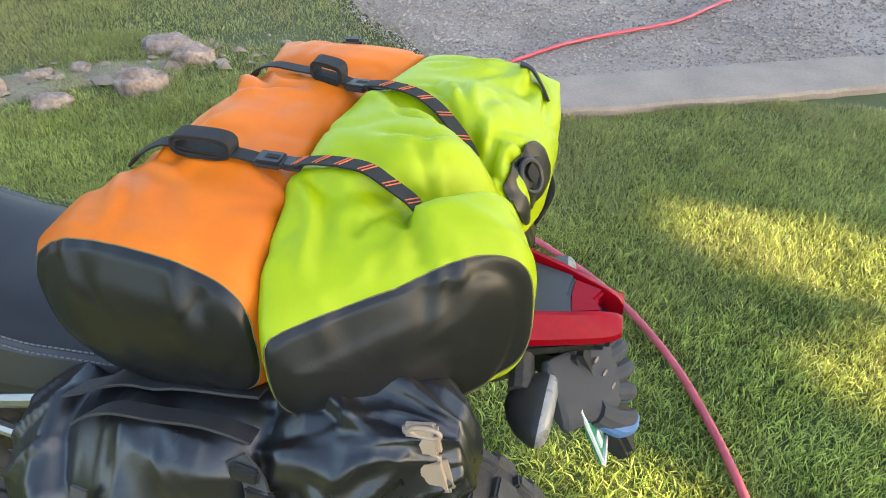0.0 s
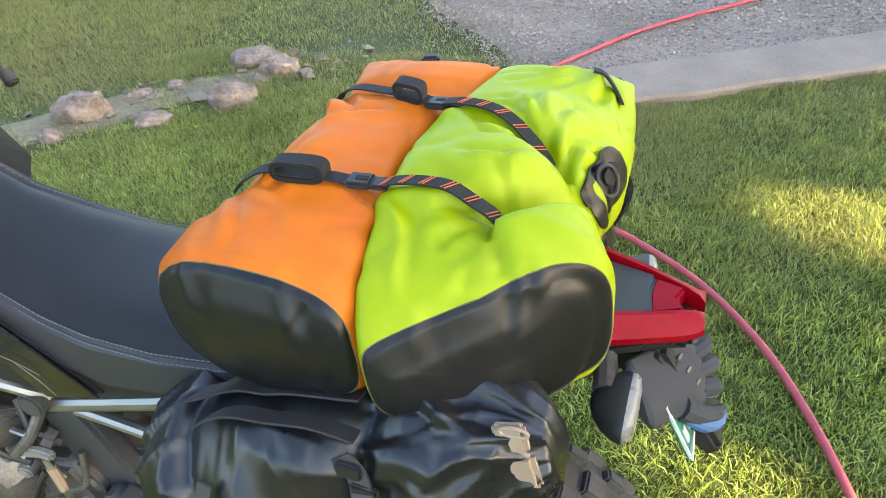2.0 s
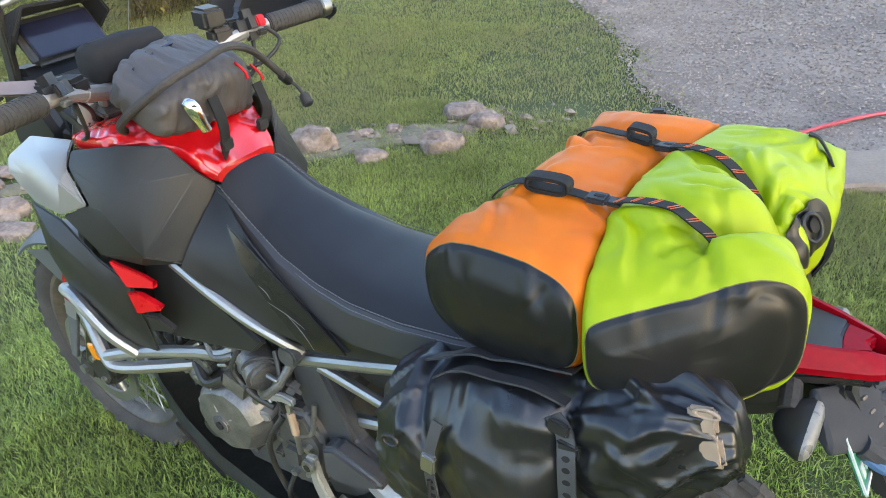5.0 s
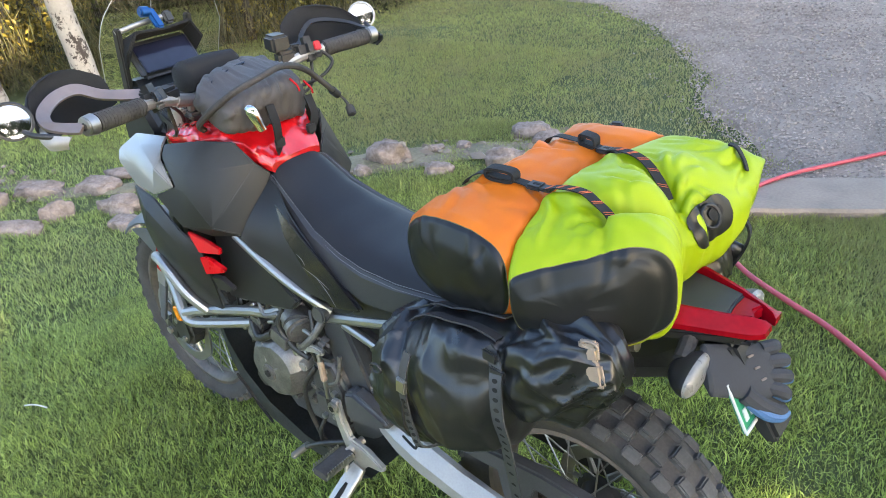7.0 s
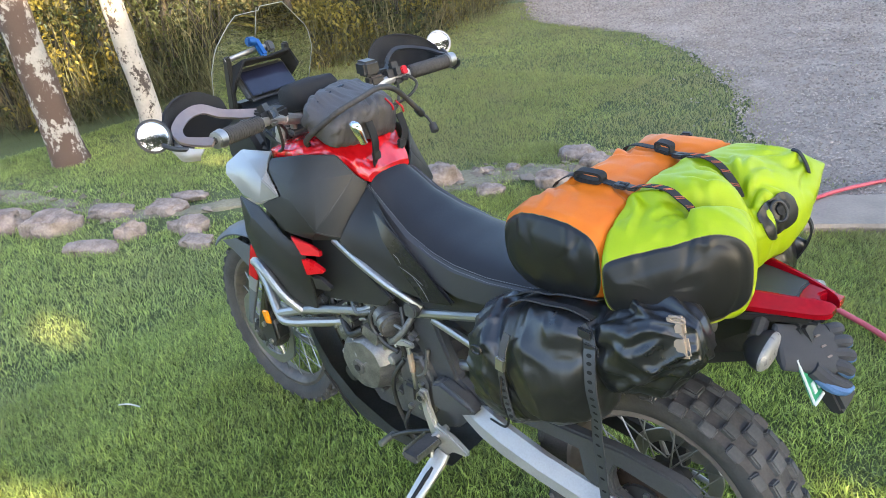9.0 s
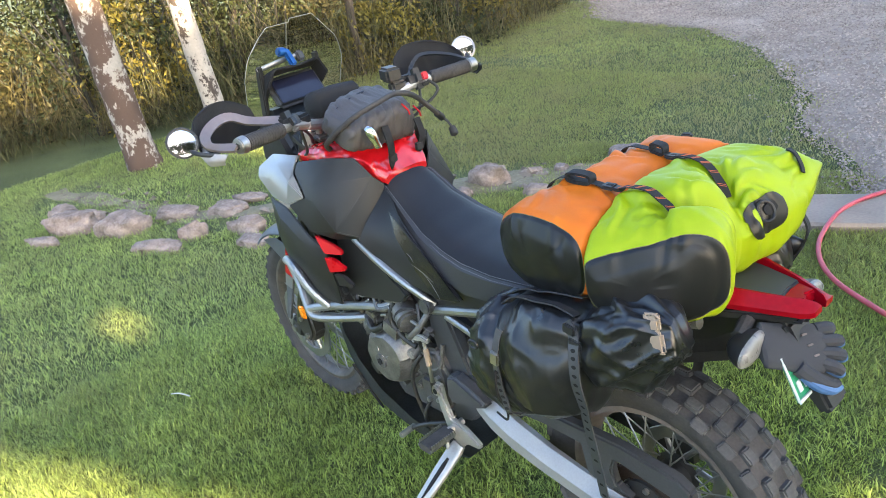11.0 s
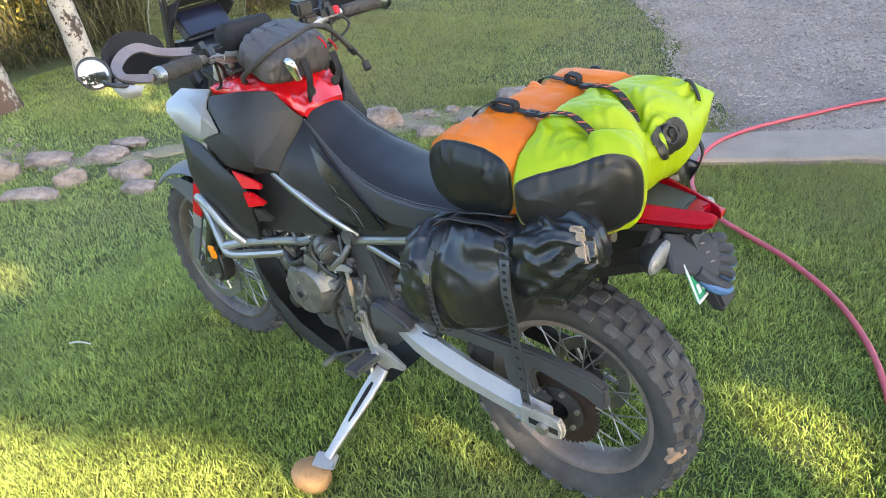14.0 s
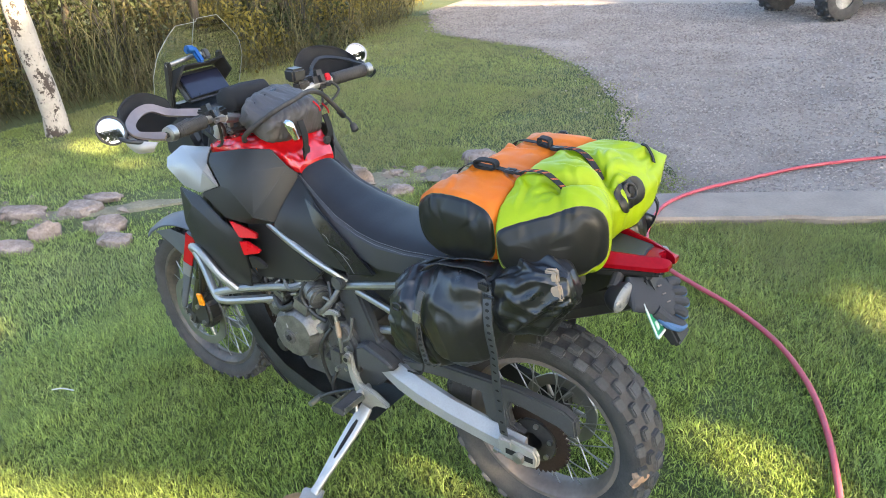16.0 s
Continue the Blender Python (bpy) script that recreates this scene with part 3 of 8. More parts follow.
def grass_blades(name, count, area, height, width, keep, seed, material, label, bend=0.5, foot=SOIL):
    """Narrow bent blades, widest at the bend and pointed at the tip, sown over a rectangle where keep(x, y) allows."""
    rng = np.random.default_rng(seed)
    x0, x1, y0, y1 = area
    pts = rng.uniform((x0, y0), (x1, y1), (count, 2))
    odds = rng.random(count)
    ok = np.array([keep(x, y) > o for (x, y), o in zip(pts, odds)])
    pts = pts[ok]
    n = len(pts)
    h = height * rng.uniform(0.45, 1.25, n)
    tuft = np.array([noise.noise(Vector((x * 5, y * 5, 0.0))) for x, y in pts])
    h *= 1 + 0.5 * tuft
    a = rng.uniform(0, 2 * np.pi, n)
    b = rng.uniform(0, 2 * np.pi, n)
    w = width * rng.uniform(0.6, 1.4, n)
    lean = bend * h * rng.uniform(0.3, 1.6, n)
    v = np.zeros((n, 4, 3))
    sx, sy, lx, ly = np.cos(a) * w, np.sin(a) * w, np.cos(b) * lean, np.sin(b) * lean
    mid = rng.uniform(0.42, 0.62, n)
    v[:, 0] = np.stack([pts[:, 0], pts[:, 1], np.full(n, foot)], 1)
    v[:, 1] = np.stack([pts[:, 0] + sx + lx * 0.32, pts[:, 1] + sy + ly * 0.32, foot + h * mid], 1)
    v[:, 2] = np.stack([pts[:, 0] - sx + lx * 0.32, pts[:, 1] - sy + ly * 0.32, foot + h * mid], 1)
    v[:, 3] = np.stack([pts[:, 0] + lx, pts[:, 1] + ly, foot + h * np.maximum(0.75, 1.15 - 0.5 * lean / h)], 1)
    me = bpy.data.meshes.new(name)
    k = np.arange(n) * 4
    tri = np.stack([np.stack([k, k + 1, k + 2], 1), np.stack([k + 2, k + 1, k + 3], 1)], 1).reshape(-1)
    me.vertices.add(n * 4)
    me.vertices.foreach_set("co", v.reshape(-1))
    me.loops.add(len(tri))
    me.loops.foreach_set("vertex_index", tri)
    me.polygons.add(len(tri) // 3)
    me.polygons.foreach_set("loop_start", np.arange(0, len(tri), 3))
    me.update(calc_edges=True)
    me.materials.append(material)
    return tagged(new(name, me), label, "grass", kind="stuff")


def lawn_here(x, y):
    k = y - kerb_y(x)
    if x > -0.93 and 0.38 > k > -0.01:
        return 0.6 * math.exp(-max(0.0, k) / 0.02) if k < 0.1 else 0.5 * max(0.0, noise.noise(Vector((x * 2, 0, 4.0)))) * (k > 0.33)
    if y > max(2.4, kerb_y(x)) and x > gravel_edge(max(y, 2.6)) + 0.1 * noise.noise(Vector((0, y * 3.0, 1.0))):
        inn = x - gravel_edge(max(y, 2.6)) if x < 2 else 9.0
        return max(0.75 * math.exp(-max(0.0, inn) / 0.22), 0.35 * (noise.noise(Vector((x * 1.7, y * 1.7, 6.0))) > 0.52) * (y < 3.6), 0.012)
    worn = min(1.0, path_track(x, y) * 1.9) * (0.72 + 0.6 * noise.noise(Vector((x * 3, y * 3, 2.0))))
    return 1.0 - min(0.62 if x > -3.2 else 0.42, max(0.0, worn))


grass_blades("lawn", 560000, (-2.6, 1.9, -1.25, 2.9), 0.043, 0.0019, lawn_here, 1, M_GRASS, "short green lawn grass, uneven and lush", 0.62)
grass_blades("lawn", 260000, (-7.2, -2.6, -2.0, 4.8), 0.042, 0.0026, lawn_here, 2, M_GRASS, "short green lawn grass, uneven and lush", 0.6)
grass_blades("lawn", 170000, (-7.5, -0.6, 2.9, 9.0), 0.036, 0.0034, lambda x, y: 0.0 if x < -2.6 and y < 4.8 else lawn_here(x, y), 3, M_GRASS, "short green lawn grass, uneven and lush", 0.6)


def lawn_beyond(x, y):
    return 0.0 if x < 1.9 and y > -1.25 else lawn_here(x, y)


grass_blades("lawn", 80000, (-4.5, 5.0, -4.5, 3.2), 0.050, 0.0065, lawn_beyond, 4, M_GRASS, "coarser lawn grass behind the motorcycle")


def hose():
    pts = [(2.2, 5.6), (1.6, 5.05), (0.98, 4.4), (0.62, 3.85), (0.25, 3.52), (0.0, 3.28), (-0.24, 2.95), (-0.42, 2.62), (-0.52, 2.33), (-0.5, 2.03), (-0.41, 1.8), (-0.27, 1.63),
           (-0.06, 1.49), (0.14, 1.37), (0.37, 1.17), (0.54, 0.93), (0.65, 0.68), (0.73, 0.42), (0.79, 0.15), (0.86, -0.4), (0.95, -1.2)]
    def lie(x, y):
        return 0.022 if abs(y - kerb_y(x) - 0.18) < 0.28 else 0.004
    bm = bmesh.new()
    tube(bm, [(x, y, lie(x, y)) for x, y in pts], 0.0110, n=12, steps=8)
    ob = part("garden_hose", bm, M_HOSE)
    tagged(ob, "faded red rubber garden hose lying over lawn, kerb and gravel", "hose")


hose()


def stone(name, x, y, sx, sy, sz, turn, seed, label):
    bm = bmesh.new()
    bmesh.ops.create_icosphere(bm, subdivisions=4, radius=1.0)
    for v in bm.verts:
        p = v.co.copy()
        q = Vector((math.copysign(abs(p.x) ** 0.82, p.x), math.copysign(abs(p.y) ** 0.82, p.y), math.copysign(abs(p.z) ** 0.58, p.z)))
        k = 1 + 0.34 * noise.noise(p * 1.3 + Vector((seed, 0, 0))) + 0.14 * noise.noise(p * 3.1 + Vector((0, seed, 0))) + 0.06 * noise.noise(p * 8 + Vector((0, seed, 0)))
        v.co = Vector((q.x * sx * k, q.y * sy * k, q.z * sz * k))
    bmesh.ops.rotate(bm, matrix=Matrix.Rotation(radians(turn), 3, "Z"), verts=bm.verts)
    ob = part(name, bm, M_ROCK, angle=60)
    ob.location = (x, y, ground_z(x, y) + sz * 0.12 + 0.010)
    return tagged(ob, label, "rock", "stones edging the lawn")


for n, (x, y, sx, sy, sz, turn) in enumerate([
        (-5.05, -0.03, 0.31, 0.17, 0.15, 35), (-4.58, 0.16, 0.28, 0.15, 0.15, 35), (-3.97, 0.15, 0.28, 0.11, 0.07, 28), (-3.90, 0.40, 0.13, 0.07, 0.11, 65), (-4.46, 0.52, 0.28, 0.11, 0.08, 25), (-4.06, 0.74, 0.22, 0.11, 0.07, 22),
        (-3.60, 0.65, 0.22, 0.10, 0.09, 18), (-3.34, 0.55, 0.15, 0.09, 0.06, 20), (-4.16, 0.97, 0.22, 0.09, 0.05, 20), (-5.02, -0.30, 0.22, 0.08, 0.05, 22), (-5.55, 0.00, 0.18, 0.12, 0.09, 15),
        (-2.06, 2.74, 0.20, 0.12, 0.10, 20), (-1.85, 2.63, 0.15, 0.09, 0.08, 20), (-1.91, 2.24, 0.17, 0.10, 0.11, 35), (-2.60, 1.96, 0.18, 0.11, 0.13, 20), (-2.20, 1.95, 0.13, 0.08, 0.06, 20), (-2.63, 1.73, 0.08, 0.05, 0.05, 0),
        (-2.31, 2.33, 0.07, 0.05, 0.05, 10), (-2.45, 2.22, 0.07, 0.05, 0.04, 40), (-3.05, 1.50, 0.10, 0.06, 0.04, 30)]):
    stone("stone", x, y, sx * 0.72, sy * 0.76, sz * 0.76, turn, n * 3.7, "pale pinkish sandstone rock half sunk in the lawn edge")


def rubble():
    rng = np.random.default_rng(9)
    verts, faces = [], []
    base = np.array([(1, 0, 0), (-1, 0, 0), (0, 1, 0), (0, -1, 0), (0, 0, 1), (0, 0, -1)], float)
    tri = [(0, 2, 4), (2, 1, 4), (1, 3, 4), (3, 0, 4), (2, 0, 5), (1, 2, 5), (3, 1, 5), (0, 3, 5)]
    for _ in range(2200):
        x, y = rng.uniform(-6.5, -1.3), rng.uniform(-0.4, 3.2)
        if path_track(x, y) < 0.35 + 0.4 * rng.random() or (x < -3.2 and rng.random() < 0.6):
            continue
        s = rng.uniform(0.008, 0.05) * rng.random() + 0.008
        p = base * (s * rng.uniform(0.8, 1.6), s, s * 0.6) + rng.normal(0, s * 0.15, (6, 3))
        k = len(verts)
        verts += [(x + q[0], y + q[1], ground_z(x, y) + 0.016 + q[2]) for q in p]
        faces += [(a + k, b + k, e + k) for a, b, e in tri]
    m = per_piece(mat("path_rubble", (0.23, 0.185, 0.140), 0.9, vary=0.2, scale=8, bump=0.3), 0.6, 1.25, "island")
    scatter_mesh("rubble", verts, faces, m, "small pale stones scattered along the worn path", "stones")


rubble()


def bark_mat(name, cover, scar):
    m = mat(name, (0.36, 0.32, 0.27), 0.8, vary=0.2, scale=5, bump=0.4, fine=40, depth=0.006)
    nt = m.node_tree
    b = nt.nodes["Principled BSDF"]
    src = b.inputs["Base Color"].links[0].from_socket
    co = nt.nodes.new("ShaderNodeTexCoord")
    mp = nt.nodes.new("ShaderNodeMapping")
    mp.inputs["Scale"].default_value = (6.0, 6.0, 4.2)
    nz = nt.nodes.new("ShaderNodeTexNoise")
    nz.inputs["Scale"].default_value, nz.inputs["Detail"].default_value, nz.inputs["Roughness"].default_value = 1.1, 9, 0.75
    rp = nt.nodes.new("ShaderNodeMapRange")
    rp.inputs[1].default_value, rp.inputs[2].default_value = cover, cover + 0.035
    mx = nt.nodes.new("ShaderNodeMix")
    mx.data_type = "RGBA"
    mx.inputs[7].default_value = (*scar, 1)
    nt.links.new(co.outputs["Object"], mp.inputs[0])
    nt.links.new(mp.outputs[0], nz.inputs["Vector"])
    nt.links.new(nz.outputs["Fac"], rp.inputs[0])
    nt.links.new(rp.outputs[0], mx.inputs[0])
    nt.links.new(src, mx.inputs[6])
    nt.links.new(mx.outputs[2], b.inputs["Base Color"])
    return m


M_ASPEN = bark_mat("aspen_bark", 0.515, (0.050, 0.036, 0.027))
M_ASPENBROWN = bark_mat("weathered_aspen_bark", 0.445, (0.085, 0.052, 0.036))


def leaf_cloud(rng, centre, spread, count, size):
    """Folded leaf-sized diamonds in loose clumps."""
    verts, faces = [], []
    for _ in range(count):
        p = Vector(centre) + Vector(rng.normal(0, 1, 3) * np.array(spread))
        d = Vector(rng.normal(0, 1, 3)).normalized()
        e = d.orthogonal().normalized()
        s = size * rng.uniform(0.6, 1.4)
        k = len(verts)
        verts += [p - d * s, p + e * s * 0.45, p + d * s, p - e * s * 0.45 + d.cross(e) * s * 0.3]
        faces.append((k, k + 1, k + 2, k + 3))
    return verts, faces


def aspen(x, y, r, top, lean_x, lean_y, seed, label, bark):
    rng = np.random.default_rng(seed)
    tree = thing("aspen_tree", (x, y, SOIL), label, "tree", "aspens")
    bm = bmesh.new()
    pts = [(lean_x * h + 0.03 * noise.noise(Vector((h, seed, 0))), lean_y * h + 0.03 * noise.noise(Vector((seed, h, 0))), h) for h in [0, 0.3, 1.0, 2.0, 3.0, 4.5, top]]
    tube(bm, pts, [r * 1.25, r * 1.02, r, r * 0.95, r * 0.85, r * 0.6, r * 0.2], n=20, steps=6)
    wrinkle(bm, r * 0.08, 0.12, seed=seed)
    part("trunk", bm, bark, tree, "white bark with dark scars")
    for k in range(7):
        h = 2.6 + 0.55 * k
        a = rng.uniform(0, 6.28)
        bm = bmesh.new()
        s = Vector((lean_x * h, lean_y * h, h))
        tube(bm, [s, s + Vector((math.cos(a) * 0.5, math.sin(a) * 0.5, 0.3)), s + Vector((math.cos(a) * 1.1, math.sin(a) * 1.1, 0.8))], [r * 0.3, r * 0.2, r * 0.06], n=8)
        part("limb", bm, M_ASPEN, tree)
    verts, faces = [], []
    for k in range(60):
        a, q = rng.uniform(0, 6.28), rng.uniform(0.2, 1.5)
        c = (lean_x * 5 + math.cos(a) * q, lean_y * 5 + math.sin(a) * q, rng.uniform(3.4, top + 0.6))
        v, f = leaf_cloud(rng, c, (0.28, 0.28, 0.22), 60, 0.045)
        k0 = len(verts)
        verts += v
        faces += [tuple(i + k0 for i in t) for t in f]
    me = bpy.data.meshes.new("crown")
    me.from_pydata(verts, [], faces)
    me.materials.append(M_YLEAF)
    new("crown", me).parent = tree


aspen(-6.25, 0.97, 0.140, 7.0, -0.02, -0.03, 3, "tall aspen with peeling brown and white bark", M_ASPENBROWN)
aspen(-6.45, 1.88, 0.105, 6.5, -0.03, -0.02, 5, "slender aspen with scarred white bark beside the undergrowth", M_ASPEN)


def shrub(name, x, y, w, d, h, seed, material, label, count, leaf=0.035):
    rng = np.random.default_rng(seed)
    bush = thing(name, (x, y, SOIL), label, "shrub", "undergrowth")
    bm = bmesh.new()
    for k in range(9):
        a = rng.uniform(0, 6.28)
        tip = Vector((math.cos(a) * w * rng.uniform(0.3, 0.9), math.sin(a) * d * rng.uniform(0.3, 0.9), h * rng.uniform(0.7, 1.0)))
        tube(bm, [(0.05 * math.cos(a), 0.05 * math.sin(a), 0), tip * 0.5 + Vector((0, 0, 0.1 * h)), tip], [0.022, 0.014, 0.004], n=6, steps=4)
    part("stem", bm, M_DARK, bush)
    verts, faces = [], []
    for k in range(count):
        a, q = rng.uniform(0, 6.28), math.sqrt(rng.random())
        z = rng.uniform(0.05, 1.0)
        f = 1.0 if z < 0.6 else math.sqrt(max(0.05, 1 - ((z - 0.6) / 0.42) ** 2))
        c = (math.cos(a) * q * w * f, math.sin(a) * q * d * f, z * h)
        v, fs = leaf_cloud(rng, c, (0.10, 0.10, 0.08), 26, leaf)
        k0 = len(verts)
        verts += v
        faces += [tuple(i + k0 for i in t) for t in fs]
    me = bpy.data.meshes.new("foliage")
    me.from_pydata(verts, [], faces)
    me.materials.append(material)
    new("foliage", me).parent = bush


def fringe_x(y):
    """x of the edge where the lawn ends in tall growth."""
    return lerp_table([(-3, -9.5), (0.5, -8.6), (1.8, -7.6), (3.0, -7.2), (4.6, -6.6), (6.0, -6.7), (8.3, -7.3), (10.5, -8.8), (14, -11)], y)[0]


brush = np.random.default_rng(21)
for n in range(26):
    y = -2.6 + 0.56 * n
    for row in range(2):
        x = fringe_x(y) - 0.8 - 1.4 * row + brush.uniform(-0.4, 0.4)
        kind = brush.random()
        tall = brush.uniform(0.8, 2.3) + 0.9 * row
        if y > 6.2 and kind < 0.7 or kind < 0.06:
            shrub("shrub", x, y, 0.7, 0.65, tall * 0.8, 100 + n * 2 + row, M_YLEAF, "yellow-green leafy shrub at the lawn's edge", 80)
        elif kind < 0.28:
            shrub("shrub", x, y, 0.55, 0.5, tall * 0.7, 100 + n * 2 + row, M_OLIVELEAF, "olive brown thinning shrub at the lawn's edge", 60)
        else:
            shrub("shrub", x, y, 0.75, 0.7, tall, 100 + n * 2 + row, M_LEAF, "dark green dense shrub at the lawn's edge", 70)


def sapling(x, y, r, h, lean, seed):
    """Thin bare-stemmed young tree in the thicket, with crooked side branches and a sparse crown."""
    rng = np.random.default_rng(seed)
    tree = thing("sapling", (x, y, SOIL), "thin brown young tree in the thicket", "tree", "saplings")
    pts = [Vector((lean * t * h + 0.08 * noise.noise(Vector((t * 3, seed, 0))), 0.10 * noise.noise(Vector((seed, t * 3, 0))), t * h)) for t in (0, 0.2, 0.4, 0.6, 0.8, 1.0)]
    part("trunk", tubes((pts, [r, r * 0.9, r * 0.8, r * 0.65, r * 0.45, r * 0.2])), M_TWIGBARK, tree)
    verts, faces = [], []
    for k in range(9):
        t = rng.uniform(0.2, 0.95)
        s = pts[0].lerp(pts[-1], t)
        a = rng.uniform(0, 6.28)
        e = s + Vector((math.cos(a), math.sin(a), rng.uniform(0.2, 0.9))) * rng.uniform(0.35, 0.8)
        part("limb", tubes(([s, s.lerp(e, 0.5) + Vector((0, 0, -0.05)), e], [r * 0.3, r * 0.2, r * 0.08])), M_TWIGBARK, tree)
        for q in range(3):
            v, f = leaf_cloud(rng, e, (0.2, 0.2, 0.16), 30, 0.035)
            k0 = len(verts)
            verts += v
            faces += [tuple(i + k0 for i in g) for g in f]
    me = bpy.data.meshes.new("crown")
    me.from_pydata(verts, [], faces)
    me.materials.append(M_OLIVELEAF)
    new("crown", me).parent = tree


for n in range(14):
    y = -1.2 + 0.78 * n
    sapling(fringe_x(y) - brush.uniform(0.1, 1.3), y + brush.uniform(-0.3, 0.3), brush.uniform(0.025, 0.06), brush.uniform(2.6, 4.2), brush.uniform(-0.15, 0.15), 300 + n)


def tall_here(x, y):
    f = fringe_x(y)
    clump = 0.55 + 0.9 * noise.noise(Vector((x * 1.6, y * 1.6, 8.0)))
    return clump * (0.0 if x > f + 0.45 else (max(0.0, 1 - (x - f + 0.2) / 0.65) if x > f - 0.2 else (0.8 if x > f - 1.2 else 0.25)))


grass_blades("tall_grass", 70000, (-11.0, -6.0, -3.0, 11.0), 0.50, 0.0042, tall_here, 7, M_DRYGRASS, "tall dry straw-coloured grass along the undergrowth", 0.8)
grass_blades("dry_stalks", 26000, (-11.0, -6.2, -3.0, 11.0), 1.15, 0.0042, tall_here, 8, M_DRYGRASS, "tall bleached stalks standing among the undergrowth", 0.35)


def shade_tree_row():
    """Unseen broad trees between the low sun and the lawn, with gaps cut to let patches of light through."""
    # ground spots to be sunlit; leaves whose shadow falls there are left out
    gaps = [((1.10, 1.58), 0.42, 0.17, -10), ((1.30, 1.02), 0.14, 0.16, 0), ((-6.6, 10.3), 2.2, 0.25, 0), ((-9.5, 2.0), 0.9, 0.6, 0), ((-9.9, 7.0), 1.0, 1.2, 0), ((-1.22, -0.92), 0.44, 0.15, 20), ((-0.88, -0.66), 0.14, 0.06, 15), ((-1.9, -1.15), 0.35, 0.12, 20),
            ((0.60, 0.40), 0.14, 0.06, -30), ((-3.02, -0.44), 0.14, 0.0, 10), ((-4.75, 1.58), 0.10, 0.0, 10), ((-5.6, 1.75), 0.25, 0.10, 0),
            ((-0.34, -0.12), 0.0, 0.0, 0), ((-0.5, -1.4), 0.8, 0.35, 15), ((1.75, 1.62), 0.4, 0.18, 8), ((-2.6, -1.9), 0.5, 0.3, 10)]
    rng = np.random.default_rng(31)
    ahead = Vector((SUN_WAY.x, SUN_WAY.y, 0)).normalized()
    across = Vector((-ahead.y, ahead.x, 0))
    slope = math.tan(SUN_ELEV)
    for t in range(4):
        mid = -3.6 + 4.4 * t
        base = ahead * 13.0 + across * mid
        tree = thing("shade_tree", (base.x, base.y, SOIL), "unseen broad leafy tree that shades the lawn", "tree", "shade trees")
        bm = bmesh.new()
        tube(bm, [(0, 0, 0), (0.1, 0, 2.0), (0, 0.1, 4.0), (0, 0, 8.5)], [0.30, 0.22, 0.18, 0.05], n=14)
        part("trunk", bm, M_ASPEN, tree)
        for k in range(8):
            a = rng.uniform(0, 6.28)
            bm = bmesh.new()
            h = rng.uniform(3, 7)
            tube(bm, [(0, 0, h), (math.cos(a) * 0.8, math.sin(a) * 0.8, h + 0.3), (math.cos(a) * 1.8, math.sin(a) * 1.8, h + 1.0)], [0.09, 0.06, 0.02], n=8)
            part("limb", bm, M_ASPEN, tree)
        verts, faces = [], []
        for _ in range(42000):
            u = mid + rng.uniform(-2.6, 2.6)
            dist = 13.0 + rng.uniform(-0.9, 0.9)
            z = rng.uniform(4.2, 11.2)
            p = ahead * dist + across * u + Vector((0, 0, z))
            g = p - SUN_WAY * (z / SUN_WAY.z)
            open_here = False
            for (cx, cy), rx, ry, turn in gaps:
                dx, dy = g.x - cx, g.y - cy
                c, s = math.cos(radians(turn)), math.sin(radians(turn))
                e = ((dx * c + dy * s) / (rx + 0.22)) ** 2 + ((dy * c - dx * s) / (ry + 0.09)) ** 2
                if e < 1.0 + 0.5 * noise.noise(Vector((g.x * 6, g.y * 6, 0))):
                    open_here = True
            if open_here:
                continue
            d = Vector(rng.normal(0, 1, 3)).normalized()
            e = d.orthogonal().normalized()
            s = rng.uniform(0.06, 0.10)
            q = p - base - Vector((0, 0, SOIL))
            k = len(verts)
            verts += [q - d * s, q + e * s * 0.8, q + d * s, q - e * s * 0.8]
            faces.append((k, k + 1, k + 2, k + 3))
        me = bpy.data.meshes.new("crown")
        me.from_pydata(verts, [], faces)
        me.materials.append(M_LEAF)
        new("crown", me).parent = tree


shade_tree_row()

# ---- the motorcycle: wheels, frame, engine, bodywork ----
MY = -0.03
bike = thing("motorcycle", (0, MY, 0), "black, red and silver adventure motorcycle parked on its side stand", "motorcycle")


def knob_ring(parent, centre, R, y, length, wide, high, count, shift, tilt=0.0):
    """A ring of raised rubber blocks round the wheel at offset y, sharing one mesh; tilt leans them over the shoulder."""
    first = None
    for k in range(count):
        a = 2 * math.pi * (k + shift) / count
        m = Matrix.Translation(centre) @ Matrix.Rotation(math.pi / 2 - a, 4, "Y") @ Matrix.Translation((0, y, R))
        if first:
            ob = new("knob", first.data)
            ob.parent = parent
            ob.matrix_basis = m
            continue
        b = bmesh.new()
        bmesh.ops.create_cube(b, size=1.0)
        bmesh.ops.scale(b, vec=(length, wide, high), verts=b.verts)
        top = [v for v in b.verts if v.co.z > 0]
        bmesh.ops.scale(b, vec=(0.86, 0.86, 1), verts=top)
        bmesh.ops.bevel(b, geom=list(b.edges), offset=0.0035, segments=2, affect="EDGES")
        bmesh.ops.rotate(b, matrix=Matrix.Rotation(tilt, 3, "X"), verts=b.verts)
        first = part("knob", b, M_KNOB, parent)
        first.matrix_basis = m


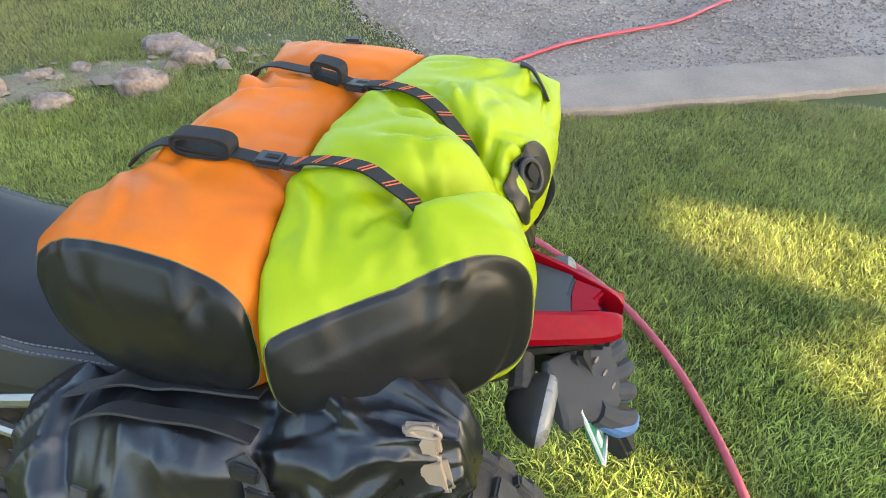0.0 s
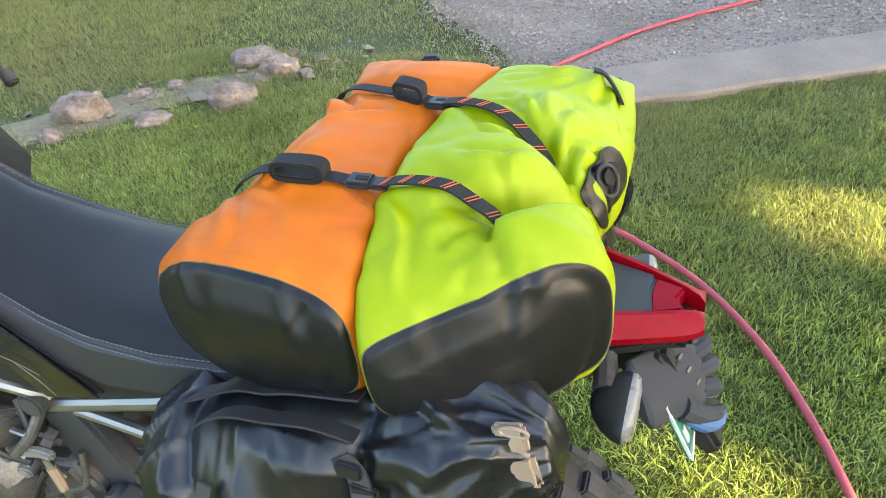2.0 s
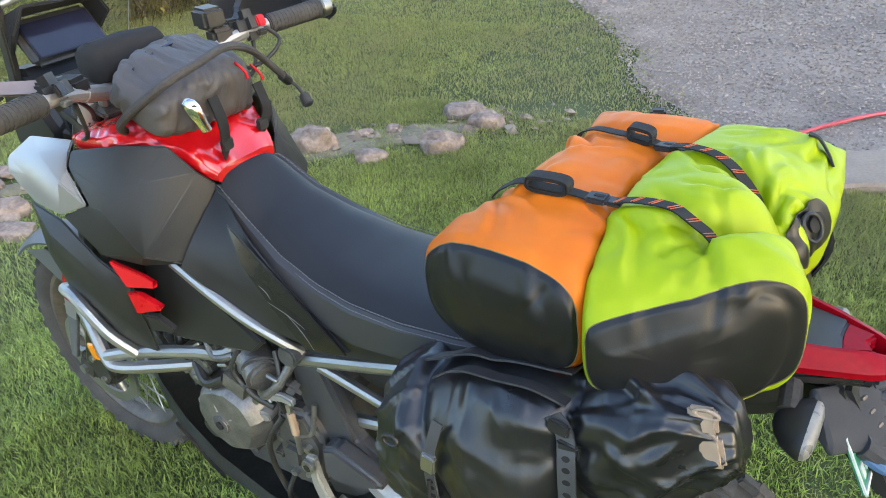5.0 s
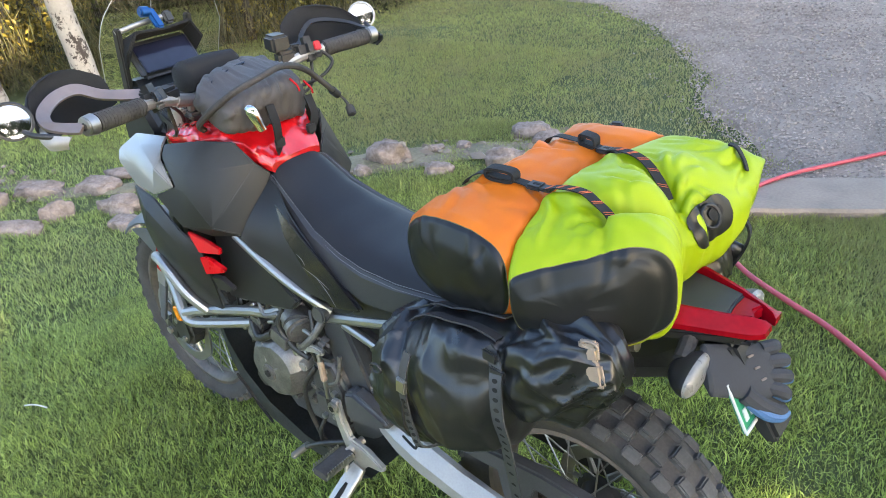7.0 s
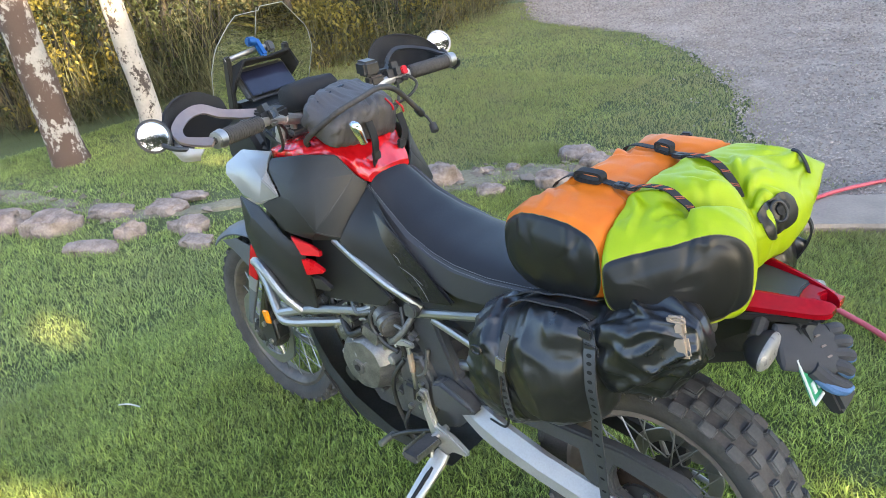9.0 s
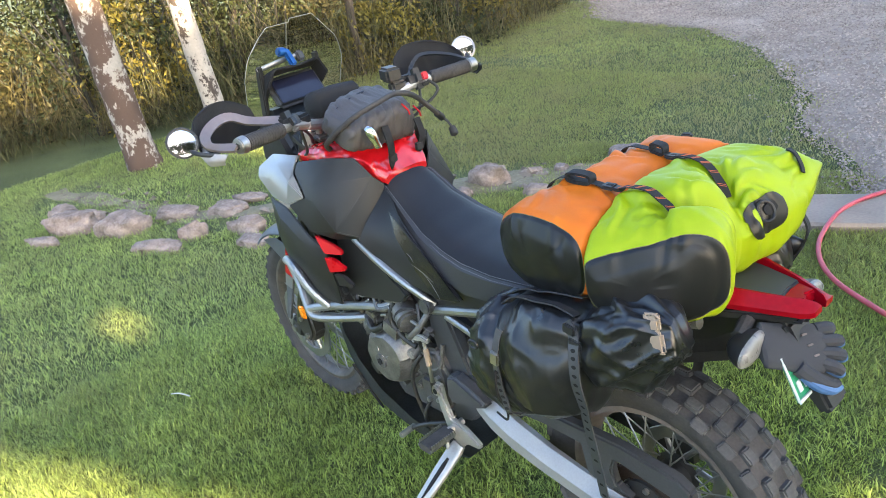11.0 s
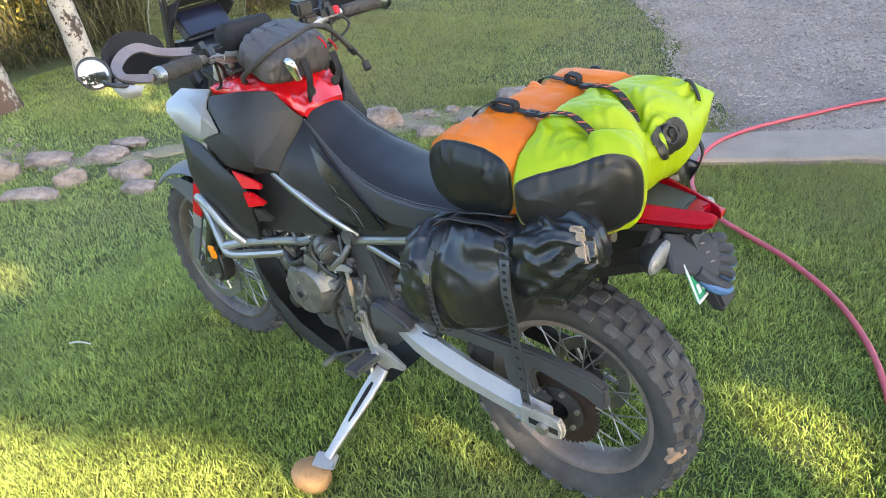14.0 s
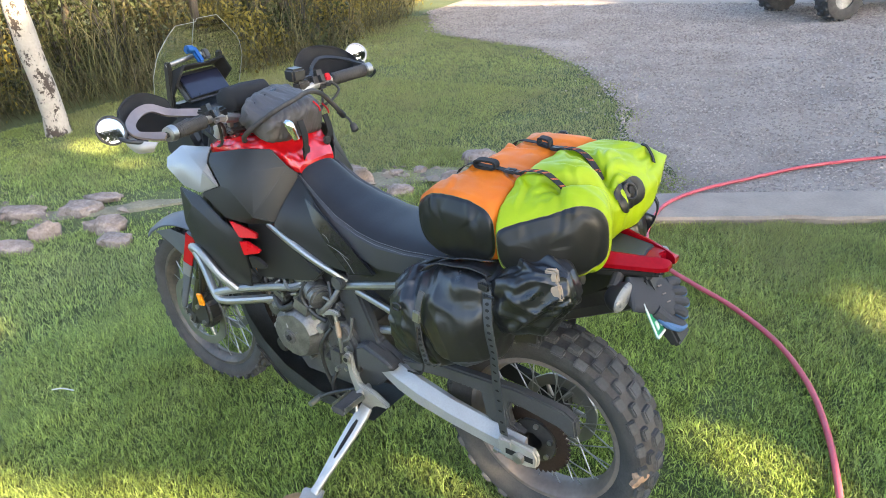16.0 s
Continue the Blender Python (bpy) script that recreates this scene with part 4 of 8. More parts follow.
def wheel(name, centre, R, width, rim_r, rim_w, knobs, label, hub_r, spokes):
    w2, rw = width / 2, rim_w / 2
    rim = part(name, lathe([(rim_r, -rw), (rim_r, -rw + 0.006), (rim_r - 0.010, -rw + 0.012), (rim_r - 0.022, -rw * 0.5), (rim_r - 0.026, 0), (rim_r - 0.022, rw * 0.5), (rim_r - 0.010, rw - 0.012),
                            (rim_r, rw - 0.006), (rim_r, rw), (rim_r - 0.012, rw), (rim_r - 0.024, rw * 0.72), (rim_r - 0.034, 0), (rim_r - 0.024, -rw * 0.72), (rim_r - 0.012, -rw)], centre, 96),
               M_RIMDUST if name == "rear_wheel" else M_RIM, bike, label)
    side = R - rim_r
    bm = lathe([(rim_r - 0.004, -rw + 0.004), (rim_r + side * 0.25, -w2 * 0.88), (rim_r + side * 0.5, -w2 * 0.99), (rim_r + side * 0.72, -w2 * 0.92), (R - 0.018, -w2 * 0.66), (R - 0.011, -w2 * 0.3), (R - 0.010, 0),
                (R - 0.011, w2 * 0.3), (R - 0.018, w2 * 0.66), (rim_r + side * 0.72, w2 * 0.92), (rim_r + side * 0.5, w2 * 0.99), (rim_r + side * 0.25, w2 * 0.88), (rim_r - 0.004, rw - 0.004)], centre, 96)
    part("tyre", bm, M_RUBBER, rim, "knobbly off-road tyre, dusty")
    for row in knobs:
        knob_ring(rim, centre, *row)
    hb = lathe([(hub_r, -0.05), (hub_r * 0.75, -0.042), (hub_r * 0.6, -0.02), (hub_r * 0.6, 0.02), (hub_r * 0.75, 0.042), (hub_r, 0.05), (0.012, 0.052), (0.012, -0.052)], centre, 32)
    part("hub", hb, M_DARK, rim)
    # spokes share one mesh
    sb = bmesh.new()
    length = 1.0
    bmesh.ops.create_cone(sb, cap_ends=True, segments=6, radius1=0.0021, radius2=0.0021, depth=length)
    first = part("spoke", sb, M_STEEL, rim, smooth=False)
    ends = []
    for k in range(spokes):
        a = 2 * math.pi * k / spokes
        s = 1 if k % 2 else -1
        b = a + (0.5 if (k // 2) % 2 else -0.5)
        p = Vector(centre) + Vector((math.cos(a) * (rim_r - 0.026), s * 0.008, math.sin(a) * (rim_r - 0.026)))
        q = Vector(centre) + Vector((math.cos(b) * hub_r * 0.95, s * 0.044, math.sin(b) * hub_r * 0.95))
        ends.append((p, q))
    for k, (p, q) in enumerate(ends):
        ob = first if k == 0 else new("spoke", first.data)
        ob.parent = rim
        ob.matrix_basis = Matrix.Translation((p + q) / 2) @ (q - p).to_track_quat("Z", "Y").to_matrix().to_4x4() @ Matrix.Diagonal((1, 1, (q - p).length, 1))
    return rim


def disc(centre, r_out, r_in, y, holes, material, parent, name="brake_disc", teeth=0, thick=0.004):
    bm = bmesh.new()
    n = max(72, teeth * 4)
    cx, cy, cz = centre
    rows = [[], [], [], []]
    for k in range(n):
        a = 2 * math.pi * k / n
        ro = r_out + ((0.005 if k % 4 < 2 else -0.003) if teeth else 0.002 * math.sin(8 * a))
        for row, (r, dy) in zip(rows, ((r_in, -thick), (ro, -thick), (ro, thick), (r_in, thick))):
            row.append(bm.verts.new((cx + r * math.cos(a), cy + y + dy, cz + r * math.sin(a))))
    for q in range(4):
        a, b = rows[q], rows[(q + 1) % 4]
        for k in range(n):
            bm.faces.new((a[k], a[(k + 1) % n], b[(k + 1) % n], b[k]))
    for k in range(6):
        a = 2 * math.pi * k / 6
        p = Vector((cx + math.cos(a) * r_in * 1.02, cy + y, cz + math.sin(a) * r_in * 1.02))
        q = Vector((cx + math.cos(a + 0.25) * 0.04, cy + y, cz + math.sin(a + 0.25) * 0.04))
        part("disc_arm", rod(p, q, 0.006, 0.009, 8), material, parent)
    return part(name, bm, material, parent)


REAR, FRONT = (0.0, 0.0, 0.292), (-1.548, 0.0, 0.300)
rear = wheel("rear_wheel", REAR, 0.337, 0.150, 0.243, 0.098,
             [(0.328, 0.0, 0.042, 0.046, 0.020, 28, 0.0), (0.325, -0.038, 0.040, 0.028, 0.020, 28, 0.5, 0.25), (0.325, 0.038, 0.040, 0.028, 0.020, 28, 0.5, -0.25),
              (0.311, -0.062, 0.042, 0.028, 0.024, 28, 0.0, 0.75), (0.311, 0.062, 0.042, 0.028, 0.024, 28, 0.0, -0.75)],
             "spoked rear wheel with dusty rim", 0.060, 36)
fwheel = wheel("front_wheel", FRONT, 0.343, 0.092, 0.273, 0.062,
               [(0.338, 0.0, 0.032, 0.026, 0.020, 36, 0.0), (0.335, -0.025, 0.032, 0.018, 0.020, 36, 0.5, 0.4), (0.335, 0.025, 0.032, 0.018, 0.020, 36, 0.5, -0.4),
                (0.322, -0.038, 0.028, 0.014, 0.020, 36, 0.0, 0.9), (0.322, 0.038, 0.028, 0.014, 0.020, 36, 0.0, -0.9)],
               "spoked black front wheel", 0.045, 36)
disc(REAR, 0.108, 0.072, -0.085, 0, M_RUST, rear, "sprocket", teeth=44, thick=0.003)
disc(REAR, 0.120, 0.085, 0.075, 0, M_STEEL, rear)
for s in (-1, 1):
    disc(FRONT, 0.150, 0.118, 0.068 * s, 0, M_STEEL, fwheel)
part("sprocket_carrier", lathe([(0.070, -0.075), (0.070, -0.095), (0.03, -0.10), (0.03, -0.05), (0.06, -0.05)], REAR, 40), M_DARK, rear)
for k in range(6):
    a = 2 * math.pi * k / 6 + 0.3
    part("sprocket_bolt", rod((0.058 * math.cos(a), -0.092, 0.292 + 0.058 * math.sin(a)), (0.058 * math.cos(a), -0.104, 0.292 + 0.058 * math.sin(a)), 0.008, n=6), M_STEEL, rear)

# swingarm: a tapering box arm on each side
for s in (-1, 1):
    bm = bmesh.new()
    rows = []
    for x, zt, zb, yo, yi in [(-0.535, 0.424, 0.358, 0.124, 0.085), (-0.50, 0.428, 0.356, 0.140, 0.095), (-0.44, 0.425, 0.340, 0.155, 0.105), (-0.36, 0.402, 0.318, 0.162, 0.112), (-0.25, 0.372, 0.296, 0.164, 0.116), (-0.13, 0.350, 0.276, 0.164, 0.120), (-0.04, 0.334, 0.262, 0.162, 0.122), (0.0, 0.328, 0.256, 0.160, 0.124)]:
        h = (zt - zb)
        rows.append([(x, s * yi, zb + 0.01), (x, s * (yo - 0.012), zb), (x, s * yo, zb + 0.014), (x, s * yo, zb + h * 0.62), (x, s * (yo - 0.006), zb + h * 0.72), (x, s * (yo - 0.03), zt), (x, s * yi, zt - 0.006)])
    skin(bm, rows)
    bmesh.ops.bevel(bm, geom=[e for e in bm.edges if e.calc_face_angle(0) > 0.4], offset=0.005, segments=2, affect="EDGES", clamp_overlap=True)
    arm = part("swingarm", bm, M_SWING if s < 0 else M_DARK, bike, "silver aluminium swingarm arm" if s < 0 else "")
    part("axle_plate", prism([(-0.055, 0.338), (0.045, 0.326), (0.058, 0.300), (0.052, 0.268), (0.02, 0.258), (-0.05, 0.264), (-0.075, 0.29)], s * 0.150, s * 0.172, 0.006), M_ALU, arm)
    part("axle_slot", prism([(-0.045, 0.304), (0.042, 0.300), (0.042, 0.282), (-0.045, 0.286)], s * 0.1725, s * 0.1735, 0.0), M_HOLE, arm)
    part("axle_nut", rod((0.0, s * 0.165, 0.290), (0.0, s * 0.188, 0.290), 0.018, n=6, bevel=0.003), M_STEEL, arm)
    part("adjuster_block", box((-0.045, s * 0.163, 0.322), (0.045, 0.03, 0.03), (0, 5, 0), 0.005), M_ALU, arm)
    part("adjuster_bolt", rod((-0.085, s * 0.15, 0.262), (-0.01, s * 0.15, 0.255), 0.006), M_STEEL, arm)
    part("adjuster_head", rod((-0.098, s * 0.15, 0.264), (-0.085, s * 0.15, 0.262), 0.011, n=6), M_STEEL, arm)

# chain guard, chain
guard_bm = prism([(-0.44, 0.452), (-0.27, 0.482), (-0.03, 0.482), (0.115, 0.462), (0.150, 0.440), (0.155, 0.385), (0.135, 0.380), (0.10, 0.400), (-0.03, 0.428), (-0.27, 0.436), (-0.40, 0.425)], -0.132, -0.100, 0.006)
prism([(-0.150, 0.44), (-0.045, 0.44), (-0.060, 0.395), (-0.050, 0.352), (-0.005, 0.332), (-0.11, 0.338), (-0.135, 0.352)], -0.130, -0.102, 0.005, bm=guard_bm)
guard = part("chain_guard", guard_bm, M_GUARDBLK, bike, "dark grey plastic chain guard")
bm = bmesh.new()
cpts = [(0.0, -0.085, 0.292 + 0.106), (-0.55, -0.085, 0.425), (-0.585, -0.085, 0.395), (-0.55, -0.085, 0.365), (0.0, -0.085, 0.292 - 0.106)]
tube(bm, [cpts[0], cpts[1]], 0.008, n=6, steps=1)
tube(bm, [cpts[3], cpts[4]], 0.008, n=6, steps=1)
for p, q in ((cpts[0], cpts[1]), (cpts[3], cpts[4])):
    for k in range(34):
        c = Vector(p).lerp(Vector(q), (k + 0.5) / 34)
        box(c, (0.012, 0.018, 0.015), (0, 0, 0), 0.002, 1, bm)
part("chain", bm, M_ENGDARK, bike, "dark greasy drive chain")

# frame: silver trellis tubes with black plates behind
for s in (-1, 1):
    part("frame_tube", tubes(([(-0.885, s * 0.170, 0.842), (-0.80, s * 0.166, 0.790), (-0.72, s * 0.156, 0.742), (-0.655, s * 0.138, 0.702), (-0.630, s * 0.120, 0.675)], 0.0122)), M_STEEL, bike, "brushed silver frame tube")
    part("subframe_tube", tubes(([(-0.645, s * 0.120, 0.652), (-0.35, s * 0.110, 0.722), (-0.05, s * 0.085, 0.800), (0.15, s * 0.075, 0.840)], 0.0142)), M_STEEL, bike, "brushed silver frame tube")
    part("subframe_strut", tubes(([(-0.600, s * 0.112, 0.642), (-0.46, s * 0.10, 0.590), (-0.20, s * 0.09, 0.50)], 0.0115)), M_STEEL, bike)
    part("lower_stay", tubes(([(-0.600, s * 0.085, 0.492), (-0.38, s * 0.085, 0.535)], 0.014)), M_STEEL, bike)
    part("pivot_plate", prism([(-0.685, 0.672), (-0.60, 0.668), (-0.575, 0.60), (-0.53, 0.48), (-0.45, 0.432), (-0.43, 0.40), (-0.50, 0.36), (-0.56, 0.30), (-0.63, 0.28), (-0.665, 0.36), (-0.665, 0.52)], s * 0.085, s * 0.122, 0.008), M_GUARDBLK, bike)
    part("pivot_cover", prism([(-0.595, 0.470), (-0.560, 0.486), (-0.455, 0.446), (-0.440, 0.424), (-0.500, 0.398), (-0.570, 0.382), (-0.600, 0.400)], s * 0.120, s * 0.166, 0.010, 3), M_GUARDBLK, bike, "dark grey pivot cover")
    part("tube_clamp", rod((-0.37, s * 0.1105, 0.717), (-0.364, s * 0.1105, 0.7185), 0.0145), M_DARK, bike)
part("subframe_cover", prism([(-0.60, 0.635), (-0.30, 0.715), (0.02, 0.78), (0.02, 0.60), (-0.30, 0.545), (-0.52, 0.60)], -0.075, 0.075, 0.01), M_DARK, bike)
part("seat_base", prism([(-0.64, 0.655), (-0.35, 0.730), (-0.05, 0.805), (-0.05, 0.830), (-0.35, 0.785), (-0.47, 0.772), (-0.55, 0.800), (-0.62, 0.800)], -0.118, 0.118, 0.006), M_PLASTIC, bike)
part("shock_spring", tubes(([(-0.40, 0.0, 0.42), (-0.50, 0.0, 0.60)], 0.03)), M_DARK, bike)
part("engine_hanger", prism([(-0.98, 0.82), (-0.80, 0.76), (-0.66, 0.69), (-0.66, 0.60), (-0.80, 0.62), (-1.0, 0.66)], -0.10, 0.10, 0.01), M_DARK, bike)

# engine
eng = part("engine", prism([(-1.00, 0.52), (-0.97, 0.33), (-0.90, 0.245), (-0.66, 0.245), (-0.60, 0.34), (-0.62, 0.50), (-0.70, 0.56), (-0.84, 0.60)], -0.115, 0.115, 0.02, 3), M_ENGDARK, bike, "grey twin-cylinder engine, dusty")
cyl = prism([(-0.86, 0.58), (-1.00, 0.53), (-1.06, 0.70), (-0.92, 0.755)], -0.11, 0.11, 0.012, 2)
for k in range(6):
    t = k / 5
    box((-0.94 - 0.055 * t, 0, 0.575 + 0.145 * t), (0.165, 0.245, 0.008), (0, -20, 0), 0.002, 1, cyl)
part("cylinder_block", cyl, M_ENGINE, eng)
CX, CZ = -0.866, 0.440
cover = bmesh.new()
out = []
for k in range(48):
    a = 2 * math.pi * k / 48
    r = 0.096 + 0.003 * math.cos(2 * a) + 0.002 * math.cos(8 * a)
    x, z = CX + r * math.cos(a), CZ + r * math.sin(a)
    if 0.15 < a < 1.5:
        x, z = CX + r * math.cos(a) * 1.02 + 0.012, CZ + r * math.sin(a) * 1.10
    out.append((x, z))
rings = []
for y, k in ((-0.10, 1.05), (-0.135, 1.05), (-0.142, 1.0), (-0.168, 0.92), (-0.180, 0.80), (-0.184, 0.45), (-0.184, 0.30)):
    rings.append([(CX + (x - CX) * k, y, CZ + (z - CZ) * k) for x, z in out])
skin(cover, rings)
alt = part("alternator_cover", cover, M_ENGINE, eng, "dull grey cast round engine cover")
part("cover_cap", rod((CX - 0.005, -0.180, CZ - 0.005), (CX - 0.005, -0.190, CZ - 0.005), 0.026, 0.024, 24, bevel=0.003), M_ENGDARK, alt)
part("cap_bolt", rod((CX - 0.005, -0.188, CZ - 0.005), (CX - 0.005, -0.194, CZ - 0.005), 0.011, n=6), M_HOLE, alt)
for k in range(9):
    a = 2 * math.pi * k / 9 + 0.2
    p = (CX + 0.102 * math.cos(a), -0.128, CZ + 0.102 * math.sin(a))
    part("cover_bolt", rod(p, (p[0], -0.150, p[2]), 0.008, n=8), M_ENGINE, alt)
for k in (0.55, 1.9, 3.4, 4.4):
    part("cover_rib", tubes(([(CX + 0.03 * math.cos(k), -0.1845, CZ + 0.03 * math.sin(k)), (CX + 0.084 * math.cos(k), -0.171, CZ + 0.084 * math.sin(k))], 0.0035)), M_ENGINE, alt)
part("upper_cover", box((-0.805, -0.138, 0.560), (0.115, 0.075, 0.095), (0, 22, 0), 0.028, 5), M_ENGINE, eng)
part("starter_ring", rod((-0.735, -0.142, 0.612), (-0.728, -0.150, 0.609), 0.044, n=28, bevel=0.003), M_ENGDARK, eng)
part("starter_motor", rod((-0.715, -0.155, 0.602), (-0.84, -0.095, 0.640), 0.040, n=28, bevel=0.008), M_ENGINE, eng)
part("water_pump", rod((-0.93, -0.10, 0.56), (-0.93, -0.155, 0.555), 0.034, 0.028, 24, bevel=0.005), M_ENGINE, eng)
part("pump_cap", rod((-0.985, -0.09, 0.495), (-0.985, -0.14, 0.49), 0.036, 0.03, 20, bevel=0.005), M_ENGINE, eng)
part("sprocket_cover", prism([(-0.72, 0.52), (-0.64, 0.53), (-0.60, 0.45), (-0.62, 0.33), (-0.70, 0.30), (-0.745, 0.36), (-0.74, 0.46)], -0.15, -0.10, 0.015, 3), M_ENGDARK, eng)
part("throttle_body", rod((-0.80, -0.07, 0.70), (-0.72, -0.10, 0.73), 0.035, n=20, bevel=0.004), M_DARK, eng)
part("cylinder_fitting", rod((-0.975, -0.10, 0.63), (-0.965, -0.150, 0.635), 0.026, 0.02, 16, bevel=0.004), M_ALU, eng)
part("head_fitting", rod((-0.90, -0.10, 0.66), (-0.89, -0.150, 0.665), 0.022, 0.02, 16, bevel=0.004), M_ENGINE, eng)
for pts, r in [([(-0.78, -0.15, 0.65), (-0.80, -0.165, 0.60), (-0.765, -0.16, 0.545), (-0.72, -0.15, 0.52)], 0.009), ([(-0.95, -0.15, 0.555), (-0.90, -0.17, 0.53), (-0.84, -0.165, 0.56)], 0.011),
               ([(-0.70, -0.13, 0.66), (-0.68, -0.15, 0.60), (-0.70, -0.15, 0.54), (-0.69, -0.13, 0.46)], 0.006), ([(-0.71, -0.15, 0.33), (-0.72, -0.17, 0.28), (-0.70, -0.16, 0.22), (-0.66, -0.15, 0.20)], 0.006),
               ([(-0.86, -0.12, 0.74), (-0.84, -0.15, 0.68), (-0.86, -0.15, 0.61)], 0.008), ([(-1.02, -0.10, 0.66), (-1.0, -0.14, 0.60), (-0.98, -0.14, 0.53)], 0.012),
               ([(-0.66, -0.11, 0.62), (-0.73, -0.14, 0.61), (-0.80, -0.13, 0.64)], 0.005)]:
    part("engine_hose", tubes((pts, r)), M_DARK, eng)
for s in (-1, 1):
    part("inner_panel", prism([(-1.00, 0.86), (-0.90, 0.845), (-0.80, 0.780), (-0.685, 0.706), (-0.72, 0.672), (-0.86, 0.645), (-1.00, 0.625)], s * 0.146, s * 0.168, 0.006), M_PLASTIC, bike)
for k, (x, y, z, sx, sy, sz, turn) in enumerate([(-0.755, -0.135, 0.61, 0.05, 0.03, 0.04, 25), (-0.88, -0.135, 0.60, 0.06, 0.03, 0.035, -15), (-0.97, -0.125, 0.575, 0.05, 0.03, 0.05, 20), (-0.70, -0.125, 0.635, 0.035, 0.025, 0.03, 0), (-0.66, -0.14, 0.585, 0.04, 0.025, 0.025, 35),
                                               (-0.84, -0.13, 0.655, 0.05, 0.03, 0.025, -25), (-0.915, -0.13, 0.70, 0.06, 0.03, 0.03, -20), (-1.01, -0.11, 0.47, 0.03, 0.04, 0.06, 15), (-0.69, -0.15, 0.40, 0.05, 0.02, 0.07, 10)]):
    part("engine_bracket", box((x, y, z), (sx, sy * 1.2, sz), (turn * 0.5, turn, turn * 0.4), 0.013, 4), M_ENGINE if k % 2 else M_ENGDARK, eng)
for x, z, r in ((-0.74, 0.555, 0.010), (-0.70, 0.565, 0.009), (-0.765, 0.525, 0.010), (-0.79, 0.60, 0.012), (-0.90, 0.575, 0.009), (-0.955, 0.60, 0.010), (-0.985, 0.53, 0.012), (-0.87, 0.63, 0.009), (-0.93, 0.655, 0.011), (-0.665, 0.50, 0.009), (-0.64, 0.44, 0.010), (-0.70, 0.345, 0.009), (-0.655, 0.36, 0.008)):
    part("engine_bolt", rod((x, -0.11, z), (x, -0.163, z), r, n=6, bevel=0.002), M_STEEL, eng)
for pts, r in [([(-0.745, -0.15, 0.545), (-0.715, -0.165, 0.565), (-0.68, -0.155, 0.60), (-0.66, -0.13, 0.64)], 0.010), ([(-0.885, -0.15, 0.64), (-0.85, -0.165, 0.615), (-0.80, -0.155, 0.63)], 0.009), ([(-0.99, -0.12, 0.545), (-0.95, -0.155, 0.52), (-0.925, -0.15, 0.545)], 0.013),
               ([(-0.745, -0.12, 0.70), (-0.77, -0.15, 0.66), (-0.83, -0.15, 0.645)], 0.006), ([(-0.62, -0.13, 0.55), (-0.63, -0.145, 0.48), (-0.68, -0.15, 0.45)], 0.006)]:
    part("engine_pipe", tubes((pts, r)), M_ENGINE, eng)
# cooling fins, clips and small castings that crowd the left flank of the engine
for k in range(7):
    part("case_rib", box((-0.985 + 0.028 * k, -0.118, 0.500 - 0.006 * abs(k - 3)), (0.006, 0.016, 0.075), (0, 8 - 4 * k, 0), 0.002, 1), M_ENGINE, eng)
for k, (x, z, r, d) in enumerate([(-0.770, 0.640, 0.024, 0.030), (-0.735, 0.600, 0.020, 0.036), (-0.815, 0.655, 0.018, 0.028), (-0.880, 0.690, 0.022, 0.026), (-0.955, 0.690, 0.020, 0.030), (-0.700, 0.590, 0.016, 0.034), (-0.765, 0.480, 0.018, 0.036), (-0.735, 0.430, 0.014, 0.034), (-0.755, 0.370, 0.015, 0.034), (-0.985, 0.430, 0.016, 0.032)]):
    boss = part("engine_boss", rod((x, -0.110, z), (x + 0.006, -0.118 - d, z - 0.004), r, r * 0.82, 18, bevel=0.003), M_ENGINE if k % 3 else M_ALU, eng)
for k, (x, z, turn) in enumerate([(-0.79, 0.625, 30), (-0.84, 0.595, -20), (-0.72, 0.555, 50), (-0.69, 0.615, 10), (-0.91, 0.625, -35), (-0.965, 0.645, 15), (-0.775, 0.565, -10)]):
    part("hose_clip", box((x, -0.160, z), (0.030, 0.010, 0.008), (0, turn, 0), 0.002, 1), M_STEEL, eng)
part("oil_filter", rod((-0.945, -0.10, 0.375), (-0.955, -0.165, 0.365), 0.030, 0.027, 22, bevel=0.004), M_DARK, eng)
part("clutch_hose", tubes(([(-0.70, -0.150, 0.50), (-0.735, -0.172, 0.44), (-0.742, -0.172, 0.36), (-0.72, -0.165, 0.27), (-0.69, -0.16, 0.22)], 0.0065)), M_DARK, eng)
part("frame_clamp", rod((-0.648, -0.100, 0.672), (-0.648, -0.150, 0.672), 0.026, 0.024, 20, bevel=0.004), M_ENGDARK, bike)
part("exhaust_header", tubes(([(-1.02, -0.05, 0.60), (-1.12, -0.05, 0.50), (-1.10, -0.03, 0.32), (-0.95, 0.0, 0.22), (-0.6, 0.05, 0.20)], 0.022)), M_RUST, bike)

# gear lever linkage
part("shift_arm", prism([(-0.715, 0.573), (-0.67, 0.583), (-0.64, 0.578), (-0.64, 0.562), (-0.67, 0.562), (-0.71, 0.553)], -0.168, -0.154, 0.004), M_ALU, bike, "polished gear change arm")
part("shift_rod", tubes(([(-0.658, -0.165, 0.565), (-0.650, -0.168, 0.50), (-0.655, -0.165, 0.43)], 0.006)), M_STEEL, bike)
part("shift_sleeve", rod((-0.654, -0.166, 0.545), (-0.651, -0.168, 0.490), 0.0085, n=8), M_BEIGE, bike)
part("gear_lever", tubes(([(-0.60, -0.15, 0.30), (-0.70, -0.185, 0.27), (-0.765, -0.20, 0.235)], 0.007)), M_DARK, bike)
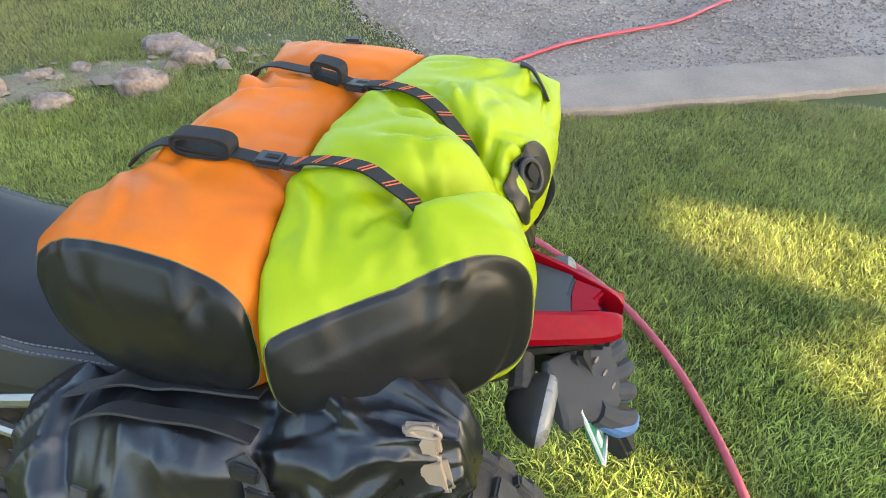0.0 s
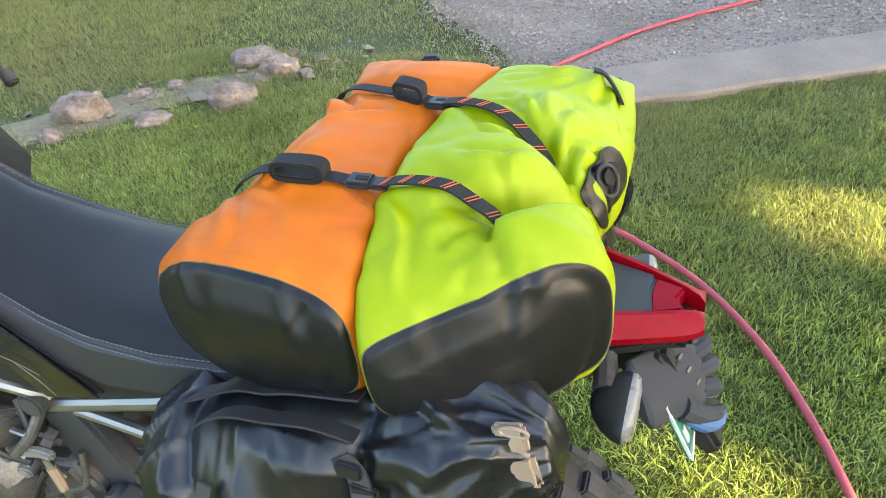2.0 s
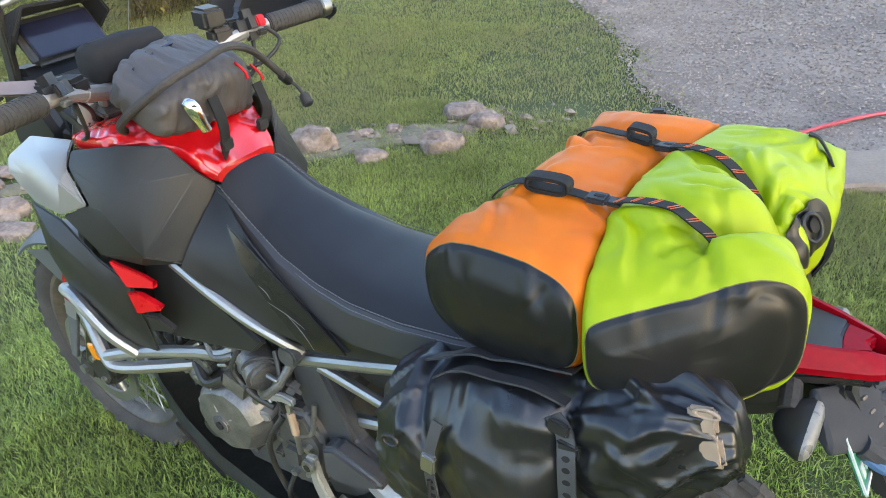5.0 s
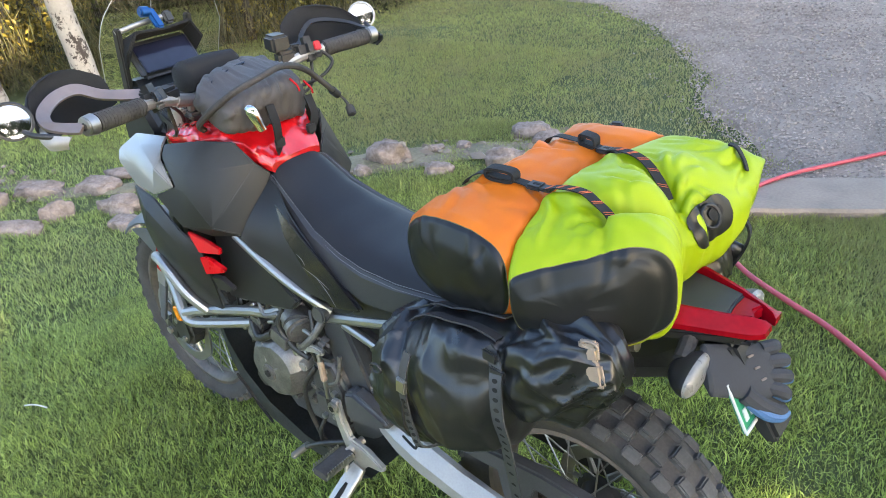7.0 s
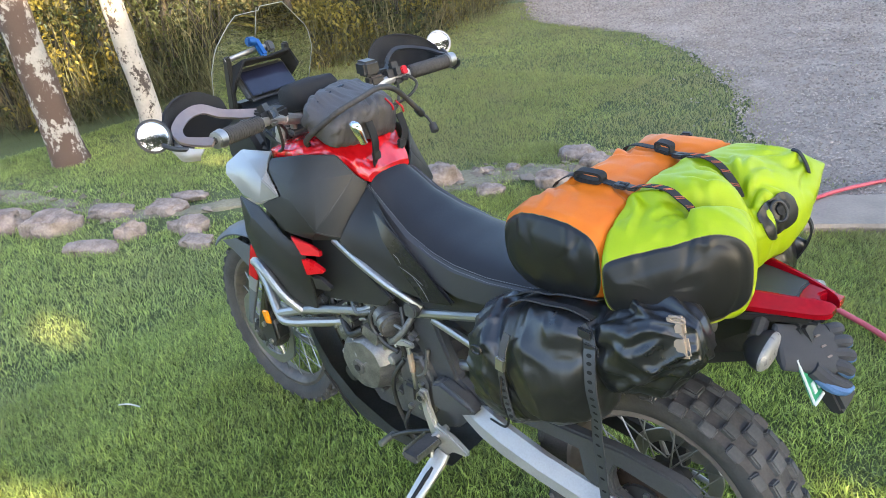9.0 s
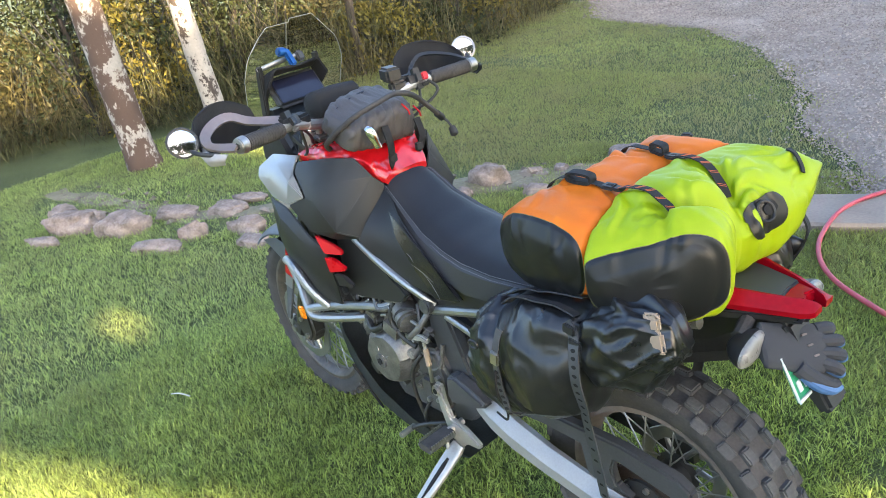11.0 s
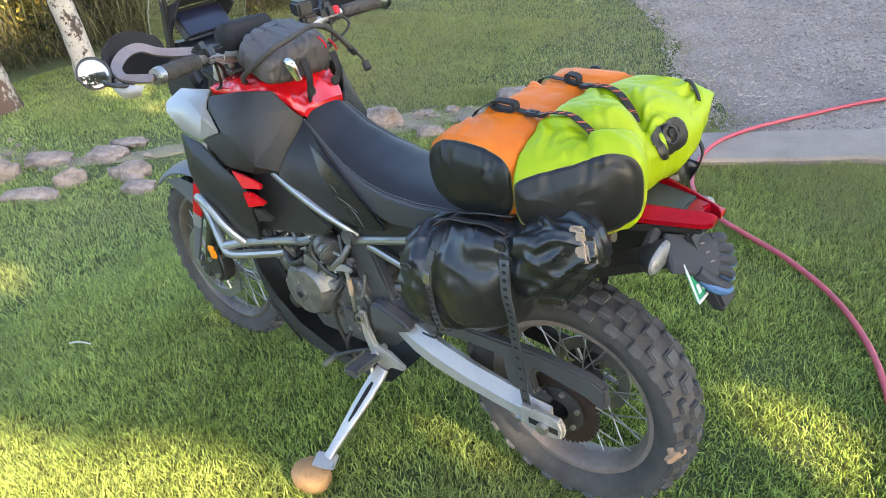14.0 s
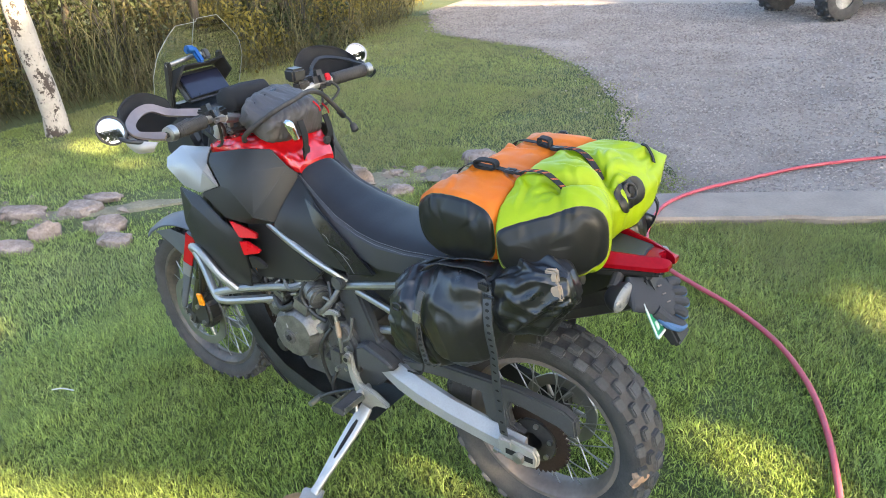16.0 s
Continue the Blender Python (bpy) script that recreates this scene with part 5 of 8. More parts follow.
part("lever_tip", rod((-0.765, -0.185, 0.235), (-0.765, -0.245, 0.235), 0.010, n=14, bevel=0.003), M_STEEL, bike)

# skid plate: a bent tray under the engine
bm = bmesh.new()
rows = []
for x, zt, zb, w in [(-1.20, 0.500, 0.455, 0.12), (-1.165, 0.480, 0.380, 0.135), (-1.12, 0.430, 0.285, 0.15), (-1.05, 0.355, 0.205, 0.16), (-0.95, 0.285, 0.165, 0.165), (-0.80, 0.230, 0.152, 0.165), (-0.60, 0.205, 0.15, 0.155)]:
    rows.append([(x, -w, zt), (x, -w - 0.004, (zt + zb) / 2), (x, -w + 0.03, zb), (x, w - 0.03, zb), (x, w + 0.004, (zt + zb) / 2), (x, w, zt)])
skin(bm, rows, cap=False, closed=False)
bmesh.ops.solidify(bm, geom=list(bm.faces), thickness=0.006)
part("skid_plate", bm, M_SKID, bike, "dark grey skid plate, scuffed")
for x, z in ((-1.09, 0.33), (-1.06, 0.30), (-1.02, 0.26)):
    part("skid_slot", prism([(x, z), (x + 0.055, z - 0.045), (x + 0.06, z - 0.055), (x + 0.005, z - 0.012)], -0.170, -0.163, 0.0), M_HOLE, bike)

# side stand, foot pegs
stand = part("stand_bracket", prism([(-0.634, 0.442), (-0.607, 0.444), (-0.602, 0.385), (-0.585, 0.335), (-0.53, 0.322), (-0.475, 0.288), (-0.482, 0.274), (-0.535, 0.268), (-0.56, 0.242), (-0.59, 0.262), (-0.612, 0.300), (-0.628, 0.36)], -0.178, -0.160, 0.005), M_ALU, bike, "silver side stand bracket")
part("bracket_bolt", rod((-0.620, -0.176, 0.424), (-0.620, -0.188, 0.424), 0.017, n=20, bevel=0.003), M_STEEL, stand)
part("bolt_socket", rod((-0.620, -0.187, 0.424), (-0.620, -0.1895, 0.424), 0.009, n=6), M_HOLE, stand)
top, toe = Vector((-0.565, -0.180, 0.258)), Vector((-0.628, -0.405, 0.048))
bm = bmesh.new()
d = (toe - top).normalized()
across = d.cross(Vector((0.2, -0.7, 0.7))).normalized()
deep = d.cross(across).normalized()
rows = []
for t, w, h in [(0.0, 0.020, 0.010), (0.08, 0.024, 0.011), (0.3, 0.024, 0.010), (0.6, 0.019, 0.010), (0.9, 0.013, 0.010), (1.0, 0.015, 0.011)]:
    rows.append(oval(top + d * (toe - top).length * t, across * w, deep * h, 16, 4))
skin(bm, rows)
leg = part("stand_leg", bm, M_ALU, bike, "silver side stand leg with a slot")
for o in (-1, 1):
    bm = bmesh.new()
    L = (toe - top).length
    skin(bm, [oval(top + d * L * t + deep * o * 0.0105, across * w, deep * 0.002, 12, 3) for t, w in ((0.16, 0.004), (0.24, 0.007), (0.46, 0.006), (0.60, 0.003))])
    part("leg_slot", bm, M_HOLE, leg)
part("stand_foot", box(toe + Vector((-0.004, -0.01, -0.008)), (0.075, 0.055, 0.012), (12, 0, 20), 0.005), M_ALU, leg)
part("stand_spring", tubes(([(-0.60, -0.19, 0.30), (-0.585, -0.215, 0.22), (-0.60, -0.25, 0.17)], 0.006)), M_STEEL, bike)
for s in (-1, 1):
    bm = bmesh.new()
    skin(bm, [oval((-0.585, s * y, 0.303), (0.026, 0, 0), (0, 0, 0.012), 20, 4) for y in (0.190, 0.205, 0.275, 0.286)])
    peg = part("foot_peg", bm, M_RUBBER, bike, "black rubber foot peg with a toothed steel rim")
    part("peg_bracket", tubes(([(-0.58, s * 0.14, 0.31), (-0.585, s * 0.195, 0.305)], 0.011)), M_ALU, peg)
    for dx in (-0.027, 0.027):
        comb = [(s * 0.192, 0.300), (s * 0.192, 0.307)]
        for k in range(11):
            y = 0.196 + 0.008 * k
            comb += [(s * y, 0.307), (s * (y + 0.001), 0.319), (s * (y + 0.0045), 0.319), (s * (y + 0.0055), 0.307)]
        comb += [(s * 0.286, 0.307), (s * 0.286, 0.300)]
        part("toothed_rim", prism(comb, -0.585 + dx - 0.0022, -0.585 + dx + 0.0022, 0.0, axis="x"), M_STEEL, peg, smooth=False)

# fork, front brake, fender
head = Vector((-1.135, 0, 1.10))
for s in (-1, 1):
    a, b = Vector((FRONT[0] + 0.02, s * 0.098, 0.315)), Vector((head.x, s * 0.098, head.z))
    lower = part("fork_tube", tubes(([a, a.lerp(b, 0.35)], 0.023)), M_GOLD, bike)
    part("fork_upper", tubes(([a.lerp(b, 0.33), b], 0.028)), M_DARK, bike)
    part("axle_clamp", box((FRONT[0] + 0.01, s * 0.098, 0.305), (0.075, 0.045, 0.075), (0, 27, 0), 0.012, 3), M_DARK, lower)
    part("front_axle", rod((FRONT[0], s * 0.115, 0.300), (FRONT[0], s * 0.130, 0.300), 0.014, n=6), M_STEEL, lower)
    off = Vector((-0.040, s * 0.028, 0.016))
    p0, p1 = a.lerp(b, 0.02) + off, a.lerp(b, 0.46) + off
    bm = bmesh.new()
    along = (p1 - p0).normalized()
    skin(bm, [oval(p0 + (p1 - p0) * t, Vector((w, 0, -0.3 * w)), Vector((0, s * 0.006, 0)), 14, 4) for t, w in ((0, 0.012), (0.15, 0.014), (0.45, 0.020), (0.75, 0.026), (1.0, 0.024))])
    fg = part("fork_guard", bm, M_FENDER, bike, "grey fork guard with red and silver stickers")
    for t0, t1, mt, w0, w1, nm in ((0.62, 0.98, M_RED, 0.024, 0.026, "red_sticker"), (0.46, 0.615, M_SILVER, 0.020, 0.0235, "silver_sticker")):
        bm = bmesh.new()
        skin(bm, [oval(p0 + (p1 - p0) * t + Vector((0, s * 0.004, 0)), Vector((w, 0, -0.3 * w)), Vector((0, s * 0.004, 0)), 14, 4) for t, w in ((t0, w0), (t1, w1))])
        part(nm, bm, mt, fg)
    cal = part("brake_caliper", prism([(-1.50, 0.365), (-1.455, 0.415), (-1.41, 0.385), (-1.405, 0.31), (-1.44, 0.265), (-1.49, 0.275), (-1.515, 0.32)], s * 0.062, s * 0.125, 0.012, 3), M_DARK, bike)
    for x, z in ((-1.47, 0.365), (-1.45, 0.30)):
        part("caliper_bolt", rod((x, s * 0.12, z), (x, s * 0.133, z), 0.010, n=8), M_STEEL, cal)
    part("brake_hose", tubes(([(-1.45, s * 0.11, 0.40), (-1.40, s * 0.13, 0.50), (-1.36, s * 0.12, 0.65), (-1.25, s * 0.11, 0.85)], 0.006)), M_DARK, bike)
    part("reflector", box((-1.415, s * 0.140, 0.418), (0.034, 0.010, 0.052), (0, -12, 0), 0.004), M_AMBER, bike, "amber reflector")
    part("reflector_stay", rod((-1.43, s * 0.10, 0.425), (-1.415, s * 0.138, 0.418), 0.008), M_DARK, bike)
part("fork_clamp", box((-1.14, 0, 1.085), (0.09, 0.26, 0.035), (0, 27, 0), 0.01, 3), M_DARK, bike)
part("fork_clamp_low", box((-1.24, 0, 0.885), (0.09, 0.26, 0.035), (0, 27, 0), 0.01, 3), M_DARK, bike)
for s in (-1, 1):
    part("fork_cap", rod((-1.128, s * 0.098, 1.10), (-1.112, s * 0.098, 1.135), 0.024, 0.021, 20, bevel=0.003), M_CHROME, bike)
    part("cap_ring", rod((-1.132, s * 0.098, 1.095), (-1.126, s * 0.098, 1.108), 0.029, n=20), M_DARK, bike)
fc = (FRONT[0], 0, FRONT[2])
fender = part("front_fender", lathe([(0.372, -0.072), (0.388, -0.055), (0.398, -0.02), (0.400, 0.0), (0.398, 0.02), (0.388, 0.055), (0.372, 0.072), (0.366, 0.070), (0.382, 0.053), (0.391, 0.0), (0.382, -0.053), (0.366, -0.070)], fc, 30, radians(42), radians(130)), M_FENDER, bike, "grey plastic front fender")
for s in (-1, 1):
    part("fender_side", shell([(x, s * y, z) for x, y, z in [(-1.72, 0.073, 0.62), (-1.60, 0.080, 0.655), (-1.45, 0.085, 0.64), (-1.40, 0.090, 0.56), (-1.47, 0.092, 0.50), (-1.54, 0.085, 0.55), (-1.66, 0.076, 0.60)]], [(0, 1, 5, 6), (1, 2, 3, 4), (1, 4, 5)], 0.004, 0.002), M_FENDER, fender)

# bodywork
for s in (-1, 1):
    L = (lambda pts, s=s: [(x, s * abs(y) if y else 0.0, z) for x, y, z in pts])
    tank = part("tank_panel", shell(L([(-1.083, 0.185, 1.056), (-1.078, 0.205, 1.030), (-1.018, 0.222, 0.965), (-1.101, 0.238, 0.934), (-1.006, 0.240, 0.867), (-0.838, 0.168, 0.849), (-0.876, 0.232, 0.888), (-0.822, 0.106, 1.018),
                                       (-0.851, 0.135, 1.078), (-0.947, 0.168, 1.078), (-0.967, 0.220, 1.009), (-0.968, 0.229, 0.968), (-0.808, 0.080, 0.986), (-0.930, 0.205, 0.842), (-0.820, 0.128, 0.905), (-0.893, 0.186, 1.019)]),
                                    [(0, 9, 10, 1), (9, 8, 15, 10), (8, 7, 15), (1, 10, 11, 2), (10, 15, 6, 11), (15, 7, 6), (2, 11, 4, 3), (11, 6, 4), (7, 12, 14, 6), (14, 5, 6), (4, 6, 13), (6, 5, 13)], 0.006, 0.006), M_PLASTIC, bike, "matte black faceted plastic tank side panel", angle=50)
    part("silver_panel", shell(L([(-1.298, 0.205, 1.020), (-1.264, 0.160, 1.054), (-1.096, 0.166, 1.070), (-1.086, 0.187, 1.056), (-1.081, 0.208, 1.030), (-1.021, 0.226, 0.966), (-1.103, 0.241, 0.936), (-1.188, 0.238, 0.946), (-1.200, 0.230, 1.002), (-1.075, 0.234, 1.010), (-1.17, 0.205, 1.048), (-1.285, 0.222, 0.992)]),
                                [(0, 1, 10, 8), (1, 2, 3, 10), (3, 4, 9, 10), (8, 10, 9), (4, 5, 9), (5, 6, 9), (6, 7, 8, 9), (0, 8, 11), (8, 7, 11)], 0.006, 0.005), M_SILVER, bike, "silver painted fairing panel", angle=40)
    wing = part("lower_fairing", shell(L([(-1.236, 0.222, 0.934), (-1.110, 0.238, 0.924), (-1.012, 0.244, 0.858), (-0.938, 0.240, 0.818), (-0.945, 0.236, 0.780), (-0.955, 0.222, 0.690), (-1.010, 0.190, 0.585), (-1.130, 0.205, 0.600), (-1.237, 0.215, 0.712), (-1.262, 0.218, 0.800), (-1.130, 0.262, 0.895), (-0.985, 0.262, 0.806), (-0.995, 0.240, 0.700)]),
                                      [(0, 1, 10), (0, 10, 9), (1, 2, 11, 10), (2, 3, 11), (9, 10, 11, 8), (3, 4, 11), (4, 5, 12, 11), (8, 11, 12, 7), (5, 6, 12), (6, 7, 12)], 0.006, 0.005), M_PLASTIC, bike, "matte black faceted plastic lower fairing", angle=40)
    for pts, mt, lab in (([(-0.984, 0.243, 0.860), (-0.915, 0.228, 0.838), (-0.888, 0.222, 0.824), (-0.893, 0.222, 0.808), (-0.945, 0.247, 0.812)], M_RED, "glossy red fin"),
                         ([(-0.952, 0.246, 0.797), (-0.922, 0.238, 0.795), (-0.885, 0.224, 0.766), (-0.892, 0.224, 0.757), (-0.942, 0.246, 0.750)], M_RED, "glossy red fin"),
                         ([(-0.935, 0.236, 0.742), (-0.905, 0.228, 0.738), (-0.880, 0.216, 0.708), (-0.888, 0.216, 0.698), (-0.935, 0.230, 0.700)], M_PLASTIC, "")):
        part("fin", shell(L(pts), [tuple(range(5))], 0.014, 0.002), mt, wing, lab, angle=30)
    side = part("side_panel", panel_grid([L([(-0.806, 0.076, 0.985), (-0.72, 0.120, 0.922), (-0.62, 0.140, 0.852), (-0.478, 0.146, 0.742)]),
                                         L([(-0.822, 0.154, 0.905), (-0.76, 0.157, 0.852), (-0.66, 0.152, 0.800), (-0.50, 0.149, 0.736)]),
                                         L([(-0.840, 0.186, 0.850), (-0.79, 0.166, 0.795), (-0.68, 0.150, 0.734), (-0.515, 0.147, 0.722)])]), M_PLASTIC, bike, "matte black plastic side panel", angle=70)
    if s > 0:
        side.scale = (1, 0.78, 0.985)
        continue
    part("gloss_insert", shell(L([(-0.742, 0.134, 0.940), (-0.698, 0.158, 0.876), (-0.640, 0.161, 0.800), (-0.576, 0.159, 0.724), (-0.478, 0.155, 0.740), (-0.562, 0.154, 0.818), (-0.650, 0.150, 0.888)]), [(0, 1, 6), (1, 2, 5, 6), (2, 3, 4, 5)], 0.004, 0.0015), M_GLOSSBLK, side, "scratched gloss black insert")
    # pale lines: scratches that also stand in for the sky's reflected streak
    for p0, p1 in (((-0.598, s * 0.1645, 0.800), (-0.548, s * 0.1630, 0.735)), ((-0.640, s * 0.1650, 0.815), (-0.560, s * 0.1630, 0.778)), ((-0.655, s * 0.1640, 0.846), (-0.632, s * 0.1640, 0.822))):
        part("scratch", tubes(([p0, Vector(p0).lerp(Vector(p1), 0.5) + Vector((0.004, 0, 0.002)), p1], [0.0004, 0.0009, 0.0004])), M_THREAD, side, "pale scratch and painted reflection streak")
COVER = [(-1.13, 0.140, 1.055, 0.012), (-1.11, 0.160, 1.058, 0.026), (-1.0, 0.160, 1.064, 0.042), (-0.92, 0.138, 1.060, 0.044), (-0.86, 0.106, 1.036, 0.038), (-0.82, 0.086, 1.008, 0.030), (-0.805, 0.076, 0.996, 0.016)]
bm = bmesh.new()
rings = []
for k in range(53):
    x = -1.13 + 0.00625 * k
    w, zc, h = lerp_table(COVER, x)
    rings.append(oval((x, 0, zc), (0, w, 0), (0, 0, h), 64, 3.2))
skin(bm, rings)
wrinkle(bm, 0.007, 0.035, seed=2.0)
wrinkle(bm, 0.003, 0.012, (1.0, 0.5, 1.0), seed=6.0)
part("tank_cover", bm, M_REDCOVER, bike, "glossy creased red tank cover")
part("inner_tank", prism([(-1.14, 1.03), (-0.92, 1.02), (-0.84, 0.94), (-0.70, 0.82), (-0.66, 0.76), (-0.90, 0.78), (-1.12, 0.80)], -0.118, 0.118, 0.02), M_DARK, bike)
part("radiator", box((-1.13, 0, 0.78), (0.05, 0.34, 0.34), (0, -10, 0), 0.01), M_DARK, bike)
part("headlight_body", prism([(-1.42, 1.16), (-1.30, 1.17), (-1.22, 1.05), (-1.24, 0.92), (-1.36, 0.90), (-1.44, 1.00)], -0.12, 0.12, 0.03, 3), M_PLASTIC, bike)

# seat: a padded loft with darker top and a stitched edge
SEAT = [(-0.835, 0.990, 0.066, 0.975, 0.070), (-0.80, 0.994, 0.080, 0.955, 0.086), (-0.72, 0.935, 0.090, 0.885, 0.112), (-0.64, 0.896, 0.108, 0.830, 0.138), (-0.55, 0.868, 0.122, 0.788, 0.142), (-0.47, 0.856, 0.132, 0.760, 0.144),
        (-0.36, 0.852, 0.138, 0.768, 0.146), (-0.25, 0.858, 0.138, 0.785, 0.145), (-0.10, 0.872, 0.130, 0.805, 0.138), (0.06, 0.882, 0.115, 0.82, 0.13), (0.14, 0.884, 0.105, 0.84, 0.115)]
bm_top, bm_side = bmesh.new(), bmesh.new()
xs = [-0.835 + 0.975 * k / 60 for k in range(61)]
trow, srow, seam_pts = [], [], {-1: [], 1: []}
for x in xs:
    zt, w, zb, wb = lerp_table(SEAT, x)
    n = 14
    trow.append([(x, w * (-1 + 2 * k / n), zt + 0.008 * (1 - abs(-1 + 2 * k / n) ** 2.5) - 0.018 * abs(-1 + 2 * k / n) ** 6) for k in range(n + 1)])
    for s in (-1, 1):
        seam_pts[s].append((x, s * (w + 0.003), zt - 0.013))
    srow.append([(x, -w, zt - 0.018), (x, -w - 0.3 * (wb - w) - 0.006, zt - 0.3 * (zt - zb)), (x, -w - 0.75 * (wb - w) - 0.003, zt - 0.7 * (zt - zb)), (x, -wb, zb), (x, -wb + 0.02, zb - 0.004), (x, wb - 0.02, zb - 0.004), (x, wb, zb),
                 (x, w + 0.75 * (wb - w) + 0.003, zt - 0.7 * (zt - zb)), (x, w + 0.3 * (wb - w) + 0.006, zt - 0.3 * (zt - zb)), (x, w, zt - 0.018)])
skin(bm_top, trow, cap=False, closed=False)
skin(bm_side, srow, cap=True, closed=True)
seat = part("seat", bm_side, M_SEATSIDE, bike, "long black vinyl seat with grey double stitching")
part("seat_top", bm_top, M_SEAT, seat)
for s in (-1, 1):
    for dy, dz in ((0.0, 0.002), (0.004, -0.008)):
        bm = bmesh.new()
        pts = [Vector((x, y + s * dy, z + dz)) for x, y, z in seam_pts[s]]
        dense = curve_pts(pts[1:48], 4)
        for k in range(0, len(dense) - 2, 2):
            q = dense[k].lerp(dense[k + 2], 0.68)
            rod(dense[k], q, 0.0011, n=5, bm=bm)
        part("stitching", bm, M_THREAD, seat)

# crash bars
for s in (-1, 1):
    bar = part("crash_bar", tubes(([(-1.285, s * 0.195, 0.682), (-1.235, s * 0.205, 0.625), (-1.170, s * 0.228, 0.550), (-1.135, s * 0.225, 0.530), (-1.05, s * 0.185, 0.533), (-0.955, s * 0.135, 0.540)], 0.0150),
                                  ([(-1.285, s * 0.195, 0.682), (-1.262, s * 0.215, 0.703), (-1.215, s * 0.226, 0.708), (-1.180, s * 0.230, 0.690), (-1.120, s * 0.226, 0.630), (-1.070, s * 0.205, 0.578)], 0.0150),
                                  ([(-1.165, s * 0.227, 0.553), (-1.07, s * 0.200, 0.578), (-0.92, s * 0.165, 0.605), (-0.83, s * 0.15, 0.622), (-0.80, s * 0.12, 0.655)], 0.0150)), M_STEEL, bike, "brushed steel crash bar")
    part("bar_plug", rod((-0.955, s * 0.135, 0.540), (-0.940, s * 0.128, 0.542), 0.018), M_STEEL, bar)

# handlebar and its fittings
hb = tubes(([(-0.918, -0.405, 1.198), (-0.965, -0.25, 1.190), (-1.000, -0.17, 1.172), (-1.050, -0.09, 1.145), (-1.075, -0.03, 1.140), (-1.075, 0.03, 1.140), (-1.050, 0.09, 1.145), (-1.000, 0.17, 1.172), (-0.965, 0.25, 1.190), (-0.918, 0.405, 1.198)], 0.0135))
bars = part("handlebar", hb, M_ALU, bike, "silver tapered handlebar")
for s in (-1, 1):
    part("bar_riser", box((-1.085, s * 0.045, 1.125), (0.045, 0.035, 0.075), (0, 10, 0), 0.006), M_DARK, bars)
    a, b = Vector((-0.958, s * 0.270, 1.191)), Vector((-0.919, s * 0.400, 1.198))
    bm = rod(a, b, 0.0205, n=20, bevel=0.003)
    for k in range(14):
        c = a.lerp(b, (k + 0.6) / 15)
        part("grip_rib", rod(c, c + (b - a).normalized() * 0.004, 0.0216, n=18), M_RUBBER, bars)
    part("grip", bm, M_RUBBER, bars, "black ribbed rubber grip")
    part("bar_end", rod(b, b + (b - a).normalized() * 0.026, 0.0235, 0.0205, 20, bevel=0.003), M_STEEL, bars)
    part("bar_end_bolt", rod(b + (b - a).normalized() * 0.025, b + (b - a).normalized() * 0.0275, 0.009, n=6), M_DARK, bars)
    sw = part("switch_housing", box((-0.975, s * 0.232, 1.198), (0.062, 0.060, 0.064), (0, -20, s * -16), 0.020, 4), M_DARK, bars)
    part("kill_switch" if s > 0 else "indicator_switch", box((-0.943, s * 0.238, 1.208), (0.012, 0.020, 0.024), (0, -25, s * -16), 0.003), M_RED if s > 0 else M_GLOSSBLK, sw, "red kill switch" if s > 0 else "")
    part("start_button", box((-0.942, s * 0.236, 1.184), (0.012, 0.022, 0.012), (0, 10, s * -16), 0.003), M_STEEL if s < 0 else M_DARK, sw)
    part("lever_perch", box((-1.010, s * 0.180, 1.188), (0.05, 0.05, 0.035), (0, 0, s * -20), 0.008), M_DARK, bars)
    part("lever", tubes(([(-1.025, s * 0.185, 1.185), (-1.040, s * 0.250, 1.185), (-1.020, s * 0.330, 1.182), (-0.985, s * 0.415, 1.180)], [0.010, 0.008, 0.007, 0.008])), M_DARK, bars, "black lever")
    bm = bmesh.new()
    loop = [(-0.908, s * 0.430, 1.198), (-0.950, s * 0.452, 1.200), (-1.000, s * 0.462, 1.204), (-1.045, s * 0.445, 1.220), (-1.082, s * 0.395, 1.236), (-1.092, s * 0.345, 1.238), (-1.082, s * 0.302, 1.216), (-1.050, s * 0.270, 1.208), (-1.020, s * 0.225, 1.200)]
    tube(bm, loop, 0, steps=7, flat=(0.0135 if s < 0 else 0.006, 0.0035, (0.75, 0, 0.65)))
    bmesh.ops.bevel(bm, geom=[e for e in bm.edges if e.calc_face_angle(0) > 1.0], offset=0.002, segments=2, affect="EDGES", clamp_overlap=True)
    part("guard_bar", bm, M_GUARDBAR if s < 0 else M_PLASTIC, bars, "brownish anodised hand guard bar" if s < 0 else "black hand guard bar")
    part("guard_clamp", box((-1.018, s * 0.222, 1.198), (0.030, 0.030, 0.026), (0, 0, s * -20), 0.005), M_DARK, bars)
    shield = part("hand_guard", panel_grid([[(x, s * y, z) for x, y, z in row] for row in (
        [(-0.915, 0.455, 1.188), (-0.965, 0.476, 1.192), (-1.030, 0.466, 1.198)],
        [(-0.925, 0.462, 1.172), (-0.970, 0.488, 1.174), (-1.040, 0.476, 1.178)],
        [(-0.945, 0.456, 1.156), (-0.985, 0.478, 1.154), (-1.045, 0.464, 1.156)])], 0.004, 4), M_GUARD if s < 0 else M_PLASTIC, bars, "pale grey hand guard shell" if s < 0 else "black hand guard shell", angle=60)
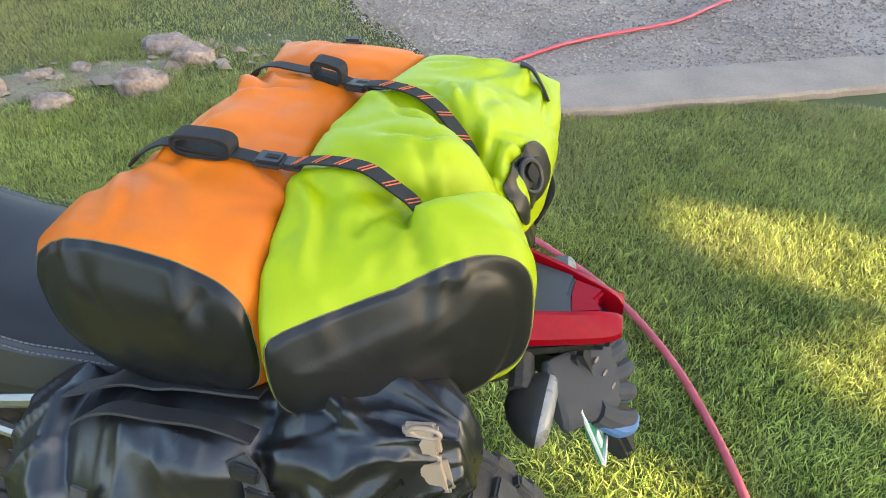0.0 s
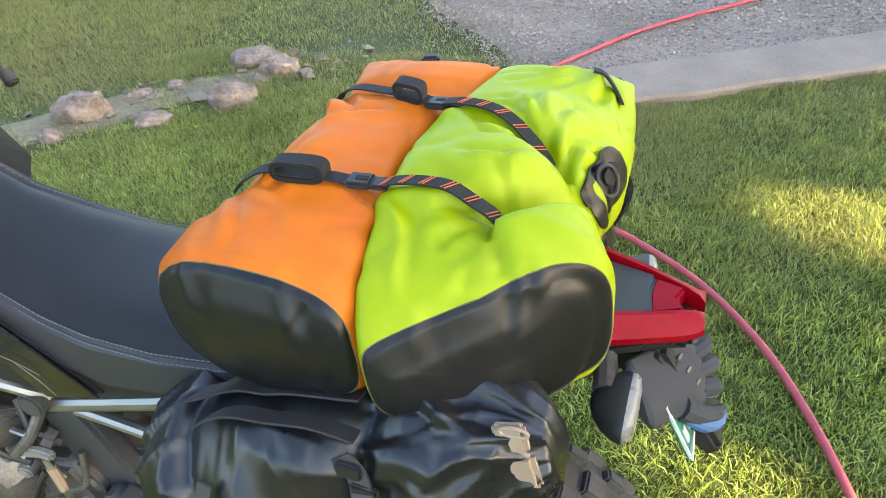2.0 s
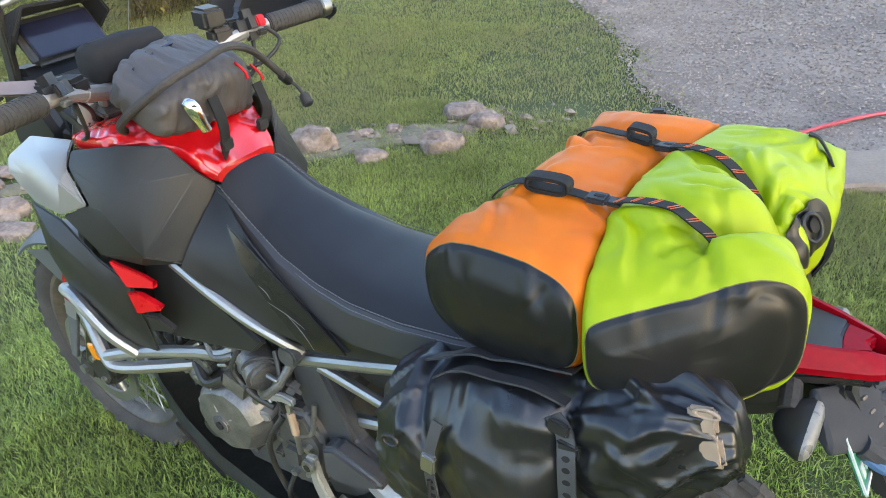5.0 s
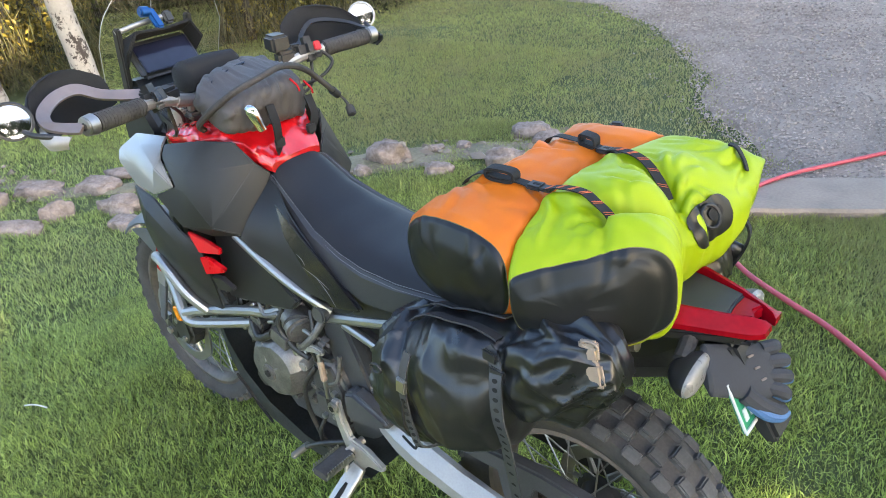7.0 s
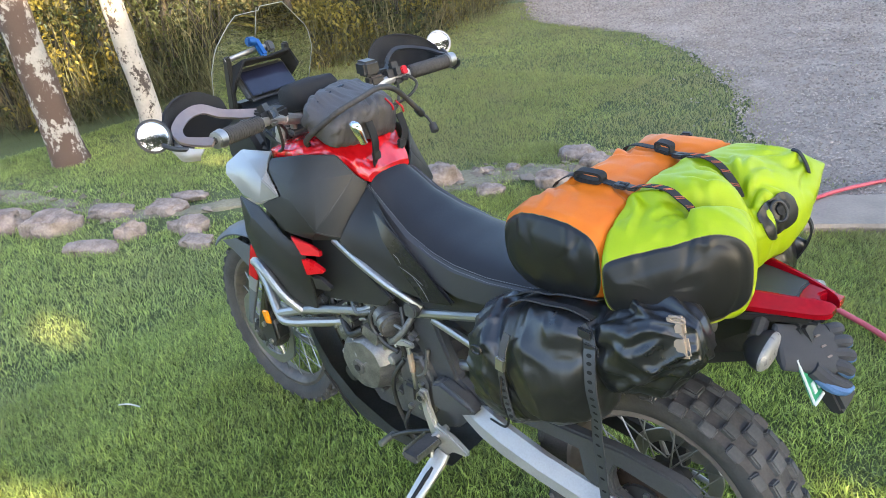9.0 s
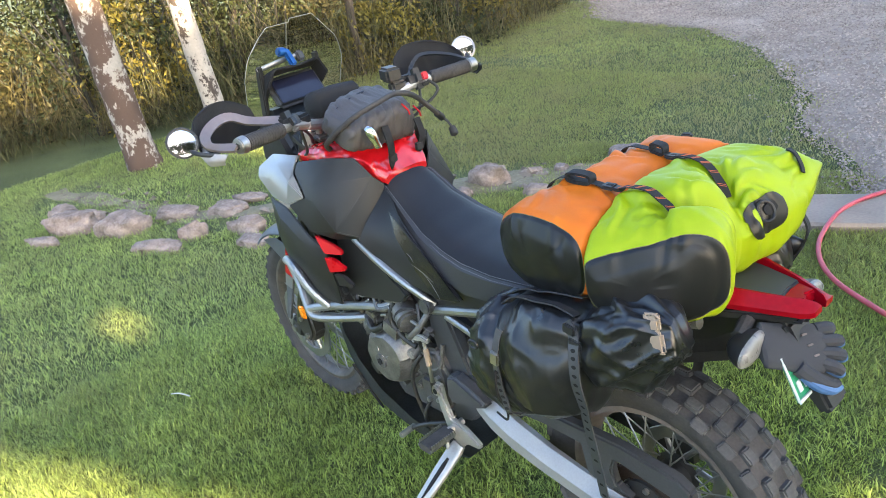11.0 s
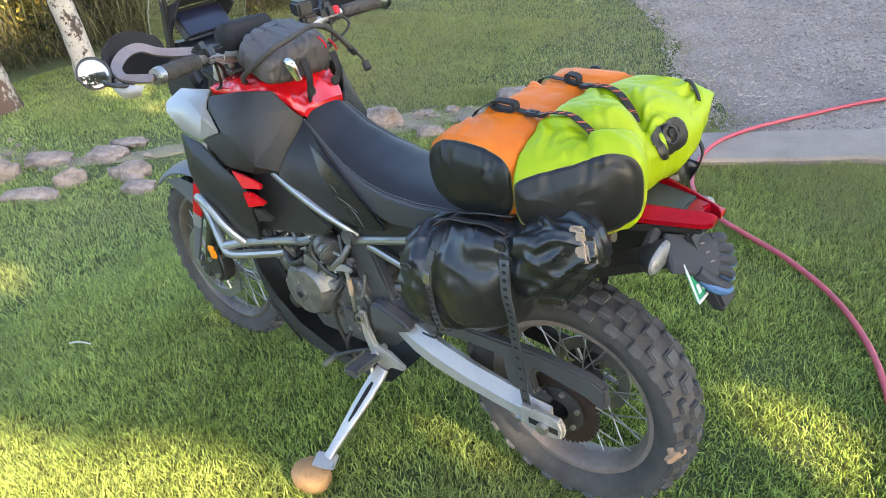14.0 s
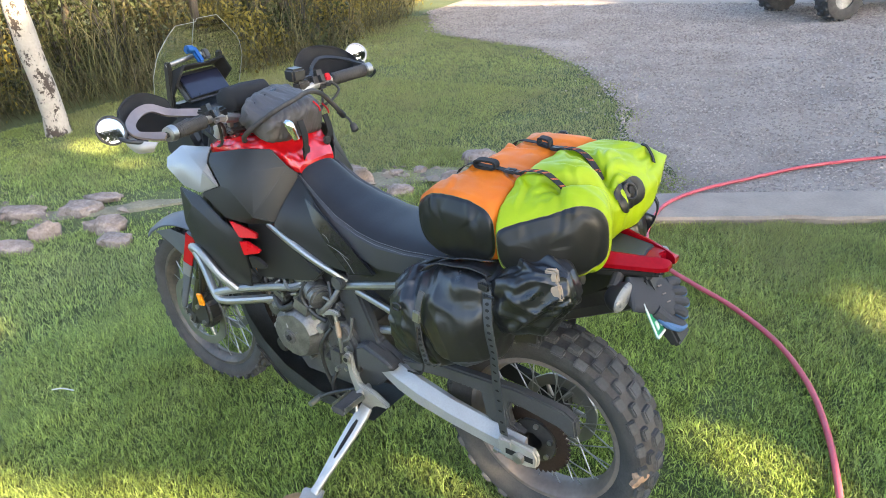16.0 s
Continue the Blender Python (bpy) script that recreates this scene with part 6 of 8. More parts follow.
    part("deflector", panel_grid([[(x, s * y, z) for x, y, z in row] for row in (
        [(-1.020, 0.478, 1.180), (-1.055, 0.462, 1.162), (-1.100, 0.400, 1.150), (-1.118, 0.320, 1.155), (-1.110, 0.255, 1.180)],
        [(-1.030, 0.480, 1.222), (-1.075, 0.460, 1.245), (-1.118, 0.400, 1.255), (-1.134, 0.320, 1.250), (-1.122, 0.262, 1.230)],
        [(-1.055, 0.468, 1.240), (-1.088, 0.440, 1.266), (-1.124, 0.380, 1.280), (-1.138, 0.320, 1.274), (-1.128, 0.270, 1.246)])], 0.005, 4), M_FOAM, shield, "black wind deflector", angle=60)
# mirrors, set at different angles
for s, c, face in ((-1, Vector((-1.022, -0.518, 1.226)), Vector((0.82, -0.12, 0.36))), (1, Vector((-1.066, 0.524, 1.222)), Vector((0.76, -0.46, 0.36)))):
    f = face.normalized()
    u = f.orthogonal().normalized()
    v = f.cross(u)
    bm = bmesh.new()
    skin(bm, [oval(c + f * d, u * r, v * r, 32) for d, r in ((-0.030, 0.012), (-0.025, 0.024), (-0.014, 0.036), (0.0, 0.041), (0.006, 0.041), (0.007, 0.036), (0.002, 0.0355))])
    back = part("mirror", bm, M_DARK if s < 0 else M_STEEL, bike, "round bar-end mirror")
    bm = bmesh.new()
    skin(bm, [oval(c + f * (0.0035 + 0.004 * (1 - (r / 0.0355) ** 2)), u * r, v * r, 32) for r in (0.0355, 0.032, 0.027, 0.021, 0.015, 0.009, 0.003)])
    part("mirror_glass", bm, M_MIRROR, back)
    p = Vector((-0.95, s * 0.462, 1.185)) if s < 0 else Vector((-0.96, 0.462, 1.185))
    part("mirror_arm", tubes(([p, p.lerp(c, 0.5) + Vector((0, s * 0.01, -0.01)), c - f * 0.03], 0.006)), M_DARK, back)
part("bar_centre", tubes(([(-1.000, -0.17, 1.172), (-1.050, -0.09, 1.146), (-1.075, -0.03, 1.141), (-1.075, 0.03, 1.141), (-1.050, 0.09, 1.146), (-1.000, 0.17, 1.172)], [0.0160, 0.0165, 0.0165, 0.0165, 0.0165, 0.0160])), M_ALU, bars, "silver thick centre of the bar")
part("top_clamp", box((-1.105, 0.0, 1.105), (0.085, 0.210, 0.022), (0, 12, 0), 0.008, 3), M_ENGDARK, bars)
for y in (-0.085, -0.045, 0.045, 0.085):
    part("clamp_bolt", rod((-1.085, y, 1.112), (-1.082, y, 1.128 if abs(y) > 0.06 else 1.168), 0.011 if abs(y) > 0.06 else 0.006, n=8, bevel=0.002), M_STEEL, bars)
for y, z in ((-0.105, 1.10), (0.105, 1.10)):
    part("fork_cap", rod((-1.125, y, z - 0.03), (-1.110, y, z + 0.025), 0.024, 0.020, 18, bevel=0.004), M_ALU, bars, "silver fork cap")
part("reservoir", box((-1.03, 0.175, 1.225), (0.065, 0.05, 0.045), (0, 0, -15), 0.008, 3), M_DARK, bars)

# instruments and windscreen
dash = part("dash", box((-1.300, -0.004, 1.218), (0.030, 0.185, 0.108), (0, -38, 0), 0.012, 3), M_DARK, bike, "square instrument display with a hood")
part("display", box((-1.2865, -0.004, 1.224), (0.006, 0.160, 0.082), (0, -38, 0), 0.002), M_SCREEN, dash, "dark blue-black display glass")
part("hood", shell([(-1.320, -0.110, 1.200), (-1.345, -0.104, 1.270), (-1.345, 0.096, 1.270), (-1.320, 0.102, 1.200), (-1.272, -0.122, 1.248), (-1.262, -0.086, 1.302), (-1.262, 0.080, 1.302), (-1.272, 0.114, 1.248), (-1.262, 0.0, 1.296), (-1.345, 0.0, 1.272)],
                   [(0, 1, 5, 4), (1, 9, 8, 5), (9, 2, 6, 8), (2, 3, 7, 6)], 0.007, 0.003), M_FOAM, dash)
for s in (-1, 1):
    part("tower_upright", prism([(-1.395, 1.02), (-1.360, 1.02), (-1.325, 1.20), (-1.305, 1.310), (-1.330, 1.310), (-1.355, 1.20)], s * 0.105 - 0.008, s * 0.105 + 0.008, 0.004), M_DARK, bike)
xbar = part("accessory_bar", tubes(([(-1.320, -0.112, 1.298), (-1.305, -0.05, 1.310), (-1.300, 0.030, 1.316)], 0.0075)), M_STEEL, bike)
part("phone_clamp", box((-1.280, -0.012, 1.318), (0.018, 0.026, 0.060), (0, -30, 12), 0.006), M_BLUE, xbar, "blue anodised clamp")
part("clamp_block", box((-1.298, 0.034, 1.312), (0.022, 0.030, 0.034), (0, -20, 8), 0.006, 3), M_DARK, xbar)
part("clamp_ball", rod((-1.285, -0.020, 1.338), (-1.285, -0.048, 1.342), 0.014, n=16, bevel=0.004), M_BLUE, xbar)
bm = bmesh.new()
rows = []
cols = 24
zs = [1.06 + (1.44 - 1.06) * k / 16 for k in range(17)]
outline = [(1.06, 0.160), (1.19, 0.180), (1.295, 0.186), (1.36, 0.168), (1.420, 0.112), (1.44, 0.085)]
for z in zs:
    w = lerp_table(outline, z)[0]
    rows.append([(-1.455 + 0.15 * (z - 1.06) / 0.38 + 0.9 * (w * (-1 + 2 * k / cols)) ** 2, 0.028 + w * (-1 + 2 * k / cols), z - 0.022 + (0.010 if k > 12 and z > 1.43 else 0)) for k in range(cols + 1)])
skin(bm, rows, cap=False, closed=False)
bmesh.ops.solidify(bm, geom=list(bm.faces), thickness=0.003)
screen = part("windscreen", bm, M_CLEAR, bike, "clear plastic windscreen")
screen.visible_shadow = False
edge = [r[0] for r in rows] + [rows[-1][k] for k in range(1, cols)] + [r[-1] for r in rows[::-1]]
bm = bmesh.new()
tube(bm, edge, 0.0011, n=6, steps=1)
part("screen_edge", bm, M_EDGE, screen)
bm = bmesh.new()
tube(bm, [(-1.300, 0.020, 1.428), (-1.325, 0.018, 1.37), (-1.345, 0.016, 1.32)], 0.0012, n=6)
part("screen_notch", bm, M_EDGE, screen)
for pts in ([(-1.0, -0.20, 1.18), (-1.06, -0.13, 1.12), (-1.15, -0.08, 1.05), (-1.2, -0.03, 1.0)], [(-1.0, 0.20, 1.18), (-1.06, 0.14, 1.11), (-1.14, 0.08, 1.04)], [(-1.04, -0.17, 1.20), (-1.14, -0.15, 1.17), (-1.2, -0.1, 1.10)],
            [(-1.0, -0.19, 1.16), (-1.03, -0.17, 1.09), (-1.10, -0.15, 1.06)], [(-0.98, 0.24, 1.17), (-0.97, 0.21, 1.10), (-1.02, 0.14, 1.08), (-1.10, 0.06, 1.06)], [(-0.965, 0.245, 1.20), (-0.93, 0.27, 1.16), (-0.95, 0.22, 1.12), (-1.03, 0.15, 1.10)]):
    part("control_cable", tubes((pts, 0.0045)), M_DARK, bike)
part("ignition_lock", rod((-1.100, -0.02, 1.10), (-1.085, -0.02, 1.135), 0.020, 0.018, 18, bevel=0.003), M_STEEL, bike)

# tail
tail_side = [(0.02, 0.122, 0.910, 0.862), (0.10, 0.113, 0.903, 0.860), (0.18, 0.095, 0.892, 0.856), (0.25, 0.071, 0.884, 0.852), (0.300, 0.050, 0.877, 0.847), (0.316, 0.043, 0.872, 0.848), (0.324, 0.038, 0.864, 0.851)]
TY = 0.066
for s in (-1, 1):
    rows = [[(x, TY + s * (w - 0.030), zt - 0.008), (x, TY + s * (w - 0.028), zt), (x, TY + s * (w - 0.021), zt), (x, TY + s * w, zb + 0.012), (x, TY + s * (w - 0.003), zb), (x, TY + s * (w - 0.030), zb)] for x, w, zt, zb in tail_side]
    bm = bmesh.new()
    skin(bm, rows)
    bmesh.ops.bevel(bm, geom=[e for e in bm.edges if e.calc_face_angle(0) > 0.5], offset=0.003, segments=2, affect="EDGES", clamp_overlap=True)
    tp = part("tail_panel", bm, M_REDLENS, bike, "glossy translucent red tail panel")
    part("tail_reflector", box((0.314, TY + s * 0.038, 0.852), (0.008, 0.006, 0.010), (0, 0, s * -20), 0.003), M_AMBER, tp)
part("rack_pad", prism([(0.0, TY - 0.090), (0.10, TY - 0.084), (0.18, TY - 0.066), (0.262, TY - 0.038), (0.258, TY), (0.262, TY + 0.038), (0.18, TY + 0.066), (0.10, TY + 0.084), (0.0, TY + 0.090)], 0.858, 0.880, 0.004, axis="z"), M_SEATSIDE, bike, "grey rubber rear rack pad")
part("tail_bridge", prism([(0.259, TY - 0.037), (0.300, TY - 0.022), (0.290, TY), (0.300, TY + 0.022), (0.259, TY + 0.037), (0.256, TY)], 0.852, 0.877, 0.004, axis="z"), M_REDLENS, bike, "glossy red tail bridge")
part("under_tail", prism([(-0.10, 0.74), (0.02, 0.852), (0.315, 0.848), (0.31, 0.835), (0.22, 0.815), (0.12, 0.74), (0.0, 0.70)], TY - 0.05, TY + 0.05, 0.01), M_PLASTIC, bike, "black plastic under-tail")
part("under_tail_edge", prism([(0.05, TY - 0.112), (0.18, TY - 0.094), (0.30, TY - 0.046), (0.30, TY + 0.046), (0.18, TY + 0.094), (0.05, TY + 0.112)], 0.834, 0.852, 0.004, axis="z"), M_GLOSSBLK, bike)
for s in (-1, 1):
    c = Vector((0.243, TY + s * 0.128, 0.806))
    up, out = Vector((0.06, -s * 0.95, 0.30)).normalized(), Vector((0, s * 0.30, 0.95))
    back = up.cross(out).normalized() * s
    back = back if back.x > 0 else -back
    bm = bmesh.new()
    skin(bm, [oval(c + back * dx, out * r * 0.56, up * r, 28, 2.3) for dx, r in ((-0.040, 0.008), (-0.034, 0.022), (-0.022, 0.036), (-0.008, 0.044), (0.0, 0.047), (0.004, 0.047))])
    ind = part("turn_signal", bm, M_PLASTIC, bike, "black turn signal with a clear lens")
    bm = bmesh.new()
    skin(bm, [oval(c + back * dx, out * r * 0.56, up * r, 28, 2.3) for dx, r in ((0.004, 0.0462), (0.009, 0.045), (0.014, 0.038), (0.017, 0.024))])
    part("signal_lens", bm, M_LENS, ind)
    part("signal_stalk", tubes(([c + Vector((-0.025, -s * 0.010, 0.012)), c + Vector((-0.030, -s * 0.050, 0.026)), (0.20, TY + s * 0.03, 0.838)], 0.015)), M_RUBBER, ind)
part("plate_bracket", prism([(0.22, 0.83), (0.28, 0.83), (0.372, 0.665), (0.350, 0.648), (0.23, 0.78)], TY - 0.055, TY + 0.02, 0.008), M_PLASTIC, bike)
pl = part("number_plate", box((0.3065, TY - 0.030, 0.742), (0.004, 0.145, 0.100), (0, -24, 0), 0.002, 1), M_PLATEGREEN, bike, "green and white number plate, partly covered")
part("plate_border", box((0.3295, TY - 0.030, 0.699), (0.003, 0.142, 0.006), (0, -24, 0), 0.0), M_WHITE, pl)
part("plate_border", box((0.3095, TY - 0.100, 0.7425), (0.003, 0.005, 0.092), (0, -24, 0), 0.0), M_WHITE, pl)
for k in range(2):
    part("plate_mark", box((0.3185, TY - 0.080 + 0.022 * k, 0.7215), (0.003, 0.012, 0.022), (0, -24, 0), 0.0), M_WHITE, pl)
part("muffler", tubes(([(-0.30, 0.16, 0.50), (-0.10, 0.165, 0.585), (0.15, 0.155, 0.70), (0.24, 0.15, 0.74)], [0.045, 0.062, 0.064, 0.045])), M_DARK, bike, "dark muffler")


# a smear of dried mud on the rear tyre's shoulder
bm = bmesh.new()
rng = np.random.default_rng(77)
for k in range(7):
    ang = math.atan2(0.255 - 0.325, 0.317) + rng.uniform(-0.10, 0.10)
    r = 0.322 + rng.uniform(-0.018, 0.006)
    c = Vector((r * math.cos(ang), -0.066 + rng.uniform(-0.016, 0.016), 0.325 + r * math.sin(ang)))
    o = Vector((math.cos(ang), -0.6, math.sin(ang))).normalized()
    u = o.orthogonal().normalized()
    v = o.cross(u)
    skin(bm, [oval(c + o * h, u * rng.uniform(0.010, 0.018) * f, v * rng.uniform(0.008, 0.014) * f, 12, 2.4) for h, f in ((-0.012, 1.0), (0.002, 0.95), (0.005, 0.6))])
part("mud_smear", bm, M_MUD, bike, "dried tan mud")
# ---- the luggage on the seat ----
def dry_bag(name, label, material, shape, end_slope, end_drop, end_more, sags, creases, dents, straps, hard_side, slant, seed):
    """Roll-top bag lying across the motorcycle. shape: rows of y, left x, right x, bottom z, top z; the side that
    presses on its neighbour (hard_side) is flat, the other one round."""
    bag = tagged(new(name), label, "dry bag", "dry bags")
    bm = bmesh.new()
    n, steps, seam = 112, 120, 10
    y0, y1 = shape[0][0], shape[-1][0]
    rings = []
    for i in range(steps + 1):
        ring = []
        for k in range(n):
            a = 2 * math.pi * k / n
            ca, sa = math.cos(a), math.sin(a)
            edge = 0.020 + end_more * max(0.0, ca) * (0.6 + 0.4 * sa)
            y = y0 + edge * i / seam if i <= seam else y0 + edge + (y1 - y0 - edge) * (i - seam) / (steps - seam)
            xl, xr, zb, zt = lerp_table(shape, y)
            hw, hh, mx, mz = (xr - xl) / 2, (zt - zb) / 2, (xl + xr) / 2, (zt + zb) / 2
            full = min(1.0, (y - y0) / 0.10)
            pw = 2.5 + full * ((4.2 if ca * hard_side > 0 else 0.25) * abs(ca))
            if ca * hard_side < 0 and sa > 0:
                pw -= slant * max(0.0, min(1.0, (y + 0.05) / 0.09))
            x = mx + hw * math.copysign(abs(ca) ** (2 / pw), ca)
            z = mz + hh * math.copysign(abs(sa) ** (2 / pw), sa)
            if sa > -0.1:
                for sx, sy, run, wide, depth, xa, xb in sags:
                    t = max(0.0, min(1.0, (x - xa) / (xb - xa)))
                    off = (y - sy - run * (x - sx)) / math.sqrt(1 + run * run)
                    z -= depth * t * t * (3 - 2 * t) * math.exp(-(off / wide) ** 2) * min(1.0, sa + 0.1)
            fade = max(0.0, 1 - (y - y0) / 0.24)
            z -= end_drop * max(0.0, sa) * fade * (xr - x) / (xr - xl)
            ring.append(Vector((x, y + end_slope(x) * fade, z)))
        rings.append(ring)
    mid = sum((v for v in rings[0]), Vector()) / n
    dome = [[mid + (v - mid) * k - Vector((0, d, 0)) for v in rings[0]] for k, d in ((0.25, 0.006), (0.5, 0.0055), (0.75, 0.0042), (0.9, 0.0025))]
    rings = dome + rings
    seam += 4
    rows = [[bm.verts.new(v) for v in r] for r in rings]
    dark = set()
    for i, (a, b) in enumerate(zip(rows, rows[1:])):
        for k in range(n):
            f = bm.faces.new((a[k], a[(k + 1) % n], b[(k + 1) % n], b[k]))
            if i < seam:
                dark.add(f)
    dark.add(bm.faces.new(rows[0]))
    bm.faces.new(rows[-1])
    bm.normal_update()
    for v in bm.verts:
        p = v.co
        back = min(1.0, max(0.0, (p.y - y0 - 0.02) / 0.06))
        w = 0.0045 * noise.noise(Vector((p.x * 8, p.y * 6, p.z * 8 + seed)))
        dent = noise.noise(Vector((p.x * 14 + seed, p.y * 14, p.z * 12)))
        w += 0.0024 * (1 - back) * max(0.0, 1 - abs(dent) * 3.0) ** 2
        fold = noise.noise(Vector((p.x * 7 + p.y * 7, p.y * 9 - p.x * 9, p.z * 5 + seed)))
        w += 0.0028 * max(0.0, 1 - abs(fold) * 6.0) * back
        for dx, deep in dents:
            w -= 0.0045 * (1 - back) * math.exp(-((p.x - dx - 0.25 * (1.0 - p.z)) / 0.009) ** 2) * math.exp(-((p.z - 1.02) / deep) ** 2)
            w += 0.003 * (1 - back) * math.exp(-((p.x - dx - 0.018 - 0.25 * (1.0 - p.z)) / 0.010) ** 2) * math.exp(-((p.z - 1.01) / deep) ** 2)
        # pulled folds: a crisp crest with a soft hollow beside it, fading towards both ends
        if p.z > 0.96:
            for ax, ay, bx, by, high, wide in creases:
                ux, uy = bx - ax, by - ay
                run = math.hypot(ux, uy)
                t = ((p.x - ax) * ux + (p.y - ay) * uy) / (run * run)
                if -0.15 < t < 1.15:
                    d = ((p.x - ax) * uy - (p.y - ay) * ux) / run + 0.006 * math.sin(5 * t + ax * 40)
                    if abs(d) < wide * 5:
                        ends = max(0.0, min(1.0, (t + 0.15) * 5)) * max(0.0, min(1.0, (1.15 - t) * 2.2))
                        w += high * ends * (math.exp(-(d / wide) ** 2) - 0.75 * math.exp(-((d - 1.9 * wide) / (1.3 * wide)) ** 2)) * back
        for sy, sl in straps:
            w -= 0.006 * math.exp(-((p.y - sy - sl * p.x) / 0.014) ** 2) * back
        v.co += v.normal * w
    seam_line = [v.co + v.normal * 0.0006 for v in rows[seam]]
    # the black reinforced end is welded to the coated cloth along a seam
    low, seen = bmesh.new(), {}
    for f in dark:
        for v in f.verts:
            if v not in seen:
                seen[v] = low.verts.new(v.co + v.normal * 0.0008)
        low.faces.new([seen[v] for v in f.verts])
    bmesh.ops.delete(bm, geom=list(dark), context="FACES")
    part("shell", bm, material, bag, angle=120)
    part("end_patch", low, M_PATCH, bag, "black rubberised end patch", angle=120)
    edge = bmesh.new()
    tube(edge, seam_line + seam_line[:1], 0.0009, n=5, steps=1)
    part("welded_seam", edge, M_SEAMTAPE, bag, "pale frayed seam")
    return bag


ORANGE_SHAPE = [(-0.254, -0.228, -0.048, 0.912, 1.028), (-0.243, -0.260, -0.020, 0.890, 1.052), (-0.22, -0.272, -0.012, 0.878, 1.066), (-0.17, -0.262, -0.016, 0.870, 1.077),
                (-0.09, -0.218, -0.030, 0.866, 1.083), (0.0, -0.212, -0.032, 0.870, 1.094), (0.09, -0.205, -0.027, 0.870, 1.096), (0.15, -0.205, -0.010, 0.88, 1.082),
                (0.185, -0.200, 0.004, 0.90, 1.092), (0.22, -0.196, 0.012, 0.97, 1.092), (0.245, -0.192, 0.016, 1.03, 1.086), (0.258, -0.190, 0.016, 1.055, 1.078)]
YELLOW_SHAPE = [(-0.276, 0.028, 0.172, 0.900, 1.030), (-0.264, 0.006, 0.206, 0.876, 1.058), (-0.24, -0.008, 0.222, 0.864, 1.074), (-0.20, -0.018, 0.226, 0.862, 1.088),
                (-0.10, -0.031, 0.208, 0.866, 1.100), (0.0, -0.033, 0.182, 0.870, 1.103), (0.06, -0.029, 0.192, 0.870, 1.100), (0.13, -0.015, 0.212, 0.872, 1.096),
                (0.20, 0.004, 0.214, 0.890, 1.092), (0.25, 0.012, 0.208, 0.940, 1.082), (0.285, 0.018, 0.200, 0.990, 1.068), (0.302, 0.020, 0.198, 1.020, 1.048)]
STRAPS = [(-0.100, -0.12), (0.090, -0.25)]


def pulled(seed, ways, box_at, count):
    """Folds that run from the strapped-down places, and a few loose ones inside box_at."""
    rng = random.Random(seed)
    out = []
    for x, y, a0, a1, n in ways:
        for k in range(n):
            a = radians(a0 + (a1 - a0) * (k + rng.uniform(0.2, 0.8)) / n)
            r0, r1 = rng.uniform(0.005, 0.03), rng.uniform(0.07, 0.13)
            out.append((x + r0 * math.cos(a), y + r0 * math.sin(a), x + r1 * math.cos(a), y + r1 * math.sin(a), rng.uniform(0.004, 0.0085) * rng.choice((1, 1, -0.8)), rng.uniform(0.005, 0.009)))
    x0, x1, y0, y1 = box_at
    for k in range(count):
        x, y, a, r = rng.uniform(x0, x1), rng.uniform(y0, y1), rng.uniform(-0.5, 1.3), rng.uniform(0.05, 0.10)
        out.append((x, y, x + r * math.cos(a), y + r * math.sin(a), rng.uniform(0.0025, 0.005), rng.uniform(0.006, 0.010)))
    return out


orange_bag = dry_bag("dry_bag", "orange roll-top dry bag with a black end, strapped down", M_ORANGE, ORANGE_SHAPE,
                     lambda x: -0.11 * (x + 0.02), 0.0, 0.0, [(-0.1, 0.148, 0.0, 0.026, 0.024, -0.03, -0.17)],
                     pulled(5, [(-0.19, 0.14, -80, -20, 3), (-0.19, -0.098, 20, 80, 2), (-0.19, -0.098, -80, -30, 2)], (-0.2, -0.06, -0.2, 0.1), 3), [(-0.195, 0.040), (-0.075, 0.060)], STRAPS, 1, 0.0, 1.3)
yellow_bag = dry_bag("dry_bag", "fluorescent yellow roll-top dry bag with a black end", M_YELLOW, YELLOW_SHAPE,
                     lambda x: 0.60 * max(-0.02, x), 0.055, 0.035,
                     [(0.107, -0.104, 1.1, 0.026, 0.066, 0.035, 0.135), (0.134, 0.042, -0.45, 0.024, 0.046, 0.02, 0.125), (0.15, 0.20, 0.3, 0.030, 0.012, 0.02, 0.12)],
                     pulled(8, [(0.110, -0.108, 95, 215, 6), (0.110, -0.108, -130, -40, 5), (0.134, 0.040, 100, 200, 5), (0.134, 0.040, 20, 95, 4), (-0.01, -0.09, -80, -20, 3), (-0.01, 0.09, -60, 30, 3), (0.16, 0.285, -150, -60, 5)], (0.0, 0.14, -0.2, 0.2), 4), [(0.055, 0.035), (0.150, 0.060)], STRAPS, -1, 1.15, 7.9)


def cloud(bag):
    ob = [o for o in bag.children if o.name.startswith("shell")][0]
    co = np.zeros(len(ob.data.vertices) * 3)
    ob.data.vertices.foreach_get("co", co)
    return co.reshape(-1, 3)


BAGTOP = np.concatenate([cloud(orange_bag), cloud(yellow_bag)])


def top_z(x, y):
    d = np.hypot(BAGTOP[:, 0] - x, BAGTOP[:, 1] - y)
    near = BAGTOP[d < 0.014]
    return float(near[:, 2].max()) if len(near) else 1.0


